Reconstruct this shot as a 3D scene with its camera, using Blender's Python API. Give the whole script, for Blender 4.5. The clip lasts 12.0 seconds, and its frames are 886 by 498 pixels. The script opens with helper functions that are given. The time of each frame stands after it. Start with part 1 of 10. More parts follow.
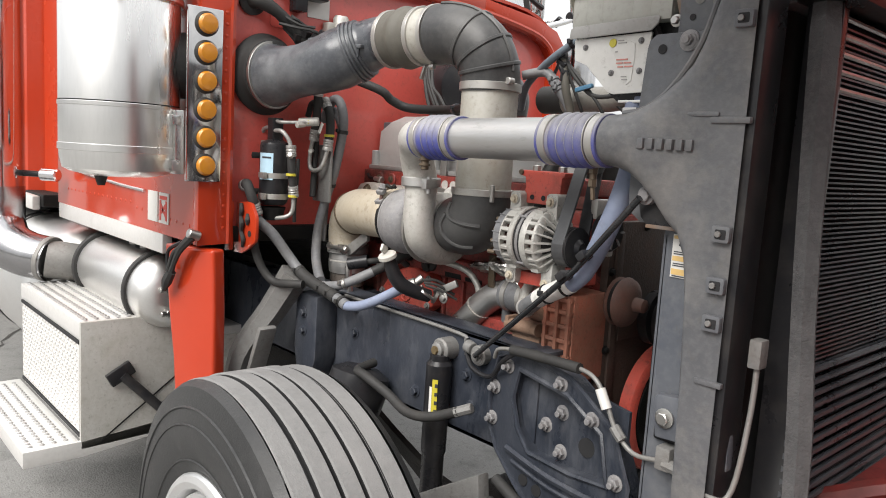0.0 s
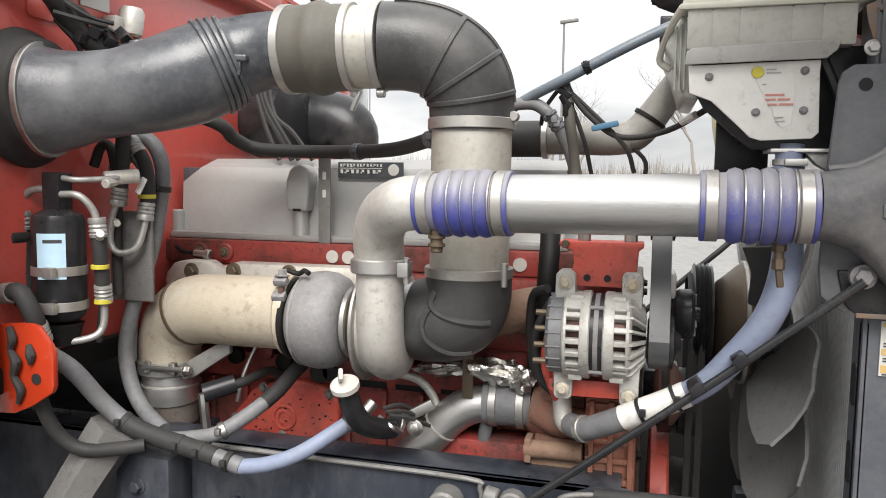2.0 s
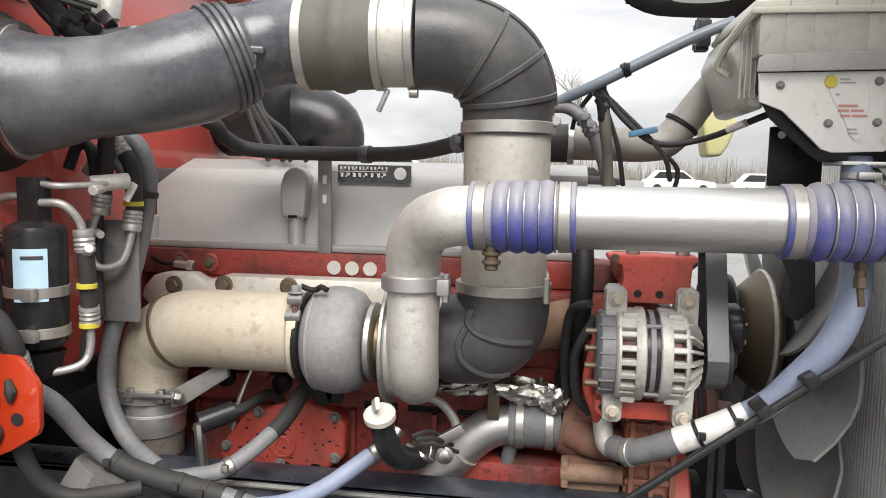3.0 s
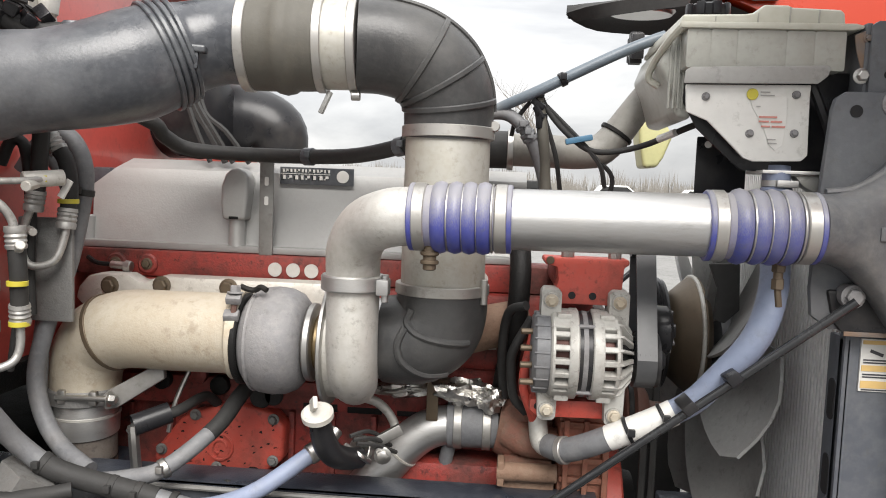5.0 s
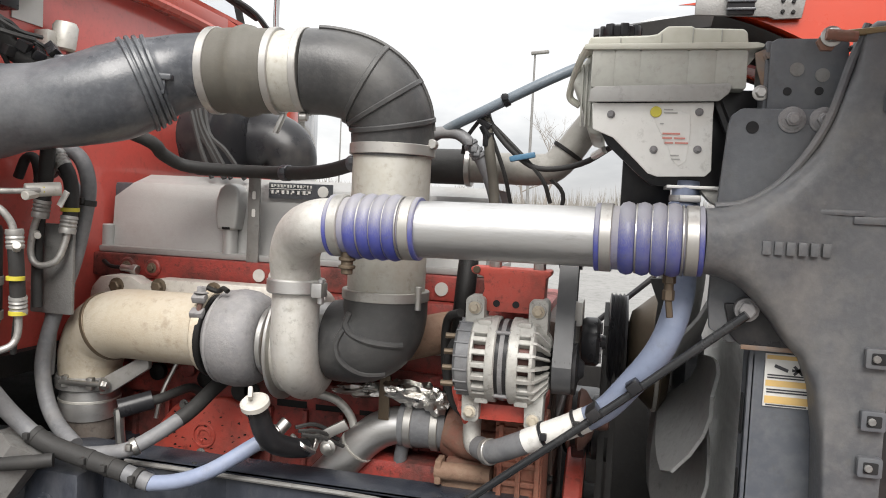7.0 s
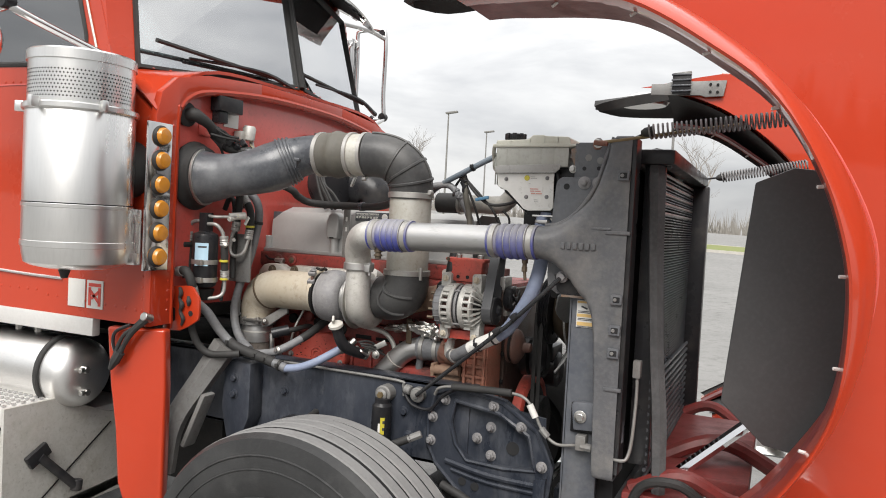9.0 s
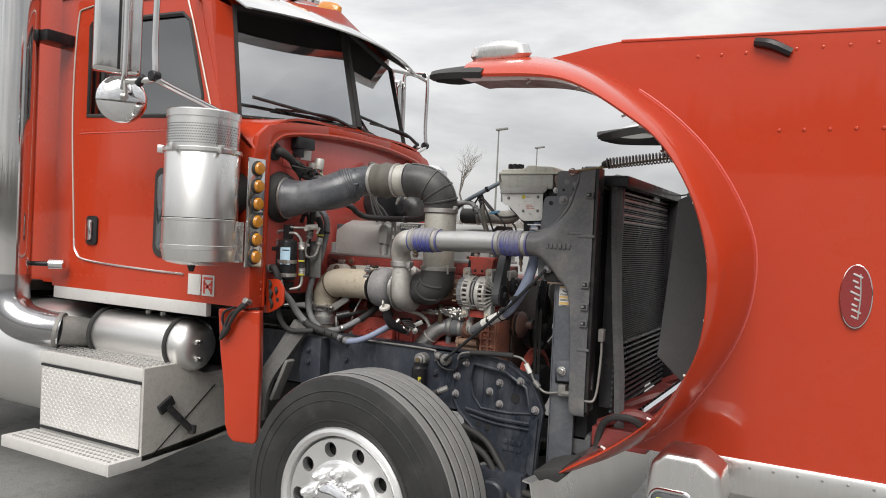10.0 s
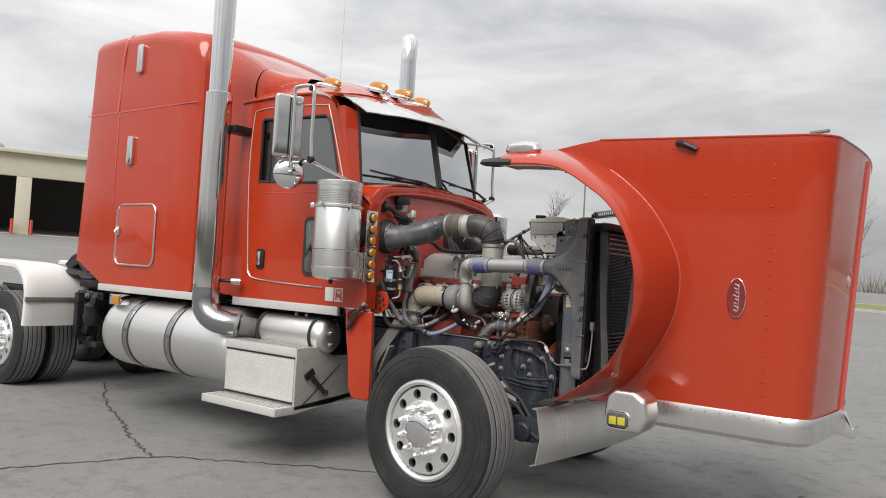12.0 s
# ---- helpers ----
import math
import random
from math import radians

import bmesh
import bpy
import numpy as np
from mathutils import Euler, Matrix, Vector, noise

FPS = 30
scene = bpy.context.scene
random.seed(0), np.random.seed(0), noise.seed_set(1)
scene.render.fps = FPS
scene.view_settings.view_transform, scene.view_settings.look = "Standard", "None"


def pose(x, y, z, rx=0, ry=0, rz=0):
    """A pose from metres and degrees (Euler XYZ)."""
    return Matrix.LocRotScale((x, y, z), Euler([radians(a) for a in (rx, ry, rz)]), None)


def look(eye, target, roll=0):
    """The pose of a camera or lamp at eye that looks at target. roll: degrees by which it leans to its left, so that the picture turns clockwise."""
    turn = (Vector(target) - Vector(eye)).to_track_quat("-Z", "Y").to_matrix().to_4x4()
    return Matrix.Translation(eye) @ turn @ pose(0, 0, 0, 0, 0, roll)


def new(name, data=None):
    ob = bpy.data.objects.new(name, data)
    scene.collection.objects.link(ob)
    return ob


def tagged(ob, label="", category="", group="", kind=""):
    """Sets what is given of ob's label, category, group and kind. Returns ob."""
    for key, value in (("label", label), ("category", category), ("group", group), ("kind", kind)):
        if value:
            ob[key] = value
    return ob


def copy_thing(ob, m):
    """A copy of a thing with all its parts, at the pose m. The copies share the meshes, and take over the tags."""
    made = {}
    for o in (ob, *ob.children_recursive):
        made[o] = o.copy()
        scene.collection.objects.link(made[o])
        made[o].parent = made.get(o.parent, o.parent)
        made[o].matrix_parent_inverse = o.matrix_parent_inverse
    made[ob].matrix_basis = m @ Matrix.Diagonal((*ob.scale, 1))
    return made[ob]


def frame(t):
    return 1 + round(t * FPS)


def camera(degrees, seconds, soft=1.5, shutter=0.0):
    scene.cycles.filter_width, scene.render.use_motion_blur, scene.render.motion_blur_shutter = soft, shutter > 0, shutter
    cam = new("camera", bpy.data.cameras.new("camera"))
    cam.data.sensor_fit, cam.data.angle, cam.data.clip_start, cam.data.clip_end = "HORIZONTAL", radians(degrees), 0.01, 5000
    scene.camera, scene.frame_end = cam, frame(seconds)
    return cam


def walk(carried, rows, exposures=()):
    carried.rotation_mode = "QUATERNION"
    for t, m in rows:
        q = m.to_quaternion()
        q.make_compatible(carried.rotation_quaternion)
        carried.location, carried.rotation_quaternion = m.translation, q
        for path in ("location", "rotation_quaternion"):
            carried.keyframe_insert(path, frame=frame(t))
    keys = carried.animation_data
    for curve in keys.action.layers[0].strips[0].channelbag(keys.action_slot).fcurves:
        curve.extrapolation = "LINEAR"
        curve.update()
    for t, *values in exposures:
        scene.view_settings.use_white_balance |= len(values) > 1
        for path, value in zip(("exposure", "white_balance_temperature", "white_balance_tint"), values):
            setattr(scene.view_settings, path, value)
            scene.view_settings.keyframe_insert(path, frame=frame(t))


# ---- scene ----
cam = camera(61.8, 12.0, 1.0)
PATH = [
    (0, (1.523, -1.984, 1.469), (0.06, -0.644, 1.211), 3.5),
    (0.5, (1.179, -2.058, 1.503), (-0.028, -0.474, 1.318), 2.4),
    (1, (0.871, -2.11, 1.514), (-0.095, -0.365, 1.362), 1.6),
    (1.5, (0.648, -2.044, 1.521), (-0.087, -0.19, 1.37), 0.9),
    (2, (0.468, -1.928, 1.535), (-0.062, -0.008, 1.358), 0.8),
    (2.5, (0.293, -1.876, 1.548), (-0.086, 0.079, 1.359), 1.0),
    (3, (0.231, -1.869, 1.56), (-0.057, 0.101, 1.364), 1.2),
    (3.5, (0.218, -1.863, 1.561), (0.005, 0.116, 1.364), 1.3),
    (5.3, (0.25, -1.897, 1.544), (0.102, 0.091, 1.386), 2.2),
    (5.5, (0.252, -1.901, 1.547), (0.094, 0.086, 1.386), 2.1),
    (6, (0.312, -1.896, 1.547), (0.078, 0.085, 1.398), 2.3),
    (6.5, (0.455, -1.873, 1.544), (0.11, 0.092, 1.408), 2.5),
    (7, (0.566, -1.933, 1.539), (0.117, 0.013, 1.43), 2.8),
    (7.2, (0.6, -1.986, 1.54), (0.1, -0.053, 1.428), 2.7),
    (8.8, (1.264, -2.767, 1.554), (0.471, -0.932, 1.473), 2.9),
    (9, (1.338, -2.914, 1.554), (0.511, -1.094, 1.483), 3.0),
    (9.5, (1.558, -3.245, 1.555), (0.653, -1.463, 1.495), 3.2),
    (10, (1.816, -3.617, 1.527), (0.86, -1.861, 1.491), 2.7),
    (10.5, (2.03, -4.006, 1.49), (1.019, -2.28, 1.486), 2.5),
    (11, (2.298, -4.338, 1.456), (1.229, -2.648, 1.475), 2.6),
    (11.5, (2.571, -4.628, 1.46), (1.453, -2.97, 1.5), 2.9),
    (12, (2.858, -4.953, 1.433), (1.691, -3.33, 1.499), 3.3),
]
walk(cam, [(t, look(eye, target, roll)) for t, eye, target, roll in PATH],
     [(0, 0.88), (0.5, 0.96), (1.5, 0.96), (3.5, 0.93), (5.5, 0.93), (7, 0.92), (9, 0.68), (9.5, 0.48), (10, 0.33), (10.5, 0.22), (12, 0.15)])

# ---- sky and sun: overcast ----
SUN_EL, SUN_AZ = 47.0, 165.0
world = bpy.data.worlds.new("overcast_sky")
scene.world = world
scene.view_settings.exposure = 0.4
world.use_nodes = True
wn, wl = world.node_tree.nodes, world.node_tree.links
wn.clear()


def wnode(kind, **values):
    n = wn.new(kind)
    for k, v in values.items():
        n.inputs[k].default_value = v
    return n


sky = wn.new("ShaderNodeTexSky")
sky.sky_type, sky.sun_disc = "NISHITA", False
sky.sun_elevation, sky.sun_rotation = radians(SUN_EL), radians(SUN_AZ)
sky.dust_density, sky.air_density = 3.0, 1.0
tc = wn.new("ShaderNodeTexCoord")
mapping = wn.new("ShaderNodeMapping")
mapping.inputs["Scale"].default_value = (1.0, 1.0, 3.3)
wl.new(tc.outputs["Generated"], mapping.inputs["Vector"])
clouds = wnode("ShaderNodeTexNoise", Scale=3.0, Detail=8.0, Roughness=0.56, Distortion=0.35)
wl.new(mapping.outputs["Vector"], clouds.inputs["Vector"])
ramp = wn.new("ShaderNodeValToRGB")
ramp.color_ramp.elements[0].position, ramp.color_ramp.elements[0].color = 0.33, (0.61, 0.62, 0.64, 1)
ramp.color_ramp.elements[1].position, ramp.color_ramp.elements[1].color = 0.60, (1.0, 0.995, 0.985, 1)
wl.new(clouds.outputs["Fac"], ramp.inputs["Fac"])
height = wn.new("ShaderNodeSeparateXYZ")
wl.new(tc.outputs["Generated"], height.inputs[0])
gain = wnode("ShaderNodeMapRange", **{"From Min": 0.0, "From Max": 0.9, "To Min": 0.58, "To Max": 1.70})
wl.new(height.outputs["Z"], gain.inputs["Value"])
lit = wn.new("ShaderNodeVectorMath")
lit.operation = "SCALE"
wl.new(ramp.outputs["Color"], lit.inputs[0])
west = wnode("ShaderNodeMapRange", **{"From Min": -1.0, "From Max": 1.0, "To Min": 1.32, "To Max": 0.68})
wl.new(height.outputs["X"], west.inputs["Value"])
both = wn.new("ShaderNodeMath")
both.operation = "MULTIPLY"
wl.new(gain.outputs["Result"], both.inputs[0])
wl.new(west.outputs["Result"], both.inputs[1])
wl.new(both.outputs[0], lit.inputs["Scale"])
bg_sky = wnode("ShaderNodeBackground", Strength=0.09)
bg_cloud = wnode("ShaderNodeBackground", Strength=0.78)
mix = wnode("ShaderNodeMixShader", Fac=0.93)
wout = wn.new("ShaderNodeOutputWorld")
wl.new(sky.outputs["Color"], bg_sky.inputs["Color"])
wl.new(lit.outputs["Vector"], bg_cloud.inputs["Color"])
wl.new(bg_sky.outputs["Background"], mix.inputs[1])
wl.new(bg_cloud.outputs["Background"], mix.inputs[2])
wl.new(mix.outputs["Shader"], wout.inputs["Surface"])

sun_data = bpy.data.lights.new("sun", "SUN")
sun_data.energy, sun_data.angle, sun_data.color = 3.0, radians(40), (1.0, 0.965, 0.92)
sun = new("sun", sun_data)
sun.matrix_world = look((0, 0, 0), (-math.cos(radians(SUN_EL)) * math.sin(radians(SUN_AZ)),
                                    -math.cos(radians(SUN_EL)) * math.cos(radians(SUN_AZ)), -math.sin(radians(SUN_EL))))

# ---- materials ----
def material(name, color, rough=0.5, metal=0.0, second=None, amount=0.35, scale=6.0, fine=90.0, bump=0.0,
             bump_scale=220.0, coat=0.0, dirt=0.0, dirt_color=(0.16, 0.13, 0.10), dirt_scale=9.0, rough_var=0.12, spec=0.5,
             stretch=(1, 1, 1), chips=0.0, chip_color=(0.05, 0.04, 0.035), each=0.0):
    """A worn surface: two colours mixed by coarse and fine noise, dirt in patches, chips, uneven gloss and fine relief."""
    m = bpy.data.materials.new(name)
    m.use_nodes = True
    nt = m.node_tree
    nodes, links = nt.nodes, nt.links
    nodes.clear()
    out = nodes.new("ShaderNodeOutputMaterial")
    bsdf = nodes.new("ShaderNodeBsdfPrincipled")
    links.new(bsdf.outputs["BSDF"], out.inputs["Surface"])
    bsdf.inputs["Metallic"].default_value = metal
    bsdf.inputs["Specular IOR Level"].default_value = spec
    bsdf.inputs["Coat Weight"].default_value = coat
    bsdf.inputs["Coat Roughness"].default_value = 0.04
    coord = nodes.new("ShaderNodeTexCoord")
    mp = nodes.new("ShaderNodeMapping")
    mp.inputs["Scale"].default_value = stretch
    links.new(coord.outputs["Object"], mp.inputs["Vector"])

    def noise_tex(sc, detail, rough_n=0.55):
        n = nodes.new("ShaderNodeTexNoise")
        n.inputs["Scale"].default_value, n.inputs["Detail"].default_value = sc, detail
        n.inputs["Roughness"].default_value = rough_n
        links.new(mp.outputs["Vector"], n.inputs["Vector"])
        return n

    def ramped(socket, lo, hi, top=1.0):
        r = nodes.new("ShaderNodeMapRange")
        r.inputs["From Min"].default_value, r.inputs["From Max"].default_value = lo, hi
        r.inputs["To Max"].default_value = top
        links.new(socket, r.inputs["Value"])
        return r.outputs["Result"]

    def mixed(fac, a, b):
        x = nodes.new("ShaderNodeMix")
        x.data_type = "RGBA"
        links.new(fac, x.inputs["Factor"])
        for sock, v in ((x.inputs[6], a), (x.inputs[7], b)):
            if isinstance(v, tuple):
                sock.default_value = (*v, 1.0)
            else:
                links.new(v, sock)
        return x.outputs[2]

    second = second or tuple(c * 0.72 for c in color)
    coarse, small = noise_tex(scale, 5.0), noise_tex(fine, 3.0)
    col = mixed(ramped(coarse.outputs["Fac"], 0.35, 0.68, amount), tuple(color), tuple(second))
    col = mixed(ramped(small.outputs["Fac"], 0.45, 0.70, amount * 0.8), col, tuple(second))
    rough_socket = ramped(coarse.outputs["Fac"], 0.3, 0.7, 1.0)
    rr = nodes.new("ShaderNodeMapRange")
    rr.inputs["To Min"].default_value, rr.inputs["To Max"].default_value = max(0.02, rough - rough_var / 2), min(1.0, rough + rough_var / 2)
    links.new(rough_socket, rr.inputs["Value"])
    rough_out = rr.outputs["Result"]
    if dirt > 0:
        d = noise_tex(dirt_scale, 8.0, 0.68)
        fac = ramped(d.outputs["Fac"], 0.50, 0.72, dirt)
        col = mixed(fac, col, tuple(dirt_color))
        if dirt >= 0.3:
            g = noise_tex(dirt_scale * 5.5, 6.0, 0.72)
            col = mixed(ramped(g.outputs["Fac"], 0.56, 0.66, dirt * 0.75), col, tuple(c * 0.45 for c in dirt_color))
        add = nodes.new("ShaderNodeMath")
        add.operation, add.use_clamp = "ADD", True
        half = nodes.new("ShaderNodeMath")
        half.operation = "MULTIPLY"
        half.inputs[1].default_value = 0.5
        links.new(fac, half.inputs[0])
        links.new(rough_out, add.inputs[0])
        links.new(half.outputs[0], add.inputs[1])
        rough_out = add.outputs[0]
    if chips > 0:
        c = noise_tex(38.0, 6.0, 0.7)
        col = mixed(ramped(c.outputs["Fac"], 0.66, 0.69, chips), col, tuple(chip_color))
    if each > 0:
        info = nodes.new("ShaderNodeObjectInfo")
        hsv = nodes.new("ShaderNodeHueSaturation")
        val = nodes.new("ShaderNodeMapRange")
        val.inputs["To Min"].default_value, val.inputs["To Max"].default_value = 1 - each, 1 + each
        links.new(info.outputs["Random"], val.inputs["Value"])
        links.new(val.outputs["Result"], hsv.inputs["Value"])
        links.new(col, hsv.inputs["Color"])
        col = hsv.outputs["Color"]
    links.new(col, bsdf.inputs["Base Color"])
    links.new(rough_out, bsdf.inputs["Roughness"])
    if bump > 0:
        b = nodes.new("ShaderNodeBump")
        b.inputs["Strength"].default_value, b.inputs["Distance"].default_value = bump, 0.004
        relief = noise_tex(bump_scale, 4.0, 0.6)
        links.new(relief.outputs["Fac"], b.inputs["Height"])
        links.new(b.outputs["Normal"], bsdf.inputs["Normal"])
    return m


M = {}
M["red"] = material("red_paint", (0.40, 0.036, 0.011), 0.28, coat=0.75, amount=0.10, scale=1.2, fine=30, rough_var=0.06, spec=0.2, dirt=0.03, dirt_color=(0.35, 0.16, 0.11), dirt_scale=4)
M["red_firewall"] = material("red_firewall_paint", (0.56, 0.09, 0.072), 0.34, coat=0.6, amount=0.3, scale=5, dirt=0.3, dirt_color=(0.22, 0.09, 0.07))
M["red_engine"] = material("red_engine_paint", (0.30, 0.040, 0.031), 0.5, amount=0.8, second=(0.13, 0.035, 0.028), scale=9, dirt=0.95, dirt_color=(0.045, 0.026, 0.021), dirt_scale=9, bump=0.35, chips=0.8)
M["red_bracket"] = material("red_bracket_paint", (0.47, 0.062, 0.042), 0.5, amount=0.45, second=(0.40, 0.10, 0.075), scale=10, dirt=0.6, dirt_color=(0.075, 0.05, 0.042), dirt_scale=12, chips=0.85, bump=0.15)
M["rust_red"] = material("rusty_red_iron", (0.20, 0.08, 0.055), 0.75, amount=0.7, second=(0.145, 0.10, 0.072), scale=16, dirt=0.6, dirt_color=(0.20, 0.135, 0.09), bump=0.5, bump_scale=120)
M["chrome"] = material("chrome", (0.82, 0.82, 0.83), 0.07, 1.0, amount=0.1, rough_var=0.06, dirt=0.05)
M["polished"] = material("polished_stainless", (0.72, 0.71, 0.70), 0.09, 1.0, amount=0.15, scale=3, rough_var=0.07, dirt=0.08, dirt_color=(0.4, 0.37, 0.33))
M["alloy"] = material("polished_wheel_alloy", (0.88, 0.88, 0.88), 0.44, 1.0, amount=0.12, scale=8, rough_var=0.12, dirt=0.1, dirt_color=(0.35, 0.33, 0.3))
M["alu"] = material("bare_aluminium", (0.48, 0.48, 0.48), 0.42, 0.9, amount=0.4, second=(0.43, 0.415, 0.39), scale=12, fine=140, dirt=0.38, dirt_color=(0.36, 0.33, 0.29), stretch=(0.25, 1, 1), bump=0.1)
M["alu_dull"] = material("dull_cast_aluminium", (0.56, 0.55, 0.52), 0.52, 0.5, amount=0.4, second=(0.38, 0.36, 0.32), scale=14, dirt=0.45, dirt_color=(0.30, 0.27, 0.22), bump=0.14, bump_scale=160)
M["alu_brush"] = material("brushed_aluminium_tank", (0.80, 0.795, 0.78), 0.38, 1.0, amount=0.2, scale=2, fine=200, rough_var=0.1, dirt=0.12, dirt_color=(0.5, 0.48, 0.44), stretch=(0.3, 1, 1))
M["alu_plate"] = material("aluminium_plate", (0.66, 0.65, 0.63), 0.42, 0.4, amount=0.25, scale=5, dirt=0.25, dirt_color=(0.42, 0.40, 0.37))
M["zinc"] = material("zinc_plated_steel", (0.46, 0.45, 0.43), 0.4, 1.0, amount=0.3, scale=30, dirt=0.2)
M["rust_dark"] = material("dark_rusty_iron", (0.11, 0.045, 0.033), 0.6, amount=0.6, second=(0.075, 0.05, 0.04), scale=16, dirt=0.5, dirt_color=(0.14, 0.075, 0.05), bump=0.3)
M["exhaust"] = material("heat_stained_exhaust", (0.47, 0.43, 0.355), 0.5, 0.2, amount=0.6, second=(0.37, 0.31, 0.225), scale=6, fine=60, dirt=0.42, dirt_scale=5, dirt_color=(0.33, 0.24, 0.15), bump=0.22)
M["manifold"] = material("pale_heat_shield", (0.60, 0.57, 0.52), 0.5, 0.5, amount=0.4, scale=14, dirt=0.5, dirt_color=(0.36, 0.29, 0.22), bump=0.2)
M["turbine"] = material("grey_cast_iron", (0.19, 0.187, 0.195), 0.7, 0.35, amount=0.5, second=(0.30, 0.29, 0.28), scale=16, dirt=0.35, dirt_color=(0.12, 0.11, 0.10), bump=0.35, bump_scale=260)
M["pale_plug"] = material("pale_steel_plug", (0.55, 0.53, 0.50), 0.5, 0.2, amount=0.3, dirt=0.3, dirt_color=(0.35, 0.25, 0.2))
M["valve"] = material("grey_painted_valve_cover", (0.335, 0.333, 0.325), 0.42, 0.25, amount=0.3, second=(0.285, 0.282, 0.27), scale=6, dirt=0.28, dirt_color=(0.23, 0.2, 0.165), bump=0.1)
M["plastic"] = material("dusty_black_plastic", (0.042, 0.045, 0.052), 0.30, amount=0.6, second=(0.095, 0.10, 0.11), scale=6, dirt=0.42, dirt_color=(0.24, 0.245, 0.25), dirt_scale=4.5, bump=0.1)
M["rubber"] = material("black_rubber", (0.026, 0.0255, 0.025), 0.6, amount=0.5, second=(0.04, 0.0395, 0.039), scale=10, dirt=0.35, dirt_color=(0.065, 0.06, 0.054), bump=0.12, spec=0.28)
M["belt"] = material("worn_belt_back", (0.042, 0.043, 0.046), 0.36, amount=0.4, second=(0.06, 0.06, 0.062), scale=12, dirt=0.2, dirt_color=(0.16, 0.155, 0.15))
M["hose"] = material("grey_rubber_hose", (0.115, 0.118, 0.125), 0.55, amount=0.5, second=(0.2, 0.2, 0.205), scale=20, dirt=0.4, dirt_color=(0.18, 0.165, 0.15), bump=0.15)
M["olive"] = material("dusty_rubber_sleeve", (0.088, 0.082, 0.068), 0.65, amount=0.5, second=(0.075, 0.07, 0.06), scale=14, dirt=0.4, dirt_color=(0.2, 0.18, 0.14), bump=0.1)
M["bluehose"] = material("blue_grey_hose", (0.22, 0.255, 0.35), 0.5, amount=0.4, second=(0.15, 0.18, 0.26), scale=14, dirt=0.3, dirt_color=(0.25, 0.24, 0.23))
M["tealhose"] = material("blue_green_hose", (0.115, 0.14, 0.165), 0.45, amount=0.4, scale=14, dirt=0.35, dirt_color=(0.2, 0.2, 0.19))
M["blue_plug"] = material("blue_connector_plastic", (0.06, 0.16, 0.26), 0.45, amount=0.3)
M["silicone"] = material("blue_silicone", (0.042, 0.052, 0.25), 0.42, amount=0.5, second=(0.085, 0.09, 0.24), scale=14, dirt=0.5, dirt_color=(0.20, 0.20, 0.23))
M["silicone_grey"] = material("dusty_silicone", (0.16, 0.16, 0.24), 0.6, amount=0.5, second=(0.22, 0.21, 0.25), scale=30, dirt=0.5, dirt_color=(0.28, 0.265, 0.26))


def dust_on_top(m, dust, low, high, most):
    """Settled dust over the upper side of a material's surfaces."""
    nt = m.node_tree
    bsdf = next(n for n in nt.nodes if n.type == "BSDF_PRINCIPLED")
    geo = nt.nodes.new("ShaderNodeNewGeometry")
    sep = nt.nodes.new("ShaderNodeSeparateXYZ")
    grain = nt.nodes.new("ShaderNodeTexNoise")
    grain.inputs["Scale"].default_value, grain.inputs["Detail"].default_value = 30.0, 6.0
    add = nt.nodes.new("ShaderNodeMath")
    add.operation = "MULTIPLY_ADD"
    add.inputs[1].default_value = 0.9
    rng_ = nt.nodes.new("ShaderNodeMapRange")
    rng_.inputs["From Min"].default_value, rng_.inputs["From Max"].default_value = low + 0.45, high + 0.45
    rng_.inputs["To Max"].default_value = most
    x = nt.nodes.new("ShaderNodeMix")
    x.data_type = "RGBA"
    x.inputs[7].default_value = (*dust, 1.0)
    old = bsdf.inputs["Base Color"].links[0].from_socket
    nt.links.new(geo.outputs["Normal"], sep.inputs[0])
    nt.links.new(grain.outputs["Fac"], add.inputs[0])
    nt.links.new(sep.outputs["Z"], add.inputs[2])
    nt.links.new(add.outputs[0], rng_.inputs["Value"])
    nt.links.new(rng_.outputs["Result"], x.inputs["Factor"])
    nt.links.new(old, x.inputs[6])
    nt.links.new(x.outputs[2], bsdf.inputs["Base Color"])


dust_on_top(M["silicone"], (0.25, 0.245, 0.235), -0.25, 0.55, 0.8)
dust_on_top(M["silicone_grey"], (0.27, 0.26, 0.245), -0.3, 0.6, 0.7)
M["frame"] = material("dusty_blue_black_frame", (0.020, 0.024, 0.033), 0.30, amount=0.6, second=(0.050, 0.055, 0.068), scale=5, fine=50, dirt=0.62, dirt_color=(0.125, 0.130, 0.142), stretch=(1, 1, 0.45), dirt_scale=6, bump=0.15, spec=0.28)
M["black_steel"] = material("black_painted_steel", (0.018, 0.018, 0.020), 0.3, amount=0.5, scale=12, dirt=0.3, dirt_color=(0.09, 0.08, 0.07), spec=0.28)
M["dark"] = material("oily_dark_metal", (0.012, 0.0117, 0.0115), 0.55, 0.3, amount=0.5, scale=10, dirt=0.4, dirt_color=(0.045, 0.04, 0.034), bump=0.3, spec=0.28)
M["tank_plastic"] = material("dusty_cooler_tank", (0.075, 0.078, 0.084), 0.42, amount=0.6, second=(0.13, 0.131, 0.136), scale=5, dirt=0.42, dirt_color=(0.25, 0.235, 0.21), dirt_scale=7, bump=0.2, bump_scale=90, spec=0.4)
M["fins"] = material("dark_radiator_fins", (0.018, 0.018, 0.019), 0.85, 0.0, amount=0.4, scale=8, dirt=0.3, dirt_color=(0.07, 0.065, 0.06), spec=0.28)
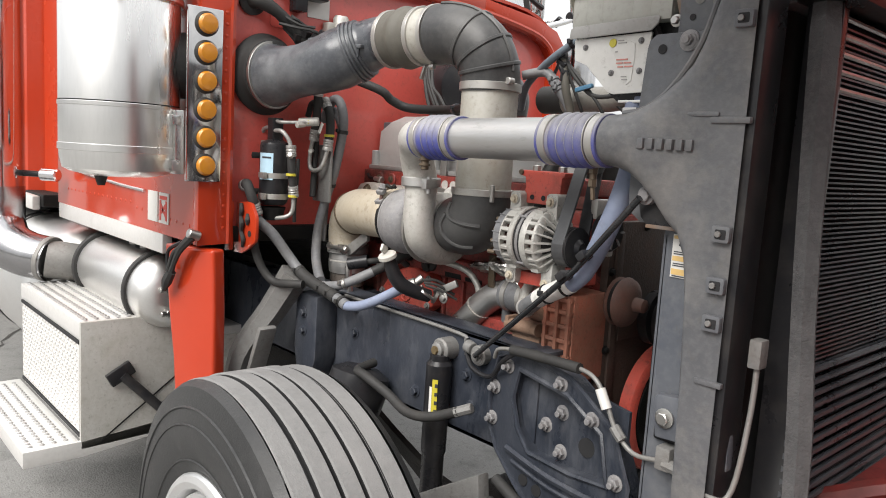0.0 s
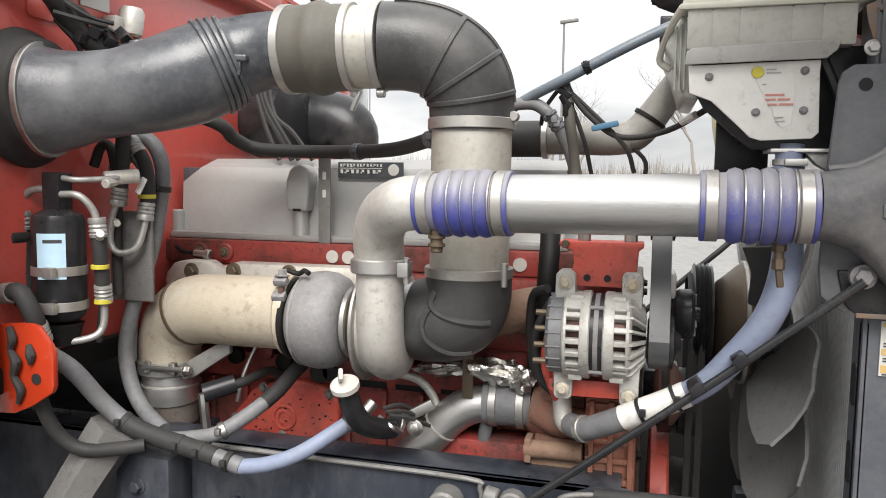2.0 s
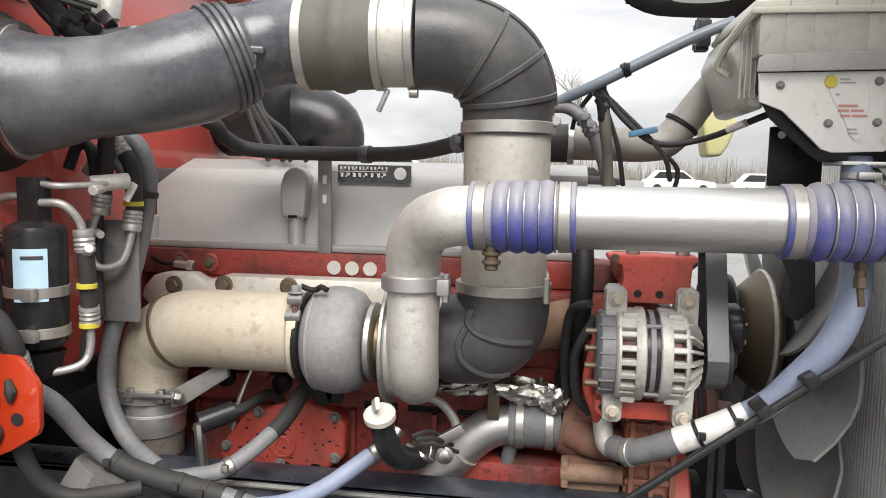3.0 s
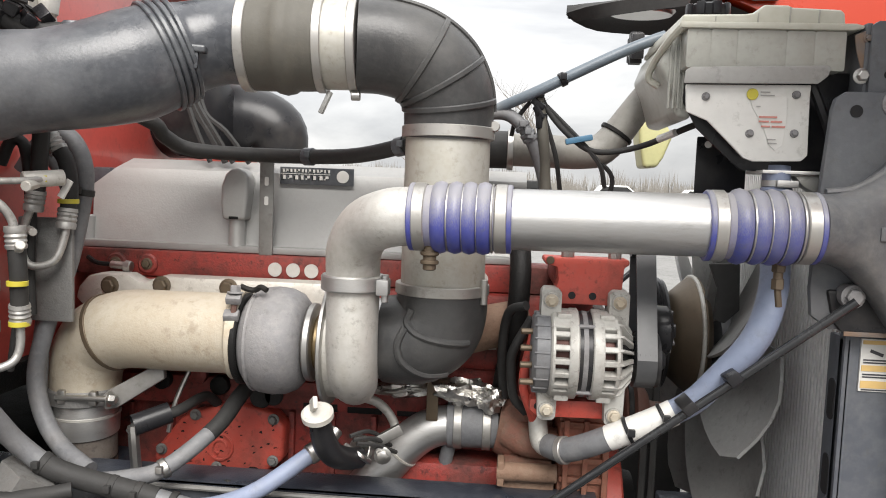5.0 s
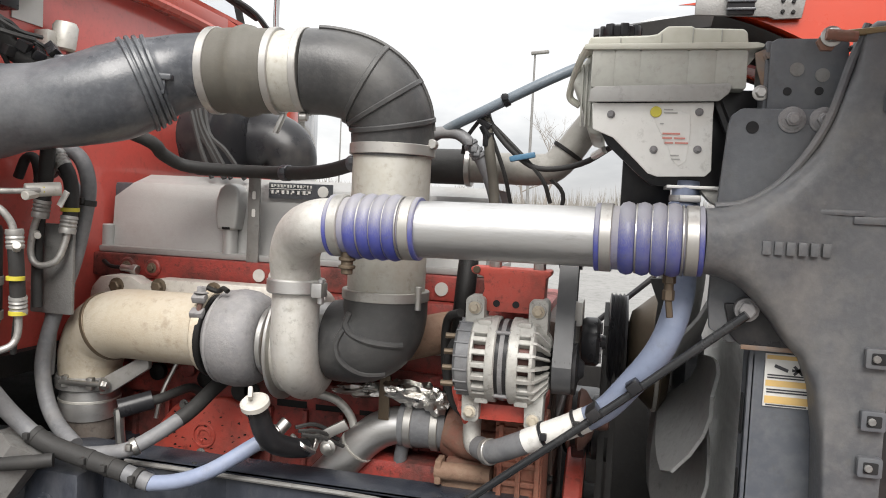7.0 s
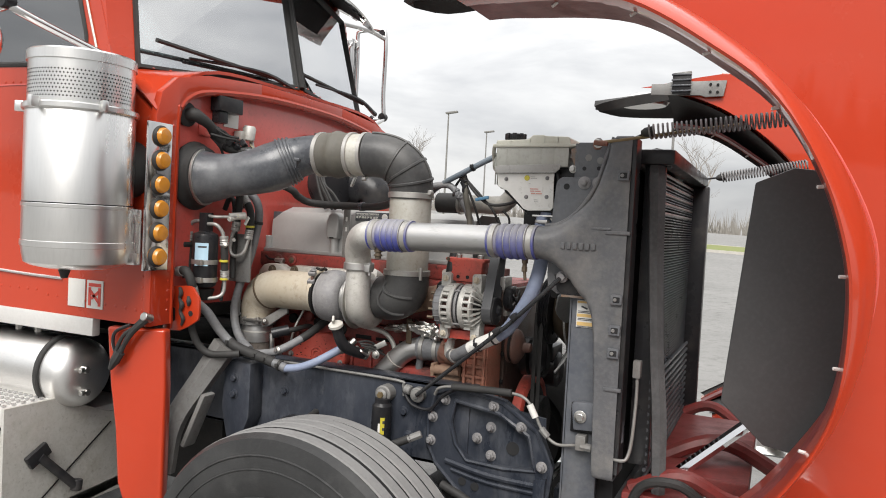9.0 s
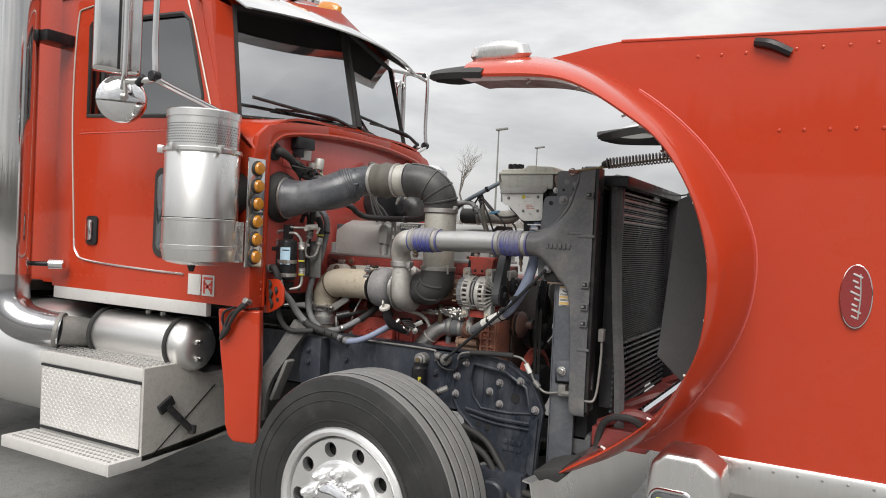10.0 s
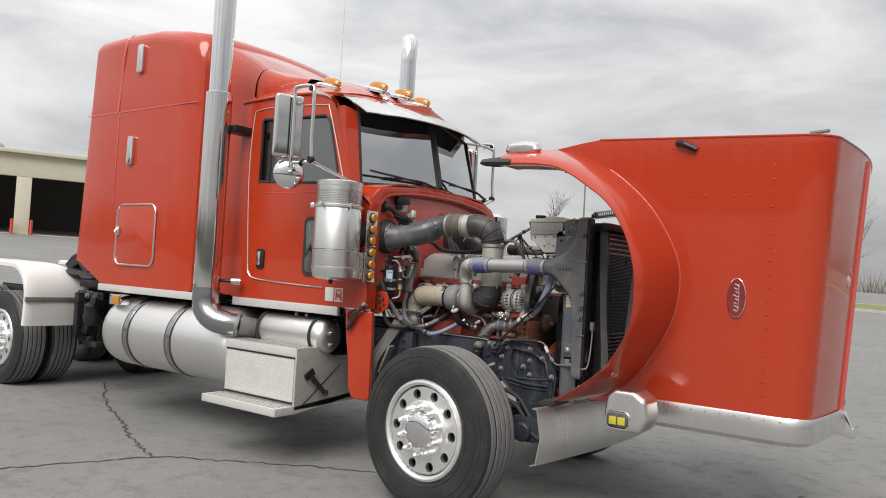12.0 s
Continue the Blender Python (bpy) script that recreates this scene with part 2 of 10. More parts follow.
M["fins_light"] = material("dusty_radiator_core", (0.80, 0.795, 0.78), 0.6, 0.0, amount=0.4, scale=8, dirt=0.2, dirt_color=(0.12, 0.11, 0.1))
M["foam"] = material("worn_foam_seal", (0.075, 0.0755, 0.077), 0.85, amount=0.6, second=(0.13, 0.13, 0.132), scale=10, dirt=0.35, dirt_color=(0.19, 0.188, 0.182), bump=0.6, spec=0.28)
M["tyre"] = material("tyre_rubber", (0.020, 0.0202, 0.0206), 0.42, amount=0.5, second=(0.032, 0.0322, 0.0325), scale=5, dirt=0.35, dirt_color=(0.07, 0.069, 0.067), bump=0.2, spec=0.32)
M["tread"] = material("scuffed_tread_rubber", (0.155, 0.154, 0.152), 0.75, amount=0.5, second=(0.20, 0.198, 0.195), scale=9, dirt=0.3, dirt_color=(0.21, 0.205, 0.2), bump=0.3, spec=0.28)
M["amber"] = material("amber_lens", (0.50, 0.20, 0.015), 0.18, coat=0.6, amount=0.3, second=(0.42, 0.15, 0.01), scale=40, bump=0.3, bump_scale=300)
M["white"] = material("white_label", (0.62, 0.61, 0.58), 0.5, amount=0.15, dirt=0.2, dirt_color=(0.5, 0.47, 0.42))
M["white_plastic"] = material("white_plastic", (0.66, 0.65, 0.62), 0.45, amount=0.2, dirt=0.4, dirt_color=(0.45, 0.42, 0.36))
M["reservoir"] = material("yellowed_translucent_plastic", (0.37, 0.37, 0.335), 0.34, amount=0.5, second=(0.28, 0.28, 0.25), scale=8, dirt=0.4, dirt_color=(0.3, 0.28, 0.23))
M["gloss_black"] = material("gloss_black_rod", (0.022, 0.023, 0.025), 0.22, amount=0.3, scale=30, dirt=0.25, dirt_color=(0.08, 0.078, 0.075), spec=0.5)
M["strap_steel"] = material("dull_strap_steel", (0.24, 0.235, 0.225), 0.55, 0.4, amount=0.5, second=(0.17, 0.165, 0.155), scale=25, dirt=0.4, dirt_color=(0.16, 0.13, 0.10))
M["pipe_brown"] = material("grimy_brown_pipe", (0.15, 0.135, 0.12), 0.65, 0.2, amount=0.6, second=(0.10, 0.075, 0.06), scale=10, dirt=0.6, dirt_color=(0.06, 0.05, 0.045), bump=0.25)
M["cap_ivory"] = material("soiled_ivory_cap", (0.50, 0.49, 0.455), 0.45, amount=0.4, second=(0.42, 0.40, 0.36), scale=40, dirt=0.5, dirt_color=(0.28, 0.25, 0.21))
M["rust_tab"] = material("rusty_grey_steel", (0.13, 0.115, 0.105), 0.6, amount=0.7, second=(0.20, 0.12, 0.07), scale=25, dirt=0.4, dirt_color=(0.17, 0.12, 0.09))
M["pale_pipe"] = material("dusty_pale_coolant_pipe", (0.27, 0.26, 0.235), 0.55, 0.0, amount=0.6, second=(0.19, 0.18, 0.16), scale=14, dirt=0.35, dirt_color=(0.22, 0.2, 0.17))
M["reservoir_pale"] = material("pale_moulded_seam", (0.47, 0.465, 0.405), 0.38, amount=0.4, second=(0.38, 0.37, 0.30), scale=10, dirt=0.25, dirt_color=(0.36, 0.33, 0.25))
M["flange_grey"] = material("grey_painted_flange", (0.33, 0.325, 0.31), 0.5, amount=0.3, scale=12, dirt=0.35, dirt_color=(0.2, 0.19, 0.17))
M["faded_red_ink"] = material("faded_red_ink", (0.55, 0.22, 0.18), 0.5)
M["yellow_bottle"] = material("yellow_plastic", (0.44, 0.43, 0.22), 0.4, amount=0.3, dirt=0.25, dirt_color=(0.4, 0.37, 0.2))
M["yellow"] = material("yellow_tape", (0.50, 0.43, 0.04), 0.45, amount=0.2, dirt=0.2)
M["orange"] = material("orange_label_ink", (0.62, 0.42, 0.16), 0.5, amount=0.2)
M["ink"] = material("dark_ink", (0.04, 0.04, 0.045), 0.5)
M["red_ink"] = material("red_ink", (0.62, 0.07, 0.05), 0.5)
M["cyan"] = material("pale_blue_label", (0.42, 0.60, 0.72), 0.45, amount=0.2)
M["maroon"] = material("maroon_enamel", (0.20, 0.018, 0.018), 0.25, coat=0.5)
M["foil"] = material("crumpled_foil", (0.72, 0.70, 0.66), 0.3, 1.0, amount=0.3, scale=30, bump=1.0, bump_scale=70)
M["brass"] = material("brass", (0.22, 0.165, 0.09), 0.5, 0.7, amount=0.4, scale=30, dirt=0.3)
M["copper"] = material("copper_windings", (0.05, 0.02, 0.016), 0.45, 0.6, amount=0.4, scale=40)
M["fan_brown"] = material("rusty_fan_clutch", (0.12, 0.09, 0.06), 0.5, 0.5, amount=0.5, scale=12, dirt=0.4)
M["wood_grey"] = material("galvanised_grey_bracket", (0.22, 0.217, 0.21), 0.6, 0.4, amount=0.5, scale=12, dirt=0.5, dirt_color=(0.15, 0.13, 0.11), bump=0.3)
M["clamp"] = material("dull_band_clamp", (0.40, 0.39, 0.375), 0.42, 0.75, amount=0.4, second=(0.42, 0.40, 0.36), scale=20, dirt=0.35, dirt_color=(0.3, 0.27, 0.22))
M["stained_alu"] = material("stained_metal_tube", (0.44, 0.43, 0.395), 0.5, 0.35, amount=0.6, second=(0.34, 0.32, 0.265), scale=7, dirt=0.4, dirt_color=(0.33, 0.28, 0.2))
M["post"] = material("dusty_blue_grey_steel", (0.065, 0.071, 0.086), 0.42, amount=0.6, second=(0.115, 0.12, 0.13), scale=6, fine=60, dirt=0.5, dirt_color=(0.17, 0.165, 0.16))
M["fan_grey"] = material("dusty_grey_fan_plastic", (0.24, 0.24, 0.236), 0.5, amount=0.5, second=(0.31, 0.31, 0.30), scale=4, dirt=0.35, dirt_color=(0.13, 0.125, 0.12))
M["maroon_hinge"] = material("dark_red_hinge_paint", (0.20, 0.028, 0.024), 0.45, amount=0.5, second=(0.10, 0.02, 0.018), scale=14, dirt=0.45, dirt_color=(0.07, 0.05, 0.045))
M["satin"] = material("satin_stainless", (0.78, 0.775, 0.76), 0.30, 1.0, amount=0.2, scale=5, fine=120, rough_var=0.12, dirt=0.15, dirt_color=(0.5, 0.48, 0.44), stretch=(1, 1, 0.15))
M["elbow"] = material("dull_chrome_elbow", (0.42, 0.42, 0.43), 0.2, 1.0, amount=0.2, rough_var=0.1, dirt=0.12, dirt_color=(0.2, 0.19, 0.17))
M["bracket"] = material("dusty_blue_black_bracket", (0.085, 0.090, 0.100), 0.48, amount=0.55, second=(0.135, 0.139, 0.147), scale=7, fine=60, dirt=0.4, dirt_color=(0.17, 0.165, 0.155), bump=0.12, spec=0.3)
M["elbow_rubber"] = material("scuffed_black_rubber", (0.036, 0.036, 0.037), 0.42, amount=0.55, second=(0.066, 0.065, 0.063), scale=9, dirt=0.35, dirt_color=(0.13, 0.125, 0.115), dirt_scale=7, bump=0.1, spec=0.42)
M["line_alu"] = material("oxidised_aluminium_line", (0.40, 0.395, 0.38), 0.5, 0.6, amount=0.5, second=(0.26, 0.25, 0.235), scale=30, dirt=0.5, dirt_color=(0.15, 0.135, 0.12), dirt_scale=18)
M["cast"] = material("grimy_cast_aluminium", (0.45, 0.445, 0.42), 0.55, 0.3, amount=0.5, second=(0.33, 0.315, 0.285), scale=18, dirt=0.6, dirt_color=(0.15, 0.13, 0.105), dirt_scale=14, bump=0.25, bump_scale=180)
M["rust_casting"] = material("rust_streaked_casting", (0.34, 0.105, 0.065), 0.6, amount=0.7, second=(0.25, 0.135, 0.09), scale=11, dirt=0.5, dirt_color=(0.15, 0.07, 0.045), dirt_scale=13, bump=0.4, bump_scale=130)
M["rust_tan"] = material("tan_rusty_casting", (0.21, 0.14, 0.095), 0.75, amount=0.6, second=(0.16, 0.085, 0.055), scale=12, dirt=0.5, dirt_color=(0.10, 0.06, 0.04), bump=0.4, bump_scale=140)
M["shield"] = material("dusty_rubber_sheet", (0.060, 0.060, 0.061), 0.5, amount=0.5, second=(0.085, 0.085, 0.086), scale=3, dirt=0.35, dirt_color=(0.12, 0.118, 0.115), dirt_scale=3, spec=0.4)
M["grime"] = material("oil_grimed_iron", (0.040, 0.030, 0.025), 0.6, amount=0.6, second=(0.075, 0.045, 0.036), scale=9, dirt=0.5, dirt_color=(0.10, 0.065, 0.05), bump=0.4, bump_scale=130, spec=0.35)
M["door_line"] = material("pale_door_trim", (0.55, 0.50, 0.44), 0.4, 0.4, amount=0.2)
# near black for the cab; also stands in for shade in holes and gaps
M["near_black"] = material("near_black_interior_and_recess", (0.012, 0.012, 0.013), 0.8)
M["white_fender"] = material("white_painted_fender", (0.74, 0.73, 0.70), 0.3, coat=0.3, amount=0.15, dirt=0.15, dirt_color=(0.5, 0.48, 0.44))


def glass_material(name, tint, rough=0.02, alpha=0.35):
    m = bpy.data.materials.new(name)
    m.use_nodes = True
    nt = m.node_tree
    nt.nodes.clear()
    out = nt.nodes.new("ShaderNodeOutputMaterial")
    mixer = nt.nodes.new("ShaderNodeMixShader")
    clear = nt.nodes.new("ShaderNodeBsdfTransparent")
    clear.inputs["Color"].default_value = (*tint, 1)
    gloss = nt.nodes.new("ShaderNodeBsdfGlossy")
    gloss.inputs["Roughness"].default_value = rough
    gloss.inputs["Color"].default_value = (0.96, 0.97, 0.98, 1)
    fres = nt.nodes.new("ShaderNodeFresnel")
    fres.inputs["IOR"].default_value = 1.52
    boost = nt.nodes.new("ShaderNodeMath")
    boost.operation, boost.use_clamp = "ADD", True
    boost.inputs[1].default_value = alpha
    nt.links.new(fres.outputs["Fac"], boost.inputs[0])
    nt.links.new(boost.outputs[0], mixer.inputs["Fac"])
    nt.links.new(clear.outputs[0], mixer.inputs[1])
    nt.links.new(gloss.outputs[0], mixer.inputs[2])
    nt.links.new(mixer.outputs[0], out.inputs["Surface"])
    return m


M["glass"] = glass_material("windscreen_glass", (0.78, 0.84, 0.83), alpha=0.56)
M["glass_dark"] = glass_material("tinted_glass", (0.30, 0.33, 0.34), alpha=0.16)

# ---- building tools ----
def mesh_of(name, bm, mat, smooth=True):
    me = bpy.data.meshes.new(name)
    bmesh.ops.recalc_face_normals(bm, faces=bm.faces[:])
    bm.to_mesh(me)
    bm.free()
    me.materials.append(M[mat] if isinstance(mat, str) else mat)
    if smooth:
        me.shade_smooth()
        me.set_sharp_from_angle(angle=radians(38))
    return me


LEAN = [False]


def across(y):
    """Across the body: the near side stands at -0.95, and the middle of the truck lies at -0.20."""
    return y if y < -0.95 else -0.95 + (y + 0.95) * 0.79


def part(name, bm, mat, parent, label="", kind=""):
    """One mesh, in world coordinates, as a part of a thing or of a part."""
    if LEAN[0]:
        for v in bm.verts:
            v.co.y = across(v.co.y)
    ob = new(name, mesh_of(name, bm, mat))
    if parent is not None:
        ob.parent = parent
        m = Matrix.Translation(parent.location) if parent.parent is None else Matrix.Identity(4)
        ob.matrix_parent_inverse = m.inverted()
    return tagged(ob, label=label, kind=kind)


def pieces(name, bms, mat, parent, label=""):
    """Alike pieces, each a mesh of its own."""
    return [part(name, b, mat, parent, label) for b in bms]


def thing(name, at, label, category, group="", kind=""):
    ob = new(name)
    ob.location = at
    ob.empty_display_size = 0.1
    return tagged(ob, label, category, group, kind)


def solid(verts, faces):
    bm = bmesh.new()
    vs = [bm.verts.new(v) for v in verts]
    for f in faces:
        if len(set(f)) == len(f):
            try:
                bm.faces.new([vs[i] for i in f])
            except ValueError:
                pass
    return bm


def join(*bms):
    verts, faces, n = [], [], 0
    for b in bms:
        b.verts.index_update()
        verts += [v.co.copy() for v in b.verts]
        faces += [[v.index + n for v in f.verts] for f in b.faces]
        n += len(b.verts)
        b.free()
    return solid(verts, faces)


def bevelled(bm, width, segments=2, angle=30):
    if width > 0:
        edges = [e for e in bm.edges if len(e.link_faces) == 2 and e.calc_face_angle(0) > radians(angle)]
        bmesh.ops.bevel(bm, geom=edges, offset=width, segments=segments, profile=0.6, affect="EDGES", clamp_overlap=True)
    return bm


def box(x0, x1, y0, y1, z0, z1, bevel=0.004, segments=2):
    v = [(x, y, z) for x in (x0, x1) for y in (y0, y1) for z in (z0, z1)]
    f = [(0, 1, 3, 2), (4, 6, 7, 5), (0, 4, 5, 1), (2, 3, 7, 6), (0, 2, 6, 4), (1, 5, 7, 3)]
    bm = solid(v, f)
    bmesh.ops.recalc_face_normals(bm, faces=bm.faces[:])
    return bevelled(bm, bevel, segments)


def moved(bm, m):
    bmesh.ops.transform(bm, matrix=m, verts=bm.verts[:])
    return bm


def obox(centre, size, turn=(0, 0, 0), bevel=0.004):
    sx, sy, sz = (s / 2 for s in size)
    return moved(box(-sx, sx, -sy, sy, -sz, sz, bevel), pose(*centre, *turn))


def prism(poly, axis, a, b, bevel=0.004, segments=2):
    """A flat polygon, given in the two other axes in order, drawn out along axis from a to b."""
    def at(p, d):
        return {"x": (d, p[0], p[1]), "y": (p[0], d, p[1]), "z": (p[0], p[1], d)}[axis]
    n = len(poly)
    v = [at(p, a) for p in poly] + [at(p, b) for p in poly]
    f = [tuple(range(n)), tuple(range(2 * n - 1, n - 1, -1))] + [(i, (i + 1) % n, n + (i + 1) % n, n + i) for i in range(n)]
    bm = solid(v, f)
    bmesh.ops.recalc_face_normals(bm, faces=bm.faces[:])
    return bevelled(bm, bevel, segments)


def spline(points, steps=8, closed=False):
    """Points along a smooth curve through the given ones."""
    p = [Vector(q) for q in points]
    if len(p) < 3:
        return p
    out, n = [], len(p)
    for i in range(n if closed else n - 1):
        a, b = p[i], p[(i + 1) % n]
        before = p[i - 1] if (closed or i > 0) else a * 2 - b
        after = p[(i + 2) % n] if (closed or i < n - 2) else b * 2 - a
        for k in range(steps):
            t = k / steps
            out.append(0.5 * (2 * a + (b - before) * t + (2 * before - 5 * a + 4 * b - after) * t * t + (3 * a - before - 3 * b + after) * t ** 3))
    if not closed:
        out.append(p[-1])
    return out


def tube(points, radius, seg=12, steps=6, smooth=True, closed=False, hollow=False):
    """A round bar or hose along the points; radius is a number or a list along the given points."""
    pts = spline(points, steps, closed) if smooth else [Vector(q) for q in points]
    n = len(pts)
    if isinstance(radius, (list, tuple)):
        m = len(radius) - 1
        rad = []
        for i in range(n):
            u = i / (n - 1) * m
            k = min(int(u), m - 1)
            rad.append(radius[k] + (radius[k + 1] - radius[k]) * (u - k))
    else:
        rad = [radius] * n
    verts, faces, normal = [], [], None
    for i in range(n):
        if closed:
            tan = (pts[(i + 1) % n] - pts[i - 1]).normalized()
        else:
            tan = (pts[min(i + 1, n - 1)] - pts[max(i - 1, 0)]).normalized()
        if normal is None:
            normal = tan.orthogonal().normalized()
        else:
            normal = (normal - tan * normal.dot(tan))
            normal = normal.normalized() if normal.length > 1e-6 else tan.orthogonal().normalized()
        side = tan.cross(normal)
        for k in range(seg):
            a = 2 * math.pi * k / seg
            verts.append(pts[i] + (normal * math.cos(a) + side * math.sin(a)) * rad[i])
    rings = n if closed else n - 1
    for i in range(rings):
        j = (i + 1) % n
        for k in range(seg):
            l = (k + 1) % seg
            faces.append((i * seg + k, i * seg + l, j * seg + l, j * seg + k))
    if not closed and not hollow:
        faces += [tuple(range(seg - 1, -1, -1)), tuple(range((n - 1) * seg, n * seg))]
    return solid(verts, faces)


def lathe(profile, origin, direction, seg=32, arc=360.0, caps=True):
    """Turns (along, radius) pairs about an axis through origin."""
    d = Vector(direction).normalized()
    turn = d.to_track_quat("Z", "Y").to_matrix()
    verts, faces = [], []
    full = arc >= 359.9
    cols = seg if full else seg + 1
    for h, r in profile:
        for k in range(cols):
            a = radians(arc) * k / seg
            p = Vector((max(r, 0.0002) * math.cos(a), max(r, 0.0002) * math.sin(a), h))
            verts.append(Vector(origin) + turn @ p)
    n = len(profile)
    for i in range(n - 1):
        for k in range(seg):
            l = (k + 1) % cols if full else k + 1
            faces.append((i * cols + k, i * cols + l, (i + 1) * cols + l, (i + 1) * cols + k))
    if full and caps:
        faces += [tuple(range(cols - 1, -1, -1)), tuple(range((n - 1) * cols, n * cols))]
    return solid(verts, faces)


def rod(a, b, r, seg=16, bevel=0.0):
    a, b = Vector(a), Vector(b)
    length = (b - a).length
    c = bevel or min(r * 0.15, length * 0.2)
    return lathe([(0, r - c), (c, r), (length - c, r), (length, r - c)], a, b - a, seg)


def ring(centre, direction, r, width, thick, seg=36):
    """A band clamp round a pipe of radius r."""
    h = width / 2
    c = min(thick * 0.35, width * 0.2)
    return lathe([(-h, r), (-h, r + thick - c), (-h + c, r + thick), (h - c, r + thick), (h, r + thick - c), (h, r)], centre, direction, seg)


def bolt(at, direction, r=0.009, h=0.008, washer=True):
    """A hexagon head on a washer."""
    d = Vector(direction).normalized()
    a = Vector(at)
    head = lathe([(0, r), (h * 0.85, r), (h, r * 0.82)], a + d * (0.002 if washer else 0), d, 6)
    if washer:
        return join(lathe([(0, r * 1.45), (0.0022, r * 1.45), (0.003, r * 1.3)], a, d, 16), head)
    return head


def loft(rows, closed=False):
    """A skin over rows of equally many points."""
    w = len(rows[0])
    verts = [p for row in rows for p in row]
    faces = []
    for i in range(len(rows) - 1):
        for k in range(w if closed else w - 1):
            l = (k + 1) % w
            faces.append((i * w + k, i * w + l, (i + 1) * w + l, (i + 1) * w + k))
    return solid(verts, faces)


def thick(bm, depth):
    bmesh.ops.recalc_face_normals(bm, faces=bm.faces[:])
    bmesh.ops.solidify(bm, geom=bm.faces[:], thickness=depth)
    return bm


def rounded(x0, x1, z0, z1, r, n=6):
    """A rectangle with round corners, as a polygon."""
    out = []
    for cx, cz, a0 in ((x1 - r, z1 - r, 0), (x0 + r, z1 - r, 90), (x0 + r, z0 + r, 180), (x1 - r, z0 + r, 270)):
        for k in range(n + 1):
            a = radians(a0 + 90 * k / n)
            out.append((cx + r * math.cos(a), cz + r * math.sin(a)))
    return out


# ---- ground and surroundings ----
def ground_z(x, y):
    """The lot is level round the truck and rises gently towards the shed and the street."""
    r = math.hypot(x, y)
    w = (0.5 + 0.5 * math.cos(math.atan2(y, x) - radians(163))) ** 2
    far = min(max(r - 10.0, 0.0), 75.0)
    return 0.062 * w * far * far / (far + 6.0)


asphalt = material("weathered_asphalt", (0.165, 0.163, 0.157), 0.82, amount=0.75, second=(0.235, 0.232, 0.224), scale=0.45, fine=85, bump=1.0, bump_scale=110, dirt=0.6, dirt_color=(0.100, 0.099, 0.096), dirt_scale=5.0, rough_var=0.15)
M["grass"] = material("early_spring_grass", (0.13, 0.165, 0.045), 0.9, amount=0.6, second=(0.20, 0.19, 0.075), scale=1.5, fine=40, bump=0.8, bump_scale=60)
M["concrete"] = material("pale_concrete", (0.42, 0.40, 0.36), 0.85, amount=0.4, scale=3, dirt=0.2, bump=0.2)
M["shed_wall"] = material("cream_metal_cladding", (0.60, 0.56, 0.44), 0.6, amount=0.2, scale=1.0, dirt=0.15, dirt_color=(0.42, 0.38, 0.3), dirt_scale=1.5)
M["shed_dark"] = material("shed_interior", (0.07, 0.068, 0.065), 0.85, amount=0.4, scale=1.2)
# grey bark, paled in colour to stand in for distance haze
M["bark"] = material("haze_paled_bark", (0.21, 0.19, 0.17), 0.9, amount=0.5, scale=5)
M["hedge"] = material("bare_woods", (0.17, 0.155, 0.135), 0.95, amount=0.7, second=(0.25, 0.24, 0.22), scale=0.6, fine=6)

rows = []
radii = [0.0] + [0.9 * 1.16 ** i for i in range(52)]
for r in radii:
    rows.append([(r * math.cos(2 * math.pi * k / 96), r * math.sin(2 * math.pi * k / 96),
                  ground_z(r * math.cos(2 * math.pi * k / 96), r * math.sin(2 * math.pi * k / 96))) for k in range(96)])
bm = loft(rows, closed=True)
bmesh.ops.remove_doubles(bm, verts=bm.verts[:], dist=0.001)
ground = tagged(new("ground", mesh_of("ground", bm, asphalt)), "grey weathered asphalt lot with cracks", "ground", kind="structure")


def crack(points, width, seed):
    rng = random.Random(seed)
    pts = spline([(x, y, 0) for x, y in points], 14)
    left, right = [], []
    for i, p in enumerate(pts):
        d = (pts[min(i + 1, len(pts) - 1)] - pts[max(i - 1, 0)]).normalized()
        n = Vector((-d.y, d.x, 0))
        p = p + n * rng.uniform(-0.026, 0.026)
        w = width * rng.uniform(0.35, 1.3) / 2
        left.append((*(p + n * w).to_2d(), ground_z(p.x, p.y) + 0.004))
        right.append((*(p - n * w).to_2d(), ground_z(p.x, p.y) + 0.004))
    return loft([left, right])


M["crack"] = material("open_crack", (0.055, 0.052, 0.048), 0.95)
crack_lines = [[(-2.9, -3.6), (-2.45, -3.0), (-2.17, -2.45), (-1.86, -1.77), (-1.5, -1.48), (-1.1, -1.2), (-0.55, -0.9), (0.1, -0.62)],
               [(-1.86, -1.77), (-2.35, -1.62), (-2.95, -1.35), (-3.9, -0.95), (-5.0, -0.35)],
               [(1.9, 0.9), (2.1, 0.2), (1.7, -0.3), (1.95, -0.8)]]
for i, line in enumerate(crack_lines):
    tagged(part("crack", crack(line, 0.020, i), "crack", None), "dark crack in the asphalt", "crack", "cracks in the lot", "structure")

# street edge: kerb, verge, far road
KERB_Y = 40.0


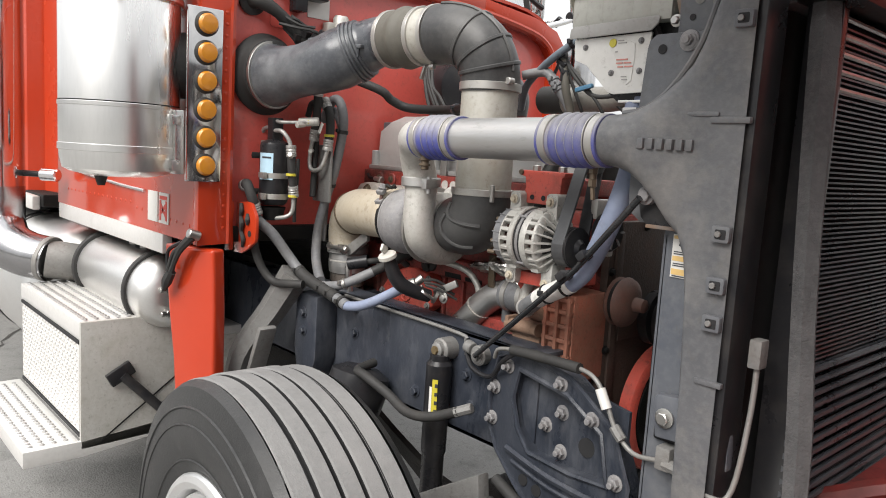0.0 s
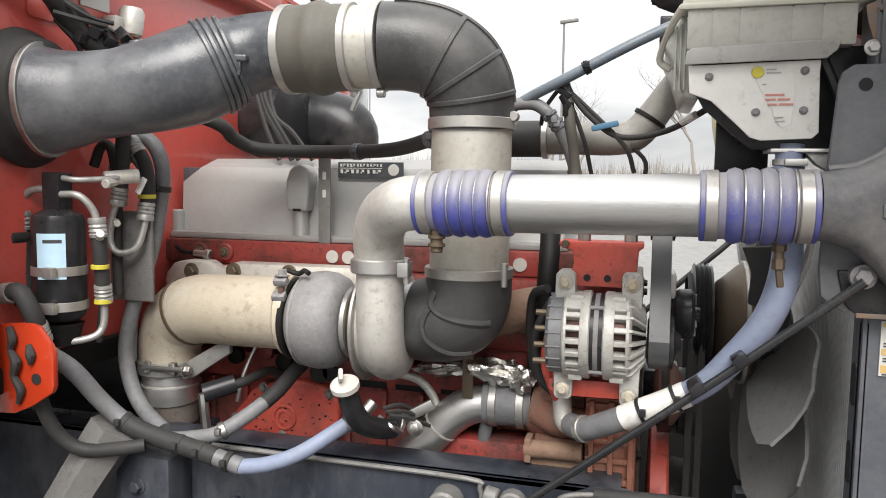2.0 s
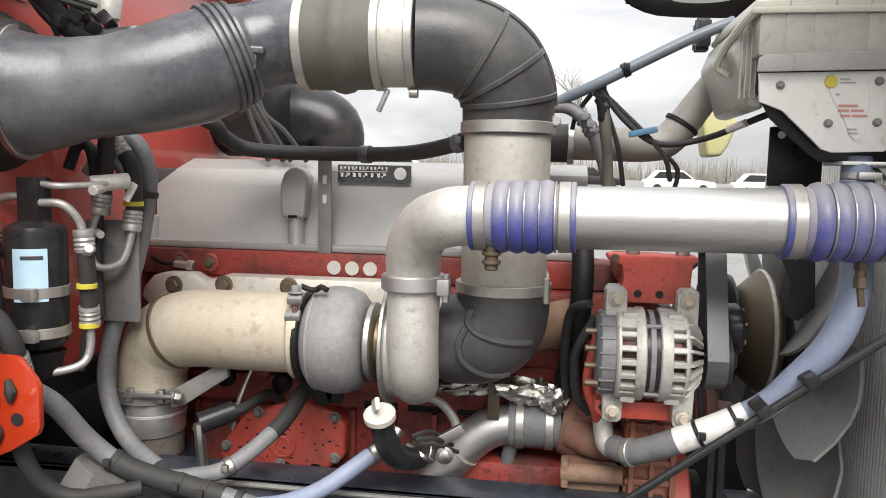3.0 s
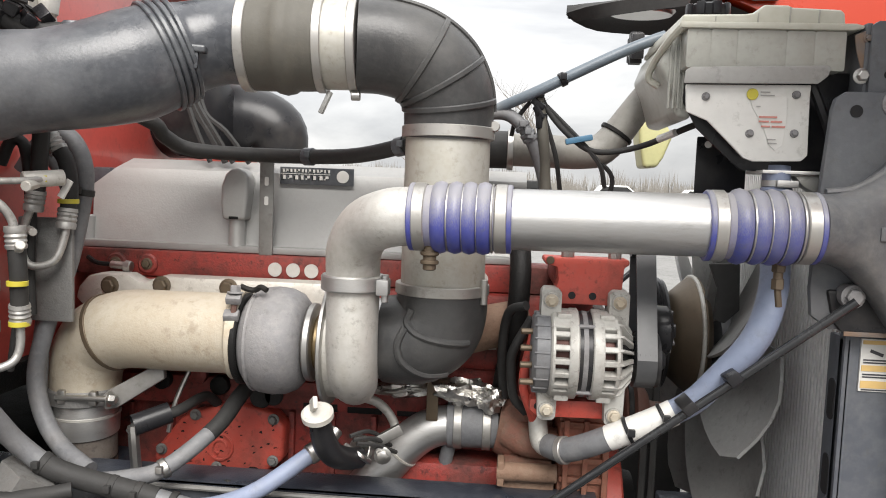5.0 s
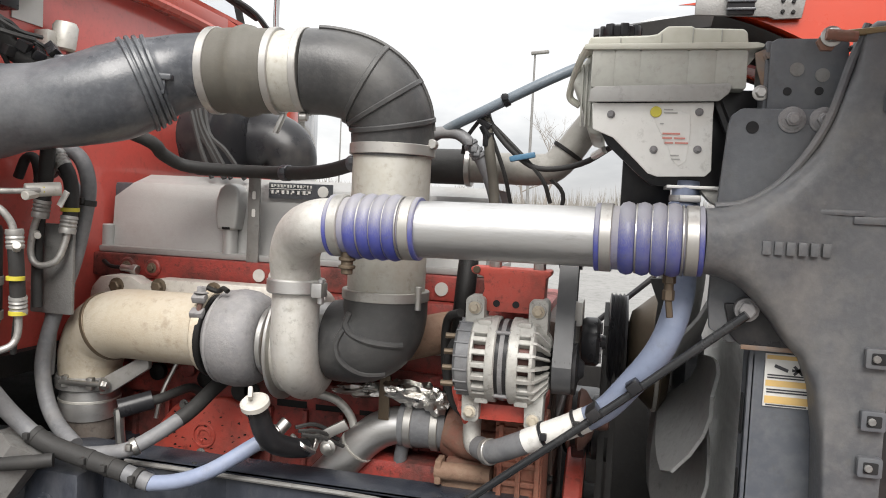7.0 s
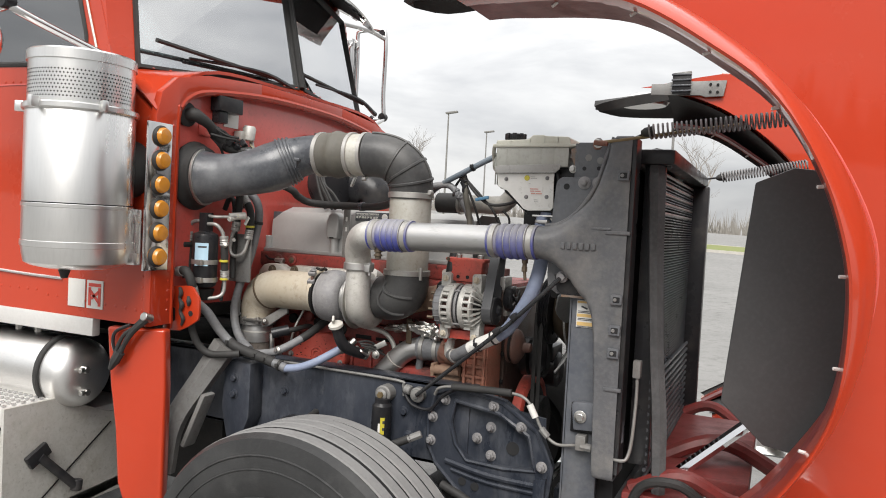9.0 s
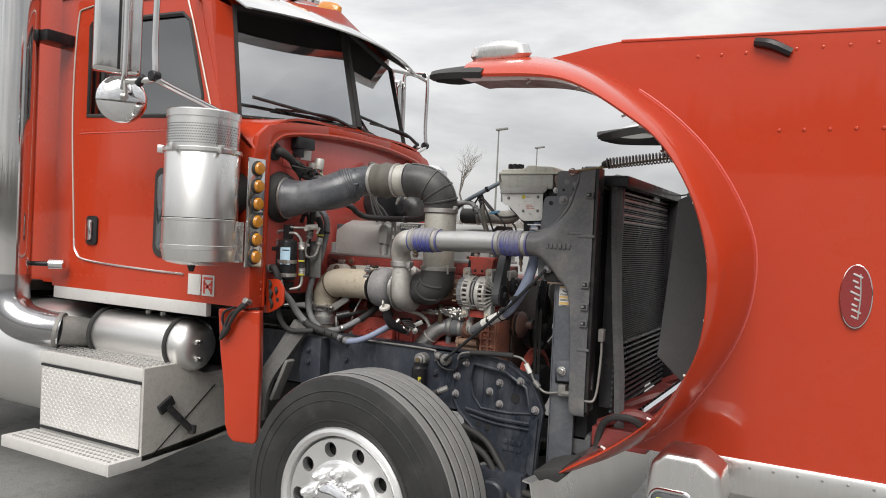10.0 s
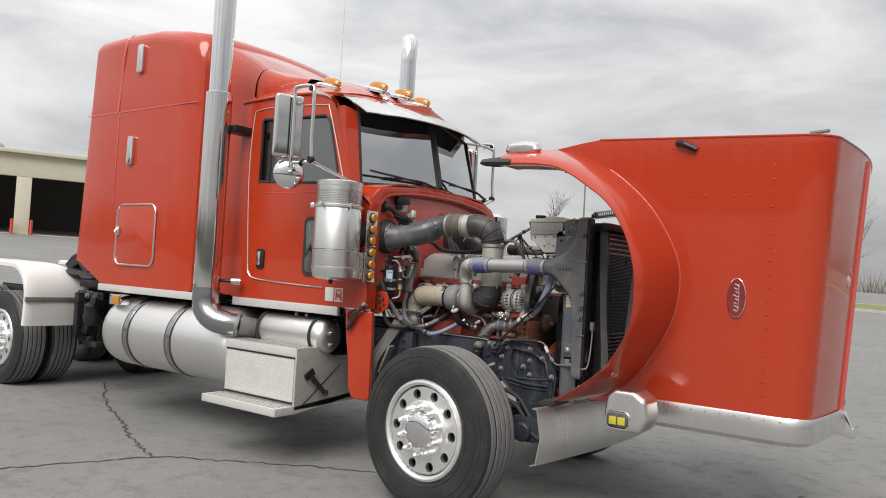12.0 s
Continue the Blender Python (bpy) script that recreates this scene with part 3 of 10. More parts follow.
def strip(name, y0, y1, lift, mat, label, category, kind="structure", x0=-90, x1=110, depth=0.0):
    rows = []
    for k in range(41):
        x = x0 + (x1 - x0) * k / 40
        za, zb = ground_z(x, y0) + lift, ground_z(x, y1) + lift
        rows.append([(x, y0, za - depth), (x, y0, za), (x, y1, zb), (x, y1, zb - depth)])
    return tagged(part(name, loft(rows), mat, None), label, category, kind=kind)


strip("kerb", KERB_Y, KERB_Y + 0.18, 0.15, "concrete", "pale concrete kerb along the lot", "kerb", depth=0.3)
strip("verge", KERB_Y + 0.18, KERB_Y + 7.5, 0.13, "grass", "grass verge of thin early spring green", "grass", depth=0.2)
strip("far_kerb", KERB_Y + 7.5, KERB_Y + 7.7, 0.15, "concrete", "pale concrete kerb of the street", "kerb", depth=0.3)


# shed with open bays
def shed():
    base = ground_z(-52, 18)
    t = thing("shed", (-56, 20, base), "long cream metal-clad shed with open vehicle bays", "building")
    top, eave = base + 5.7, base + 4.1
    # bays face the lot along a line turned towards the truck
    a, b = Vector((-59.9, 2.9)), Vector((-49.2, 25.4))
    d = (b - a).normalized()
    n = Vector((-d.y, d.x))
    if n.dot(Vector((1, 0))) > 0:
        n = -n

    def slab(s0, s1, o0, o1, z0, z1):
        c = [a + d * s + n * o for s, o in ((s0, o0), (s1, o0), (s1, o1), (s0, o1))]
        return prism([(p.x, p.y) for p in c], "z", z0, z1, 0.02)

    length = (b - a).length
    part("fascia", slab(-8, length + 6, 0, 0.4, eave, top), "shed_wall", t)
    part("back_wall", slab(-8, length + 6, 11.5, 12, base, top), "shed_dark", t)
    part("roof", slab(-8.3, length + 6.3, -0.4, 12.2, top, top + 0.25), "shed_wall", t, "pale roof edge")
    part("floor_slab", slab(-8, length + 6, -0.2, 12, base - 0.1, base + 0.08), "concrete", t)
    s = -6.35
    while s < length + 6:
        part("pier", slab(s, s + 0.95, 0.02, 0.6, base, eave), "shed_wall", t)
        for o in (-0.1, 1.1):
            p = a + d * (s + o) - n * 0.35
            part("bollard", rod((p.x, p.y, base), (p.x, p.y, base + 1.05), 0.1), "red_ink", t, "red steel bollard")
        s += 6.2
    p = a + d * 17 + n * 3
    part("roof_vent", lathe([(0, 0.3), (0.35, 0.5), (0.6, 0.42), (0.8, 0.15)], (p.x, p.y, top + 0.2), (0, 0, 1), 16), "zinc", t, "round metal roof vent")
    rng = random.Random(5)
    for i in range(9):
        p = a + d * rng.uniform(0, length) + n * rng.uniform(3, 9)
        part("stored_goods", obox((p.x, p.y, base + 0.5), (rng.uniform(0.8, 2.4), rng.uniform(0.8, 1.6), rng.uniform(0.7, 1.3)), (0, 0, rng.uniform(0, 90)), 0.05), "dark", t)


shed()


def bare_tree(name, seed, height, spread=1.0):
    """Trunk and crown of bare limbs and twigs."""
    rng = random.Random(seed)
    t = thing(name, (0, 0, 0), "bare grey deciduous tree in early spring", "tree", "bare trees along the street")
    trunk, limbs = [], []

    def grow(p, d, length, r, depth):
        pts, q = [p], p
        for _ in range(3):
            d = (d + Vector((rng.gauss(0, 0.16), rng.gauss(0, 0.16), rng.gauss(0.06, 0.08)))).normalized()
            q = q + d * (length / 3)
            pts.append(q)
        (trunk if depth == 0 else limbs).append(tube(pts, [r, r * 0.62], 6 if depth < 2 else 4, 1, smooth=False))
        if depth >= 4:
            return
        for k in range(3 if depth < 3 else 4):
            at = pts[rng.choice((1, 2, 3))] if depth else pts[rng.choice((2, 3))]
            a = rng.uniform(0, 2 * math.pi)
            side = Vector((math.cos(a), math.sin(a), 0)) * spread
            grow(at, (d * 0.7 + side * rng.uniform(0.5, 0.9) + Vector((0, 0, 0.2))).normalized(), length * rng.uniform(0.55, 0.78), r * 0.5, depth + 1)

    grow(Vector((0, 0, -0.2)), Vector((0, 0, 1)), height * 0.42, height * 0.017, 0)
    part("trunk", join(*trunk), "bark", t)
    part("crown", join(*limbs), "bark", t, "bare twigs")
    return t


proto = [bare_tree("bare_tree", 3, 9.0), bare_tree("bare_tree", 8, 11.0, 0.8), bare_tree("bare_tree", 21, 7.5, 1.2)]
spots = [(-5.0, 57.0, 0), (4.2, 58.0, 1), (-7.2, 63.0, 2), (26.0, 50.0, 0), (38.0, 56.0, 1), (-34.0, 66.0, 0)]
used = set()
for i, (x, y, k) in enumerate(spots):
    m = pose(x, y, ground_z(x, y), 0, 0, 47 * i)
    if k not in used:
        used.add(k)
        proto[k].matrix_basis = m
    else:
        copy_thing(proto[k], m)


def far_woods():
    """A low, ragged belt of leafless woods on the skyline, many fine upright twigs in clumps, and an unseen belt added
    for reflections.
    """
    rng = random.Random(4)
    verts, faces = [], []
    for i in range(620):
        a = radians(rng.uniform(30, 180))
        r = rng.uniform(125, 175)
        cx, cy = r * math.cos(a), r * math.sin(a)
        z, h, w = ground_z(cx, cy) - 0.4, rng.uniform(3.0, 6.5), rng.uniform(1.6, 3.4)
        for k in range(26):
            t, b = rng.uniform(-1, 1), rng.uniform(0.05, 0.16)
            x, y = cx - math.sin(a) * t * w, cy + math.cos(a) * t * w
            top = h * (1 - 0.55 * t * t) * rng.uniform(0.6, 1.0)
            lean = rng.gauss(0, 0.5) + t * 0.7
            n = len(verts)
            dx, dy = -math.sin(a), math.cos(a)
            verts += [(x - dx * b, y - dy * b, z), (x + dx * b, y + dy * b, z), (x + dx * lean, y + dy * lean, z + top), (x + math.cos(a) * b, y + math.sin(a) * b, z)]
            faces += [(n, n + 1, n + 2), (n + 1, n + 3, n + 2), (n + 3, n, n + 2)]
    # added unseen belt behind the viewpoint: keeps low sky out of paint reflections
    for i in range(420):
        a = radians(rng.uniform(182, 388))
        r = rng.uniform(66, 90)
        cx, cy = r * math.cos(a), r * math.sin(a)
        h, w = rng.uniform(5.5, 9.0), rng.uniform(1.8, 3.2)
        for k in range(18):
            t, b = rng.uniform(-1, 1), rng.uniform(0.25, 0.6)
            x, y = cx - math.sin(a) * t * w, cy + math.cos(a) * t * w
            top = h * (1 - 0.5 * t * t) * rng.uniform(0.6, 1.0)
            dx, dy, n = -math.sin(a), math.cos(a), len(verts)
            verts += [(x - dx * b, y - dy * b, -0.3), (x + dx * b, y + dy * b, -0.3), (x + dx * t, y + dy * t, top), (x + math.cos(a) * b, y + math.sin(a) * b, -0.3)]
            faces += [(n, n + 1, n + 2), (n + 1, n + 3, n + 2), (n + 3, n, n + 2)]
    return tagged(part("far_woods", solid(verts, faces), "hedge", None), "distant leafless grey-brown woods, with an unseen belt added for reflections", "woods", kind="stuff")


far_woods()


def parked_car(name, colour, x, y, turn, length=4.7, height=1.55):
    t = thing(name, (0, 0, 0), f"{colour} car parked along the street", "car", "cars parked along the street")
    L, H = length / 2, height
    mat = {"dark grey": "black_steel", "white": "white_fender", "silver": "alu_plate"}[colour]
    low = [(-L, 0.35), (-L, 0.8), (-L + 0.15, 0.95), (-L + 1.0, 1.0), (L - 1.3, 0.95), (L - 0.1, 0.8), (L, 0.6), (L, 0.35)]
    part("body", prism(low, "y", -0.88, 0.88, 0.08), mat, t)
    cabin = [(-L + 0.35, 0.97), (-L + 0.9, H), (L - 2.1, H), (L - 1.35, 0.95)]
    part("cabin", prism(cabin, "y", -0.74, 0.74, 0.07), mat, t)
    for s in (-1, 1):
        part("side_window", prism([(-L + 0.6, 1.02), (-L + 1.0, H - 0.1), (L - 2.15, H - 0.1), (L - 1.55, 1.0)], "y", s * 0.735, s * 0.75, 0.003), "near_black", t, "dark glass")
        for x0 in (-L + 0.85, L - 0.85):
            part("wheel", rod((x0, s * 0.68, 0.33), (x0, s * 0.9, 0.33), 0.33), "tyre", t)
    t.matrix_basis = pose(x, y, ground_z(x, y) + (0.0), 0, 0, turn)


parked_car("parked_car", "dark grey", 2.6, KERB_Y + 10.5, 4)
parked_car("parked_car", "white", 8.6, KERB_Y + 10.4, 2)
parked_car("parked_car", "silver", 14.5, KERB_Y + 10.6, -3)
parked_car("parked_car", "white", -10.0, KERB_Y + 10.5, 0)


def lamp_post(x, y, h):
    z = ground_z(x, y)
    t = thing("lamp_post", (x, y, z), "slim grey steel lot light on a tall pole", "lamp post", "lot lights")
    part("pole", tube([(x, y, z), (x, y, z + h)], [0.09, 0.05], 8, smooth=False), "wood_grey", t)
    part("lamp_head", obox((x + 0.25, y, z + h), (0.9, 0.3, 0.14), (0, -6, 0), 0.03), "wood_grey", t)


lamp_post(-3.9, 36.0, 9.0)
lamp_post(-21.0, 46.0, 8.0)
lamp_post(-23.5, 60.0, 8.0)

# ---- the truck ----
truck = thing("semi_truck", (-1.5, 0, 0), "red long-nose highway tractor with its hood tilted open, engine exposed", "truck")
CAB_Y = 1.04        # half width of the cab


def rivets(points, direction, parent, mat="red", r=0.0065, name="rivet"):
    """A row of round rivet heads."""
    d = Vector(direction).normalized()
    return pieces(name, [lathe([(0, r), (r * 0.35, r * 0.8), (r * 0.55, 0.0004)], Vector(p) - d * 0.001, d, 8) for p in points], mat, parent)


def row(a, b, n):
    a, b = Vector(a), Vector(b)
    return [a + (b - a) * i / (n - 1) for i in range(n)]


def wall_with_hole(poly, hole, axis, a, b):
    """A flat panel with an opening right through it."""
    from_axis = {"x": lambda p, d: (d, p[0], p[1]), "y": lambda p, d: (p[0], d, p[1]), "z": lambda p, d: (p[0], p[1], d)}[axis]
    cx = sum(p[0] for p in hole) / len(hole)
    cz = sum(p[1] for p in hole) / len(hole)
    ang = lambda p: math.atan2(p[1] - cz, p[0] - cx)
    hole = sorted(hole, key=ang)

    def outer_at(t):
        dx, dz = math.cos(t), math.sin(t)
        best = None
        for i in range(len(poly)):
            p, q = poly[i], poly[(i + 1) % len(poly)]
            ex, ez = q[0] - p[0], q[1] - p[1]
            den = dx * ez - dz * ex
            if abs(den) < 1e-9:
                continue
            s = ((p[0] - cx) * ez - (p[1] - cz) * ex) / den
            u = ((p[0] - cx) * dz - (p[1] - cz) * dx) / den
            if s > 0 and -1e-6 <= u <= 1 + 1e-6 and (best is None or s < best):
                best = s
        return (cx + dx * best, cz + dz * best)

    angles = sorted([ang(p) for p in hole] + [ang(p) for p in poly])

    def hole_at(t):
        n = len(hole)
        for i in range(n):
            p, q = hole[i], hole[(i + 1) % n]
            t0, t1 = ang(p), ang(q)
            if i == n - 1:
                t1 += 2 * math.pi
            for tt in (t, t + 2 * math.pi):
                if t0 - 1e-9 <= tt <= t1 + 1e-9:
                    dx, dz = math.cos(t), math.sin(t)
                    ex, ez = q[0] - p[0], q[1] - p[1]
                    den = dx * ez - dz * ex
                    if abs(den) < 1e-9:
                        return p
                    s = ((p[0] - cx) * ez - (p[1] - cz) * ex) / den
                    return (cx + dx * s, cz + dz * s)
        return hole[0]

    inner = [hole_at(t) for t in angles]
    outer = [outer_at(t) for t in angles]
    rows = [[from_axis(p, a) for p in outer], [from_axis(p, b) for p in outer], [from_axis(p, b) for p in inner], [from_axis(p, a) for p in inner], [from_axis(p, a) for p in outer]]
    bm = loft(rows, closed=True)
    bmesh.ops.remove_doubles(bm, verts=bm.verts[:], dist=0.0003)
    return bm


def trim_loop(points, r, parent, mat="chrome", name="trim"):
    return part(name, tube(points, r, 6, 1, smooth=False, closed=True), mat, parent)


# -- cab --
LEAN[0] = True
cab_side = [(-2.05, 1.15), (-0.60, 1.15), (-0.60, 1.86), (-0.72, 2.00), (-0.80, 2.02), (-0.99, 2.60), (-1.06, 2.72), (-2.05, 2.74)]
window = [(-1.80, 2.08), (-0.93, 2.05), (-0.945, 2.15), (-1.05, 2.52), (-1.10, 2.56), (-1.78, 2.58), (-1.80, 2.56)]
cab = part("cab", wall_with_hole(cab_side, window, "y", -CAB_Y, -CAB_Y + 0.05), "red", truck, "glossy red cab with riveted panels")
part("side_panel", wall_with_hole(cab_side, window, "y", CAB_Y, CAB_Y - 0.05), "red", cab)
part("rear_wall", box(-2.05, -2.0, -CAB_Y + 0.05, CAB_Y - 0.05, 1.15, 2.74, 0.01), "red", cab)
part("floor_pan", box(-2.0, -0.62, -CAB_Y + 0.05, CAB_Y - 0.05, 1.15, 1.2, 0.01), "dark", cab)
# roof, crowned
rows_ = []
for i in range(15):
    u = i / 14
    x = -2.06 + 1.06 * u
    top = 2.965 + 0.02 * math.sin(u * 3.1) - 0.17 * max(0, u - 0.55) ** 1.6 / 0.45 ** 1.6
    edge_z = 2.74 - 0.02 * max(0, u - 0.9) / 0.1
    pts = []
    for k in range(25):
        s = -1 + 2 * k / 24
        f = 1 - abs(s) ** 6
        pts.append((x, s * (CAB_Y - 0.02 * f), edge_z + (top - edge_z) * (1 - abs(s) ** 3.4)))
    rows_.append(pts)
part("roof", thick(loft(rows_), 0.02), "red", cab)
part("roof_rear", prism([(y, z) for _, y, z in rows_[0]] + [(CAB_Y, 2.72), (-CAB_Y, 2.72)], "x", -2.06, -2.03, 0), "red", cab)
part("rain_gutter", tube([(-2.04, -CAB_Y - 0.006, 2.735), (-1.6, -CAB_Y - 0.006, 2.75), (-1.2, -CAB_Y - 0.006, 2.735), (-1.03, -CAB_Y - 0.006, 2.69)], 0.012, 6), "red", cab)
# window glass and seal
gl = part("side_window", prism(window, "y", -CAB_Y + 0.018, -CAB_Y + 0.024, 0), "glass_dark", cab, "tinted side window")
gl.visible_shadow = False
part("side_window", prism(window, "y", CAB_Y - 0.024, CAB_Y - 0.018, 0), "glass", cab).visible_shadow = False
trim_loop([(x, -CAB_Y + 0.004, z) for x, z in window], 0.012, cab, "rubber", "window_seal")
part("quarter_bar", box(-1.715, -1.69, -CAB_Y + 0.010, -CAB_Y + 0.03, 2.06, 2.57, 0.004), "rubber", cab)
# door outline trim, seams, handle, rivets
door_line = [(-1.87, 1.42), (-1.92, 2.1), (-1.90, 2.58), (-1.83, 2.66), (-1.5, 2.66), (-1.12, 2.64), (-1.05, 2.58), (-0.88, 2.08)]
part("door_trim", tube([(x, -CAB_Y - 0.004, z) for x, z in door_line], 0.0045, 6, 5), "door_line", cab, "thin pale door edge trim")
part("door_trim", tube([(x, -CAB_Y - 0.004, z) for x, z in [(-1.87, 1.42), (-1.85, 1.345), (-1.75, 1.305), (-1.3, 1.285), (-1.02, 1.28)]], 0.0055, 6, 5), "satin", cab, "thin bright door trim")
part("belt_seam", box(-1.86, -0.86, -CAB_Y - 0.003, -CAB_Y + 0.001, 1.985, 1.99, 0.001), "red_firewall", cab)
rivets(row((-1.84, -CAB_Y, 2.003), (-1.2, -CAB_Y, 1.997), 16), (0, -1, 0), cab)
rivets(row((-1.1, -CAB_Y, 1.215), (-0.66, -CAB_Y, 1.2), 10), (0, -1, 0), cab)
rivets(row((-0.632, -CAB_Y, 1.2), (-0.632, -CAB_Y, 1.86), 18), (0, -1, 0), cab, r=0.006)
rivets(row((-1.90, -CAB_Y, 1.22), (-1.16, -CAB_Y, 1.23), 16), (0, -1, 0), cab)
rivets(row((-0.96, -CAB_Y, 2.30), (-0.86, -CAB_Y, 2.04), 5), (0, -1, 0), cab)
part("door_handle", prism(rounded(-1.765, -1.675, 1.39, 1.545, 0.025), "y", -CAB_Y - 0.012, -CAB_Y + 0.002, 0.004), "black_steel", cab, "black recessed door handle with bright pull")
part("handle_pull", prism(rounded(-1.75, -1.705, 1.415, 1.525, 0.015), "y", -CAB_Y - 0.024, -CAB_Y - 0.013, 0.004), "chrome", cab, "chrome handle pull")
vent_o = rounded(-1.245, -1.09, 1.355, 1.80, 0.05)
part("peep_window", prism(vent_o, "y", -CAB_Y - 0.010, -CAB_Y + 0.002, 0.004), "rubber", cab, "black-framed low peep window")
part("peep_glass", prism(rounded(-1.22, -1.11, 1.385, 1.77, 0.04), "y", -CAB_Y - 0.014, -CAB_Y - 0.0105, 0.001), "glass_dark", cab)
# sill strips and stickers
part("sill_trim", box(-2.03, -0.86, -CAB_Y - 0.004, -CAB_Y + 0.03, 1.085, 1.15, 0.006), "alu_plate", cab, "bright stainless sill strip")
sticker = part("sticker", box(-0.99, -0.905, -CAB_Y - 0.0035, -CAB_Y + 0.001, 1.185, 1.285, 0.001), "white", cab, "white sticker")
sticker = part("sticker", box(-0.895, -0.815, -CAB_Y - 0.0035, -CAB_Y + 0.001, 1.185, 1.285, 0.001), "white", cab, "white sticker with red pictogram")
part("pictogram", join(box(-0.885, -0.825, -CAB_Y - 0.005, -CAB_Y - 0.003, 1.263, 1.275, 0), box(-0.885, -0.873, -CAB_Y - 0.005, -CAB_Y - 0.003, 1.195, 1.26, 0),
                     box(-0.837, -0.825, -CAB_Y - 0.005, -CAB_Y - 0.003, 1.195, 1.26, 0), obox((-0.855, -CAB_Y - 0.004, 1.228), (0.075, 0.002, 0.011), (0, 42, 0), 0),
                     obox((-0.85, -CAB_Y - 0.004, 1.235), (0.05, 0.002, 0.011), (0, -35, 0), 0)), "red_ink", sticker)

# windscreen: two flat panes in a vee
def wsh(y, s):
    """A point on the screen: y across, s from 0 at the foot to 1 at the head."""
    lean = 0.13
    foot = -0.78 + 0.15 * (1 - (abs(y) / 0.97) ** 1.0)
    return (foot - lean * s, y, 2.05 + 0.06 * (1 - abs(y) / 0.97) + (0.55 + 0.02 * (1 - abs(y))) * s)


for s in (-1, 1):
    a, b, c, d = wsh(s * 0.965, 0), wsh(s * 0.03, 0), wsh(s * 0.03, 1), wsh(s * 0.90, 1)
    pane = part("windscreen", thick(loft([[a, b], [d, c]]), 0.006), "glass", cab, "windscreen pane reflecting the clouds")
    pane.visible_shadow = False
    part("windscreen_seal", tube([Vector(p) + Vector((0.006, 0, 0)) for p in (a, b, c, d)], 0.016, 6, 1, smooth=False, closed=True), "rubber", cab, "black rubber screen seal")
part("screen_divider", tube([wsh(0, 0), wsh(0, 1)], 0.024, 8, smooth=False), "rubber", cab)
# pillars and header close the front of the cab
for s in (-1, 1):
    a, d = Vector(wsh(s * 0.97, 0)), Vector(wsh(s * 0.905, 1))
    part("pillar", loft([[a, (a.x - 0.04, s * CAB_Y, a.z), (a.x - 0.12, s * CAB_Y, a.z)], [d, (d.x - 0.03, s * (CAB_Y - 0.01), d.z + 0.02), (d.x - 0.10, s * (CAB_Y - 0.01), d.z + 0.02)]]), "red", cab)
head = [[wsh(-0.905 + 1.81 * k / 12, 1) for k in range(13)], [Vector(wsh(-0.96 + 1.92 * k / 12, 1)) + Vector((-0.03, 0, 0.10 - 0.02 * abs(k - 6) / 6)) for k in range(13)],
        [Vector((-1.02, -1.0 + 2.0 * k / 12, 2.80 - 0.06 * (abs(k - 6) / 6) ** 2.5)) for k in range(13)]]
part("header", loft(head), "red", cab)
# cowl under the screen
cowl = []
for i in range(9):
    u = i / 8
    pts = []
    for k in range(25):
        y = -CAB_Y + 2 * CAB_Y * k / 24
        a = Vector(wsh(max(-0.97, min(0.97, y)), 0))
        fz = 2.085 - 0.20 * (abs(y) / CAB_Y) ** 7
        b = Vector((-0.60, y, fz))
        p = a.lerp(b, u)
        p.y = y
        p.z -= 0.0 + 0.02 * math.sin(u * math.pi) * 0
        if abs(y) > 0.97:
            p.z = min(p.z, 2.03 - 0.05 * u)
        pts.append(p)
    cowl.append(pts)
part("cowl", thick(loft(cowl), 0.012), "red", cab, "red riveted cowl")
rivets([Vector(wsh(-0.93 + 1.86 * k / 22, 0)) + Vector((0.045, 0, 0.0 - 0.003)) for k in range(23)], (0.2, 0, 1), cab, r=0.006)
# wipers
for s, y0 in ((-1, -0.10), (1, 0.80)):
    a, b = Vector((-0.63, y0 + 0.05, 2.10)), Vector(wsh(y0 - 0.62, 0.10)) + Vector((0.03, 0, 0.0))
    part("wiper", tube([a, a.lerp(b, 0.4) + Vector((0.02, 0, 0.025)), b], [0.012, 0.008, 0.006], 6), "black_steel", cab, "black wiper arm and blade")
    part("wiper_blade", tube([a.lerp(b, 0.25) + Vector((0.004, 0, 0.02)), b + Vector((-0.004, -0.2, 0.03))], 0.009, 6, smooth=False), "rubber", cab)
# sun visor
vis = []
for i in range(7):
    u = i / 6
    vis.append([(-1.0 + 0.275 * u + 0.15 * (1 - (abs(y) / 1.0) ** 2), y, 2.745 - 0.03 * (abs(y)) ** 2 - 0.150 * u ** 1.2) for y in [-1.0 + 2.0 * k / 16 for k in range(17)]])
part("sun_visor", thick(loft(vis), 0.008), "polished", cab, "polished stainless drop visor")
part("visor_underside", thick(loft([[Vector(p) + Vector((-0.006, 0, -0.014)) for p in r[1:-1]] for r in vis[:-1]]), 0.004), "near_black", cab, "black visor underside")
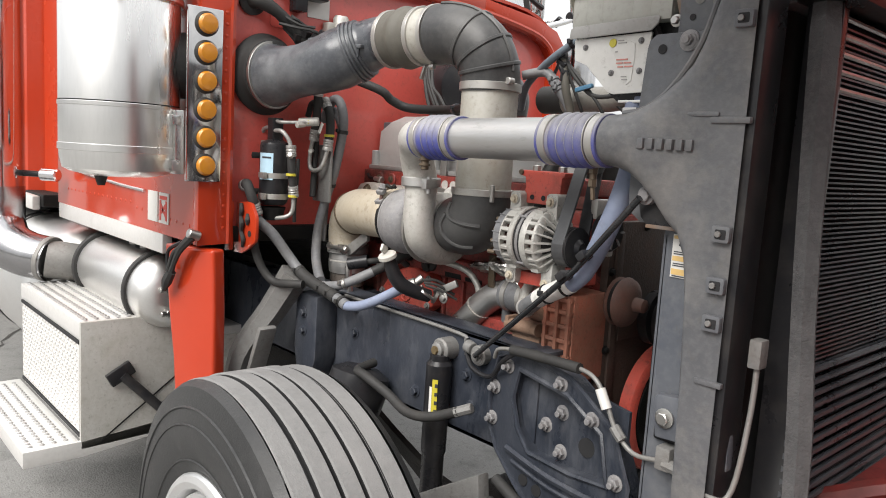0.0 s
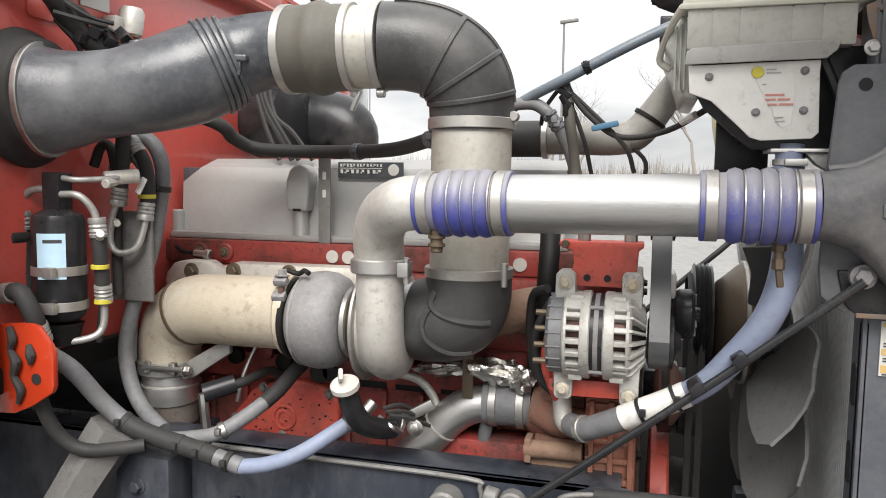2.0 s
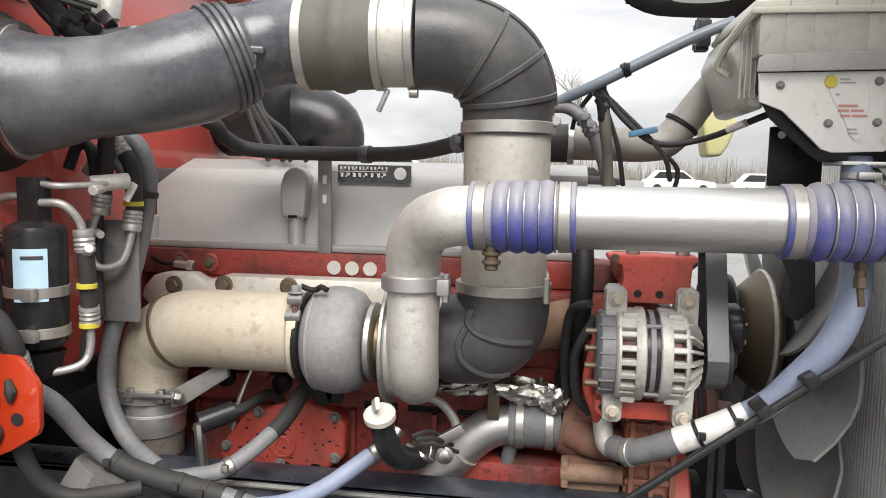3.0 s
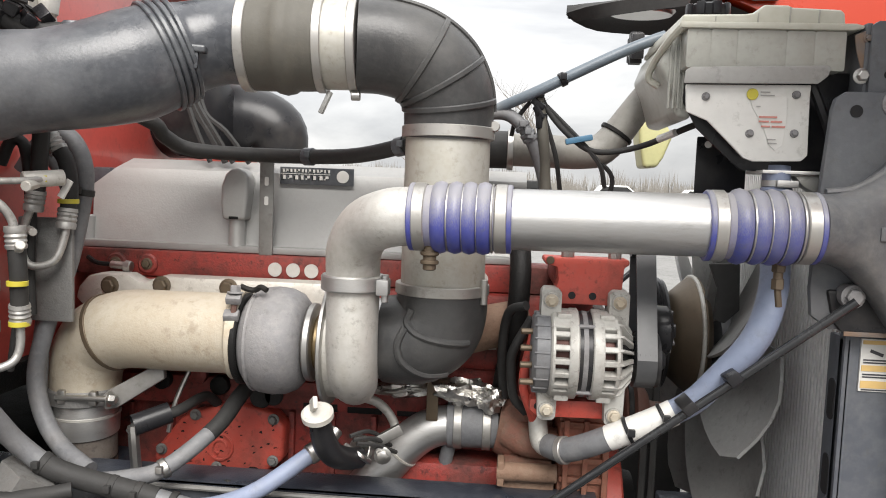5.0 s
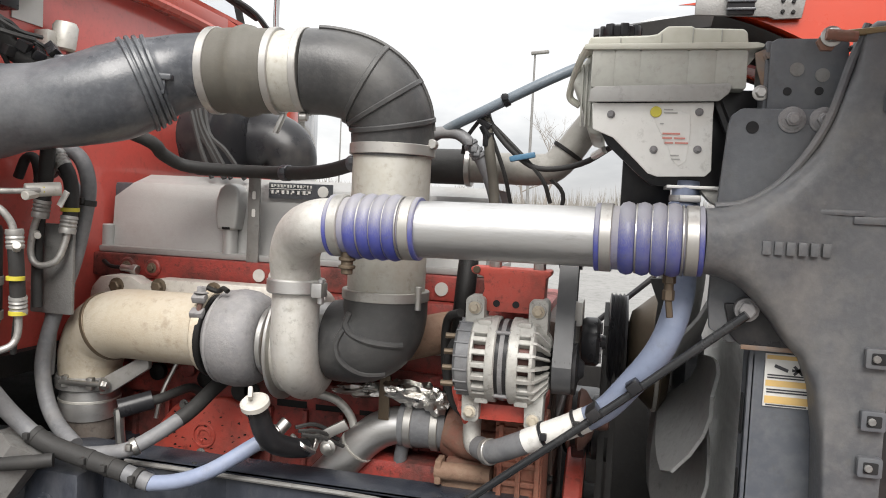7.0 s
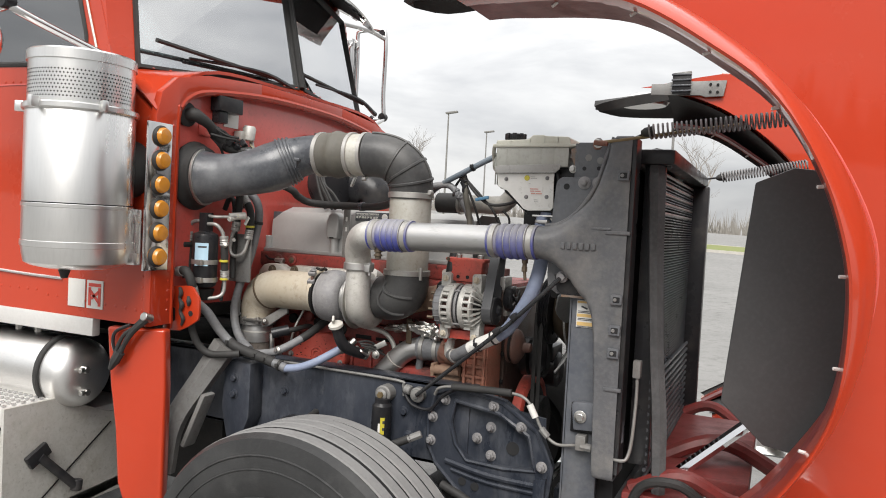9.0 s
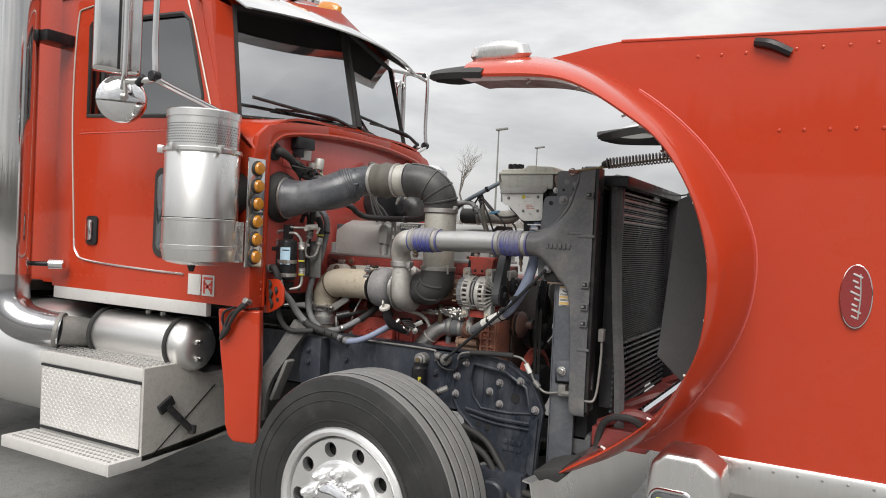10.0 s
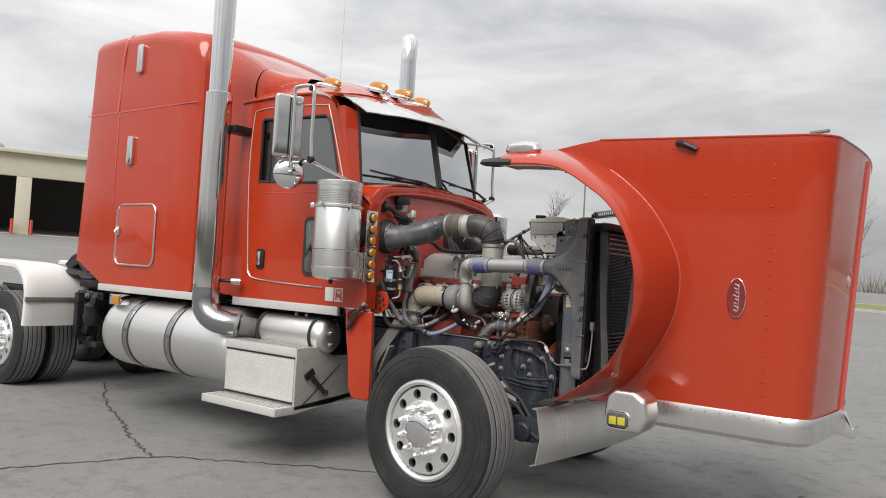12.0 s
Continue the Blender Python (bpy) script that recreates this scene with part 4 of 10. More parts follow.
# cab lights on the roof
for i, (x, y) in enumerate(((-1.28, -0.80), (-1.10, -0.36), (-1.07, 0.0), (-1.10, 0.36), (-1.28, 0.80))):
    z = 2.885 - 0.055 * (abs(y) / 0.8) ** 3 - (0.0 if abs(y) > 0.5 else 0.015)
    lamp = part("roof_light_base", moved(lathe([(0, 0.085), (0.02, 0.085), (0.035, 0.065)], (0, 0, 0), (0, 0, 1), 24), pose(x - 0.02, y, z, 0, 14, 0) @ Matrix.Diagonal((1.75, 0.85, 1, 1))), "chrome", cab, "chrome base of a roof light")
    part("roof_light", moved(lathe([(0, 0.052), (0.03, 0.05), (0.048, 0.034), (0.056, 0.0)], (0, 0, 0), (0, 0, 1), 20), pose(x + 0.01, y, z + 0.03, 0, 12, 0) @ Matrix.Diagonal((1.9, 0.85, 1, 1))), "amber", lamp, "amber bullet roof light")

# interior, dark, with seats and wheel
part("dashboard", box(-0.98, -0.80, -0.95, 0.95, 1.85, 2.06, 0.05), "near_black", cab)
for y in (-0.5, 0.5):
    part("seat", join(box(-1.85, -1.45, y - 0.26, y + 0.26, 1.3, 1.72, 0.06), box(-1.95, -1.78, y - 0.25, y + 0.25, 1.7, 2.42, 0.06)), "near_black", cab)
part("steering_wheel", tube([(-1.15 + 0.08 * math.cos(a), 0.5 + 0.22 * math.cos(a), 2.05 + 0.2 * math.sin(a)) for a in [2 * math.pi * k / 20 for k in range(20)]], 0.014, 6, 1, smooth=False, closed=True), "near_black", cab)

# firewall with an arched flange
LEAN[0] = False
arch = [(-0.945, 1.15), (-0.945, 1.84), (-0.93, 1.91), (-0.88, 1.958), (-0.78, 1.99), (-0.5, 2.022), (-0.20, 2.03), (0.10, 2.022), (0.38, 1.99), (0.48, 1.958), (0.53, 1.91), (0.545, 1.84), (0.545, 1.15)]
firewall = part("firewall", prism(arch, "x", -0.66, -0.64, 0.003), "red_firewall", truck, "dusty red firewall behind the engine")
part("flange", tube([(-0.607, y, z) for y, z in arch], 0.016, 8, 3), "red", firewall, "rolled flange the hood closes on")
jamb = [[(x, y, z) for y, z in arch] for x in (-0.64, -0.60)]
part("jamb", thick(loft(jamb), 0.01), "red", firewall)
face = prism([(-CAB_Y - 0.003, 1.147), (-CAB_Y - 0.003, 1.86), (-1.02, 1.95), (-0.95, 2.01), (-0.80, 2.045), (-0.5, 2.07)] + [(y, z) for y, z in reversed(arch[:6])], "x", -0.625, -0.594, 0.002)
part("corner_post", face, "red", firewall, "riveted front corner of the cab")
face = prism([(0.62, 1.15), (0.62, 1.86), (0.60, 1.95), (0.54, 2.01), (0.40, 2.045), (0.10, 2.07)] + [(y, z) for y, z in arch[7:]], "x", -0.625, -0.594, 0.002)
part("corner_post", face, "red", firewall)
face = prism([(-0.5, 2.07), (0.10, 2.07), (0.10, 2.022), (-0.20, 2.03), (-0.5, 2.022)], "x", -0.625, -0.594, 0.002)
part("head_strip", face, "red", firewall)
rivets(row((-0.594, -0.963, 1.2), (-0.594, -0.963, 1.84), 20), (1, 0, 0), firewall, r=0.006)
# latch bracket at the cab's foot
brk = part("hood_latch_bracket", prism([(-0.655, 1.115), (-0.60, 1.118), (-0.56, 1.135), (-0.517, 1.162), (-0.512, 1.175), (-0.512, 1.235), (-0.518, 1.248), (-0.543, 1.278), (-0.56, 1.284), (-0.655, 1.275)], "y", -0.897, -0.885, 0.004), "red", truck, "red latch bracket with a torn rubber pad")
part("bracket_web", prism([(-0.640, 1.125), (-0.606, 1.128), (-0.603, 1.16), (-0.610, 1.21), (-0.600, 1.26), (-0.606, 1.282), (-0.640, 1.278)], "y", -0.935, -0.922, 0.004), "red", brk)
part("rubber_bumper", join(tube([(-0.598, -0.902, 1.274), (-0.588, -0.906, 1.255), (-0.594, -0.905, 1.235), (-0.580, -0.908, 1.215), (-0.588, -0.906, 1.19), (-0.576, -0.904, 1.165), (-0.585, -0.902, 1.14)], [0.006, 0.008, 0.005, 0.009, 0.006, 0.008, 0.004], 8, 4), tube([(-0.560, -0.899, 1.245), (-0.553, -0.903, 1.228), (-0.556, -0.901, 1.212)], [0.005, 0.009, 0.004], 8, 3)), "rubber", brk, "torn black rubber pad")
part("bracket_slot", lathe([(0, 0.010), (0.001, 0.010)], (-0.548, -0.8975, 1.185), (0, -1, 0), 16), "near_black", brk)

# red skirt panel behind the front wheel
skirt_poly = [(0.0, 1.138), (0.205, 1.138), (0.214, 0.95), (0.216, 0.62), (0.216, 0.53), (0.20, 0.515), (0.10, 0.52), (0.073, 0.545), (0.055, 0.60), (0.041, 0.784), (0.018, 0.94)]
SKIRT = pose(-0.745, -1.082, 0, 0, 0, 19.8)
skirt = part("skirt_panel", moved(prism(skirt_poly, "y", 0.0, 0.05, 0.012, 3), SKIRT), "red", truck, "red lower skirt panel held by a rubber latch")
part("rubber_latch", join(tube([(-0.588, -1.062, 1.178), (-0.625, -1.082, 1.135), (-0.655, -1.09, 1.085), (-0.675, -1.092, 1.045)], [0.015, 0.011, 0.008, 0.011], 8, 5), tube([(-0.615, -1.08, 1.15), (-0.66, -1.09, 1.115), (-0.69, -1.095, 1.05)], 0.007, 8, 5), tube([(-0.668, -1.092, 1.06), (-0.685, -1.097, 1.03), (-0.706, -1.098, 0.998)], [0.016, 0.017, 0.007], 8, 4)), "rubber", skirt, "black rubber draw latch")
part("latch_hook", tube([(-0.655, -1.065, 1.152), (-0.70, -1.085, 1.125), (-0.708, -1.088, 1.09), (-0.70, -1.086, 1.06)], 0.006, 6), "black_steel", skirt)
part("latch_keeper", rod((-0.588, -1.075, 1.188), (-0.588, -1.04, 1.176), 0.015), "zinc", skirt)

# grey diagonal fender bracket
part("fender_brace", join(tube([(-0.50, -0.76, 1.06), (-0.57, -0.80, 0.93), (-0.62, -0.88, 0.78), (-0.63, -0.90, 0.60)], [0.05, 0.045, 0.04, 0.03], 6, 4), obox((-0.53, -0.86, 0.80), (0.02, 0.06, 0.22), (0, 24, 0), 0.008)), "wood_grey", truck, "weathered grey fender brace")

# -- sleeper --
SL_Y = 1.07
def sleeper_section(x, hw, top, corner, foot):
    """Half-round-cornered cross-section: wall, roof corner, crowned roof, corner, wall."""
    pts = [(x, -hw, foot), (x, -hw, foot + 0.6 * (top - corner - foot)), (x, -hw, top - corner)]
    for k in range(1, 9):
        a = radians(90 * k / 8)
        pts.append((x, -hw + corner * 0.8 * (1 - math.cos(a)), top - corner + corner * math.sin(a)))
    for k in range(1, 8):
        s = -1 + 2 * k / 8
        pts.append((x, (hw - corner * 0.8) * s, top + 0.035 * (1 - s * s)))
    return pts + [(x, -q[1], q[2]) for q in reversed(pts[:11])]


slp = [sleeper_section(*v) for v in ((-4.47, 1.03, 3.50, 0.10, 1.15), (-4.455, SL_Y - 0.01, 3.54, 0.11, 1.15), (-4.38, SL_Y, 3.56, 0.12, 1.15), (-3.8, SL_Y, 3.56, 0.12, 1.15), (-3.3, SL_Y, 3.54, 0.13, 1.15),
                                      (-2.95, SL_Y, 3.49, 0.16, 1.15), (-2.70, SL_Y - 0.005, 3.44, 0.22, 1.15), (-2.61, SL_Y - 0.04, 3.39, 0.28, 1.15), (-2.58, SL_Y - 0.11, 3.35, 0.32, 1.15))]
# the back leans forward a little towards the roof
slp = [[(x + (0.13 * (z - 1.15) / 2.4 if i < 3 else 0.0), y, z) for x, y, z in r] for i, r in enumerate(slp)]
# and its lower rear corner is cut off at a slant
slp.insert(3, [(-3.96, y, z) for _, y, z in slp[2]])
for i in range(3):
    slp[i] = [(x, y, max(z, 1.345 + 0.12 * (-4.38 - x))) for x, y, z in slp[i]]
LEAN[0] = True
sleeper = part("sleeper", loft(slp), "red", truck, "tall red sleeper with riveted seams")
part("sleeper_back", solid(slp[0], [tuple(range(len(slp[0])))]), "red", sleeper)
fair = [sleeper_section(*v) for v in ((-2.58, SL_Y - 0.11, 3.35, 0.32, 1.15), (-2.40, 0.93, 3.27, 0.30, 1.15), (-2.2, 0.92, 3.16, 0.26, 1.15), (-2.06, 0.92, 3.08, 0.22, 1.15))]
part("fairing", loft(fair), "red", sleeper, "sloped roof fairing between the sleeper and the cab")
fair = [sleeper_section(*v) for v in ((-2.06, 0.90, 3.08, 0.20, 2.75), (-1.85, 0.84, 3.01, 0.16, 2.8), (-1.6, 0.74, 2.965, 0.1, 2.82))]
part("fairing_tip", loft(fair), "red", sleeper)
part("seam", box(-4.40, -2.62, -SL_Y - 0.004, -SL_Y + 0.0, 2.79, 2.80, 0.001), "red_firewall", sleeper)
rivets(row((-3.75, -SL_Y, 2.83), (-2.66, -SL_Y, 2.81), 24), (0, -1, 0), sleeper)
rivets(row((-4.36, -SL_Y, 2.83), (-3.95, -SL_Y, 2.83), 9), (0, -1, 0), sleeper)
part("seam", box(-3.845, -3.835, -SL_Y - 0.004, -SL_Y + 0.0, 1.9, 2.79, 0.001), "red_firewall", sleeper)
part("roof_seam", tube([(-3.86, -SL_Y - 0.002, 2.8), (-3.84, -SL_Y + 0.004, 3.1), (-3.80, -SL_Y - 0.002, 3.40), (-3.78, -SL_Y + 0.04, 3.53), (-3.77, -SL_Y + 0.2, 3.566)], 0.012, 6), "red_firewall", sleeper)
for x0, z0 in ((-3.52, 3.14), (-3.585, 2.28)):
    part("marker_light", prism(rounded(x0 - 0.045, x0 + 0.045, z0, z0 + 0.27, 0.03), "y", -SL_Y - 0.03, -SL_Y + 0.01, 0.008), "polished", sleeper, "clear upright marker lamp")
acc = rounded(-3.735, -3.12, 1.345, 1.905, 0.08)
part("luggage_door", prism(acc, "y", -SL_Y - 0.010, -SL_Y + 0.01, 0.003), "red", sleeper, "luggage door with bright trim")
trim_loop([(x, -SL_Y - 0.010, z) for x, z in acc], 0.009, sleeper, "satin", "door_trim")
part("paddle_latch", join(box(-3.725, -3.665, -SL_Y - 0.03, -SL_Y - 0.005, 1.62, 1.70, 0.006), rod((-3.695, -SL_Y - 0.05, 1.64), (-3.695, -SL_Y - 0.02, 1.68), 0.016)), "chrome", sleeper)
part("sill_trim", box(-4.00, -2.35, -SL_Y - 0.004, -SL_Y + 0.03, 1.085, 1.15, 0.006), "alu_plate", sleeper, "bright stainless sill strip")
part("sleeper_floor", box(-4.4, -2.3, -SL_Y + 0.03, SL_Y - 0.03, 1.10, 1.16, 0.01), "dark", sleeper)
ml = part("side_marker", box(-3.62, -3.44, -SL_Y - 0.10, -SL_Y + 0.0, 0.975, 1.07, 0.01), "polished", sleeper, "side marker lamp housing")
part("marker_lens", box(-3.56, -3.45, -SL_Y - 0.112, -SL_Y - 0.098, 0.985, 1.06, 0.006), "amber", ml)
LEAN[0] = False

# -- tilted hood --
LEAN[0] = True
seam_xz = [(0.60, 2.225), (0.83, 2.215), (1.11, 2.10), (1.35, 1.90), (1.50, 1.67), (1.55, 1.48), (1.51, 1.24), (1.37, 0.985), (1.23, 0.83), (1.12, 0.775)]
edge_xz = [(0.62, 2.074), (0.72, 2.073), (0.99, 2.044), (1.21, 1.916), (1.317, 1.822), (1.40, 1.685), (1.447, 1.545), (1.462, 1.435), (1.456, 1.28), (1.42, 1.155), (1.33, 1.01), (1.21, 0.90), (1.04, 0.785)]


def even(points, n=56):
    """n points, evenly spaced along the curve."""
    pts = spline(points, 8)
    run = [0.0]
    for p, q in zip(pts, pts[1:]):
        run.append(run[-1] + (q - p).length)
    out, k = [], 0
    for i in range(n):
        d = run[-1] * i / (n - 1)
        while k < len(pts) - 2 and run[k + 1] < d:
            k += 1
        out.append(pts[k].lerp(pts[k + 1], (d - run[k]) / (run[k + 1] - run[k])))
    return out


seam_pts = even([(x, 0, z) for x, z in seam_xz])
edge_pts = even([(x, 0, z) for x, z in edge_xz])
LIP = 1.35


def hood_half(z):
    """Half width of the hood at its side, narrowing to the nose."""
    return 0.94 - 0.11 * max(0.0, min(1.0, (2.25 - z) / 1.5))


def hood_front(z):
    return 2.205 + 0.10 * (z - 0.71) / 1.56


def hood_row(xs, z, side):
    hw, xf, r = hood_half(z), hood_front(z), 0.16
    pts = [(xs + (xf - r - xs) * t, side * hw, z) for t in [k / 10 for k in range(10)]]
    for k in range(9):
        a = radians(90 * k / 8)
        pts.append((xf - r + r * math.sin(a), side * (hw - r + r * math.cos(a)), z))
    for k in range(1, 8):
        t = k / 7
        pts.append((xf + 0.05 * math.sin(t * 1.57), side * (hw - r) * (1 - t), z))
    # the rear edge, now on top, slopes down gently towards the nose
    top = max(0.0, min(1.0, (z - 1.9) / 0.379))
    return [(x, y, q - top * (0.014 + 0.041 * max(0.0, (x - 1.06) / 1.2))) for x, y, q in pts]


for side in (-1, 1):
    zs = [(p.x, p.z) for p in seam_pts if p.x > 0.62]
    skin = [hood_row(1.06, 2.279, side), hood_row(0.96, 2.266, side), hood_row(0.86, 2.248, side), hood_row(0.76, 2.232, side)] + [hood_row(x, z, side) for x, z in zs if x > 0.70 or z < 2.0]
    if side < 0:
        hood = part("hood", thick(loft(skin), 0.006), "red", truck, "red hood and fenders tilted forward on the nose hinge")
    else:
        part("hood_side", thick(loft(skin), 0.006), "red", hood)
    # fender: crowned flare from the seam out to the wheel arch and a return lip
    rows_ = []
    n = len(seam_pts)
    kept = [i for i in range(n) if side < 0 or edge_pts[i].x > 0.82 or edge_pts[i].z < 2.0]
    profile = [(0.0, 0.0), (0.05, 0.10), (0.12, 0.26), (0.24, 0.48), (0.40, 0.70), (0.60, 0.87), (0.80, 0.965), (0.94, 1.0), (1.0, 0.99), (1.01, 0.95), (0.99, 0.80)]
    for i in kept:
        s, e = seam_pts[i], edge_pts[i]
        y0, y1 = hood_half(s.z), LIP
        rows_.append([(s.x + (e.x - s.x) * u, side * (y0 + (y1 - y0) * v), s.z + (e.z - s.z) * u) for u, v in profile])
    part("fender", thick(loft(rows_), 0.005), "red", hood, "rounded red fender flare over the wheel arch")
    if side > 0:
        under = []
        for i in kept:
            s, e = seam_pts[i], edge_pts[i]
            y0, y1 = hood_half(s.z), LIP
            row_ = []
            for u, v in profile[1:9]:
                x, z = s.x + (e.x - s.x) * u, s.z + (e.z - s.z) * u
                k_ = 0.016 / math.hypot(0.45 - x, 1.45 - z)
                row_.append((x + (0.45 - x) * k_, y0 + (y1 - y0) * v - 0.016, z + (1.45 - z) * k_))
            under.append(row_)
        part("fender_underside", loft(under), "rubber", hood, "black coated underside of the fender")
    part("fender_crease", tube([(p.x + 0.002, side * (hood_half(p.z) + 0.004), p.z) for p in seam_pts[14:-2]], 0.0035, 6, 1, smooth=False), "red_firewall", hood)
    pieces("arch_clip", [rod((edge_pts[k].x + 0.004, side * 1.27, edge_pts[k].z), Vector((edge_pts[k].x, side * 1.275, edge_pts[k].z)) + (Vector((0.45, side * 1.27, 1.45)) - Vector((edge_pts[k].x, side * 1.27, edge_pts[k].z))).normalized() * 0.012, 0.0038, 8) for k in range(6, n - 4, 5)], "white_plastic", hood)
    # black rubber tail at the top end of the fender and the inner liner
    flap = []
    base_x, run, wide = (0.70, 0.25, 0.13) if side < 0 else (0.90, 0.45, 0.15)
    for k in range(9):
        u = k / 8
        w = wide * math.sqrt(max(0.02, 1 - (u ** 3)))
        flap.append([(base_x - run * u, side * (1.235 + 0.02 * u + w * c), 2.115 + (0.078 if side > 0 else 0.0) + 0.012 * u + 0.035 * (1 - u) * (1 - c) - 0.03 * c * c) for c in (1, 0.7, 0.35, 0, -0.35, -0.7, -1)])
    part("fender_tail", thick(loft(flap), 0.022 if side < 0 else 0.045), "rubber", hood, "black rubber tail of the fender")
    liner = []
    for i in kept:
        s, e = seam_pts[i], edge_pts[i]
        c = Vector((0.45, 0, 1.45))
        o = Vector((e.x, 0, e.z))
        q = o + (o - c).normalized() * 0.012
        liner.append([(q.x, side * 1.30, q.z), (q.x + 0.004, side * 1.18, q.z), (q.x + 0.006, side * 1.14, q.z)])
    # red return given a darker red that carries its shade
    part("wheel_liner", thick(loft(liner), 0.01), "maroon_hinge", hood, "inner return of the arch, its red darkened for shade")
    # fender top lamp
    part("fender_lamp", moved(lathe([(0, 0.055), (0.02, 0.062), (0.06, 0.055), (0.085, 0.03), (0.09, 0.0)], (0, 0, 0), (0, 0, 1), 20), pose(0.70, side * 1.20, 2.165, side * -10, 0, 0) @ Matrix.Diagonal((1.9, 0.9, 0.75, 1))), "satin", hood, "clear chrome-based fender lamp")

part("centre_bead", tube([(hood_front(z) + 0.055, 0, z) for z in (0.72, 1.2, 1.7, 2.20)], 0.014, 8), "red_firewall", hood, "raised bead down the hood's middle")
# rear rim (now on top) seen as a thin turned edge
rim = hood_row(1.06, 2.279, -1) + list(reversed(hood_row(1.06, 2.279, 1)))[1:]
part("rear_rim", tube(rim, 0.006, 6, 1, smooth=False), "red", hood)
# bright nose surround along the bottom
band = []
for z, o in ((0.802, 0.011), (0.79, 0.017), (0.74, 0.02), (0.68, 0.012), (0.655, -0.02)):
    r_ = hood_row(1.30, 0.80, -1) + list(reversed(hood_row(1.30, 0.80, 1)))[1:]
    cx, cy = 1.7, 0.0
    band.append([(x + o * (1 if x > 2.1 else 0), y + (o if y > 0 else -o) * (1 if abs(y) > 0.1 else 0), z) for x, y, _ in r_])
part("grille_surround", thick(loft(band), 0.008), "satin", hood, "bright grille surround, nose down")
r_ = hood_row(1.30, 0.80, -1)
edge_run = [Vector((x, y, 0)) for x, y, _ in r_]
due = 0.04
for a, b in zip(edge_run, edge_run[1:]):
    d, done = (b - a), 0.0
    while d.length - done > due:
        done += due
        p = a + d.normalized() * done
        o = Vector((-d.y, d.x, 0)).normalized()
        o = o if o.dot(p - Vector((1.5, 0, 0))) > 0 else -o
        part("surround_bolt", lathe([(0, 0.0060), (0.003, 0.0050), (0.0045, 0.0)], (p.x + o.x * 0.016, p.y + o.y * 0.016, 0.778), o, 8), "zinc", hood)
        due = 0.074
    due -= d.length - done
pieces("grille_bar", [box(1.45, 2.1, -0.75 + 0.1 * k, -0.74 + 0.1 * k, 0.67, 0.72, 0) for k in range(16)], "polished", hood)
part("hood_ornament", prism([(2.24, 0.76), (2.29, 0.80), (2.33, 0.70), (2.36, 0.73), (2.34, 0.64), (2.25, 0.655)], "y", -0.02, 0.02, 0.006), "chrome", hood, "chrome hood ornament pointing down")
# oval badge: plain maroon shape with a bright rim and a script-like squiggle
bx, bz, by = 1.85, 1.395, -hood_half(1.4)
badge = part("badge", moved(lathe([(0, 1.0), (0.006, 0.99), (0.009, 0.93)], (0, 0, 0), (0, 0, 1), 40), pose(bx, by, bz, 90, 0, 0) @ Matrix.Diagonal((0.048, 0.105, 1, 1))), "chrome", hood, "oval maroon badge with a bright rim")
part("badge_field", moved(lathe([(0, 1.0), (0.0025, 0.98)], (0, 0, 0), (0, 0, 1), 40), pose(bx, by - 0.009, bz, 90, 0, 0) @ Matrix.Diagonal((0.0445, 0.1005, 1, 1))), "maroon", badge)
pieces("badge_script", [obox((bx + 0.003 * (-1) ** k, by - 0.012, bz + 0.066 - 0.019 * k), (0.030 if k % 3 == 0 else 0.018, 0.004, 0.006), (0, 24, 0), 0.001) for k in range(8)] + [tube([(bx + 0.010, by - 0.012, bz + 0.072), (bx + 0.013, by - 0.012, bz), (bx + 0.008, by - 0.012, bz - 0.074)], 0.0022, 6, 4)], "satin", badge)
# rivet rows on the side
for pts in (row((1.33, 0, 2.19), (1.95, 0, 2.195), 9), row((1.60, 0, 1.93), (1.90, 0, 1.93), 5), row((2.02, 0, 2.08), (1.99, 0, 0.90), 18)):
    rivets([(p.x, -hood_half(p.z) - 0.003, p.z) for p in pts], (0, -1, 0), hood)
part("grab_handle", tube([(1.515, -0.95, 2.222), (1.565, -0.96, 2.208), (1.625, -0.95, 2.178)], [0.016, 0.018, 0.016], 8), "black_steel", hood, "black hood grab handle")
# inner black shields and cross panel, visible through the wheel arch
for side in (-1, 1):
    part("splash_shield", prism([(1.27, 1.70), (1.36, 1.74), (1.75, 1.70), (1.85, 0.95), (1.33, 1.02), (1.22, 1.12)], "y", side * 0.80, side * 0.785, 0.006), "shield", hood, "black rubber splash shield")
part("inner_panel", thick(loft([[(2.10, -0.75, z), (2.14, 0, z), (2.10, 0.75, z)] for z in (0.8, 1.5, 2.2)]), 0.01), "plastic", hood, "dark underside of the hood")
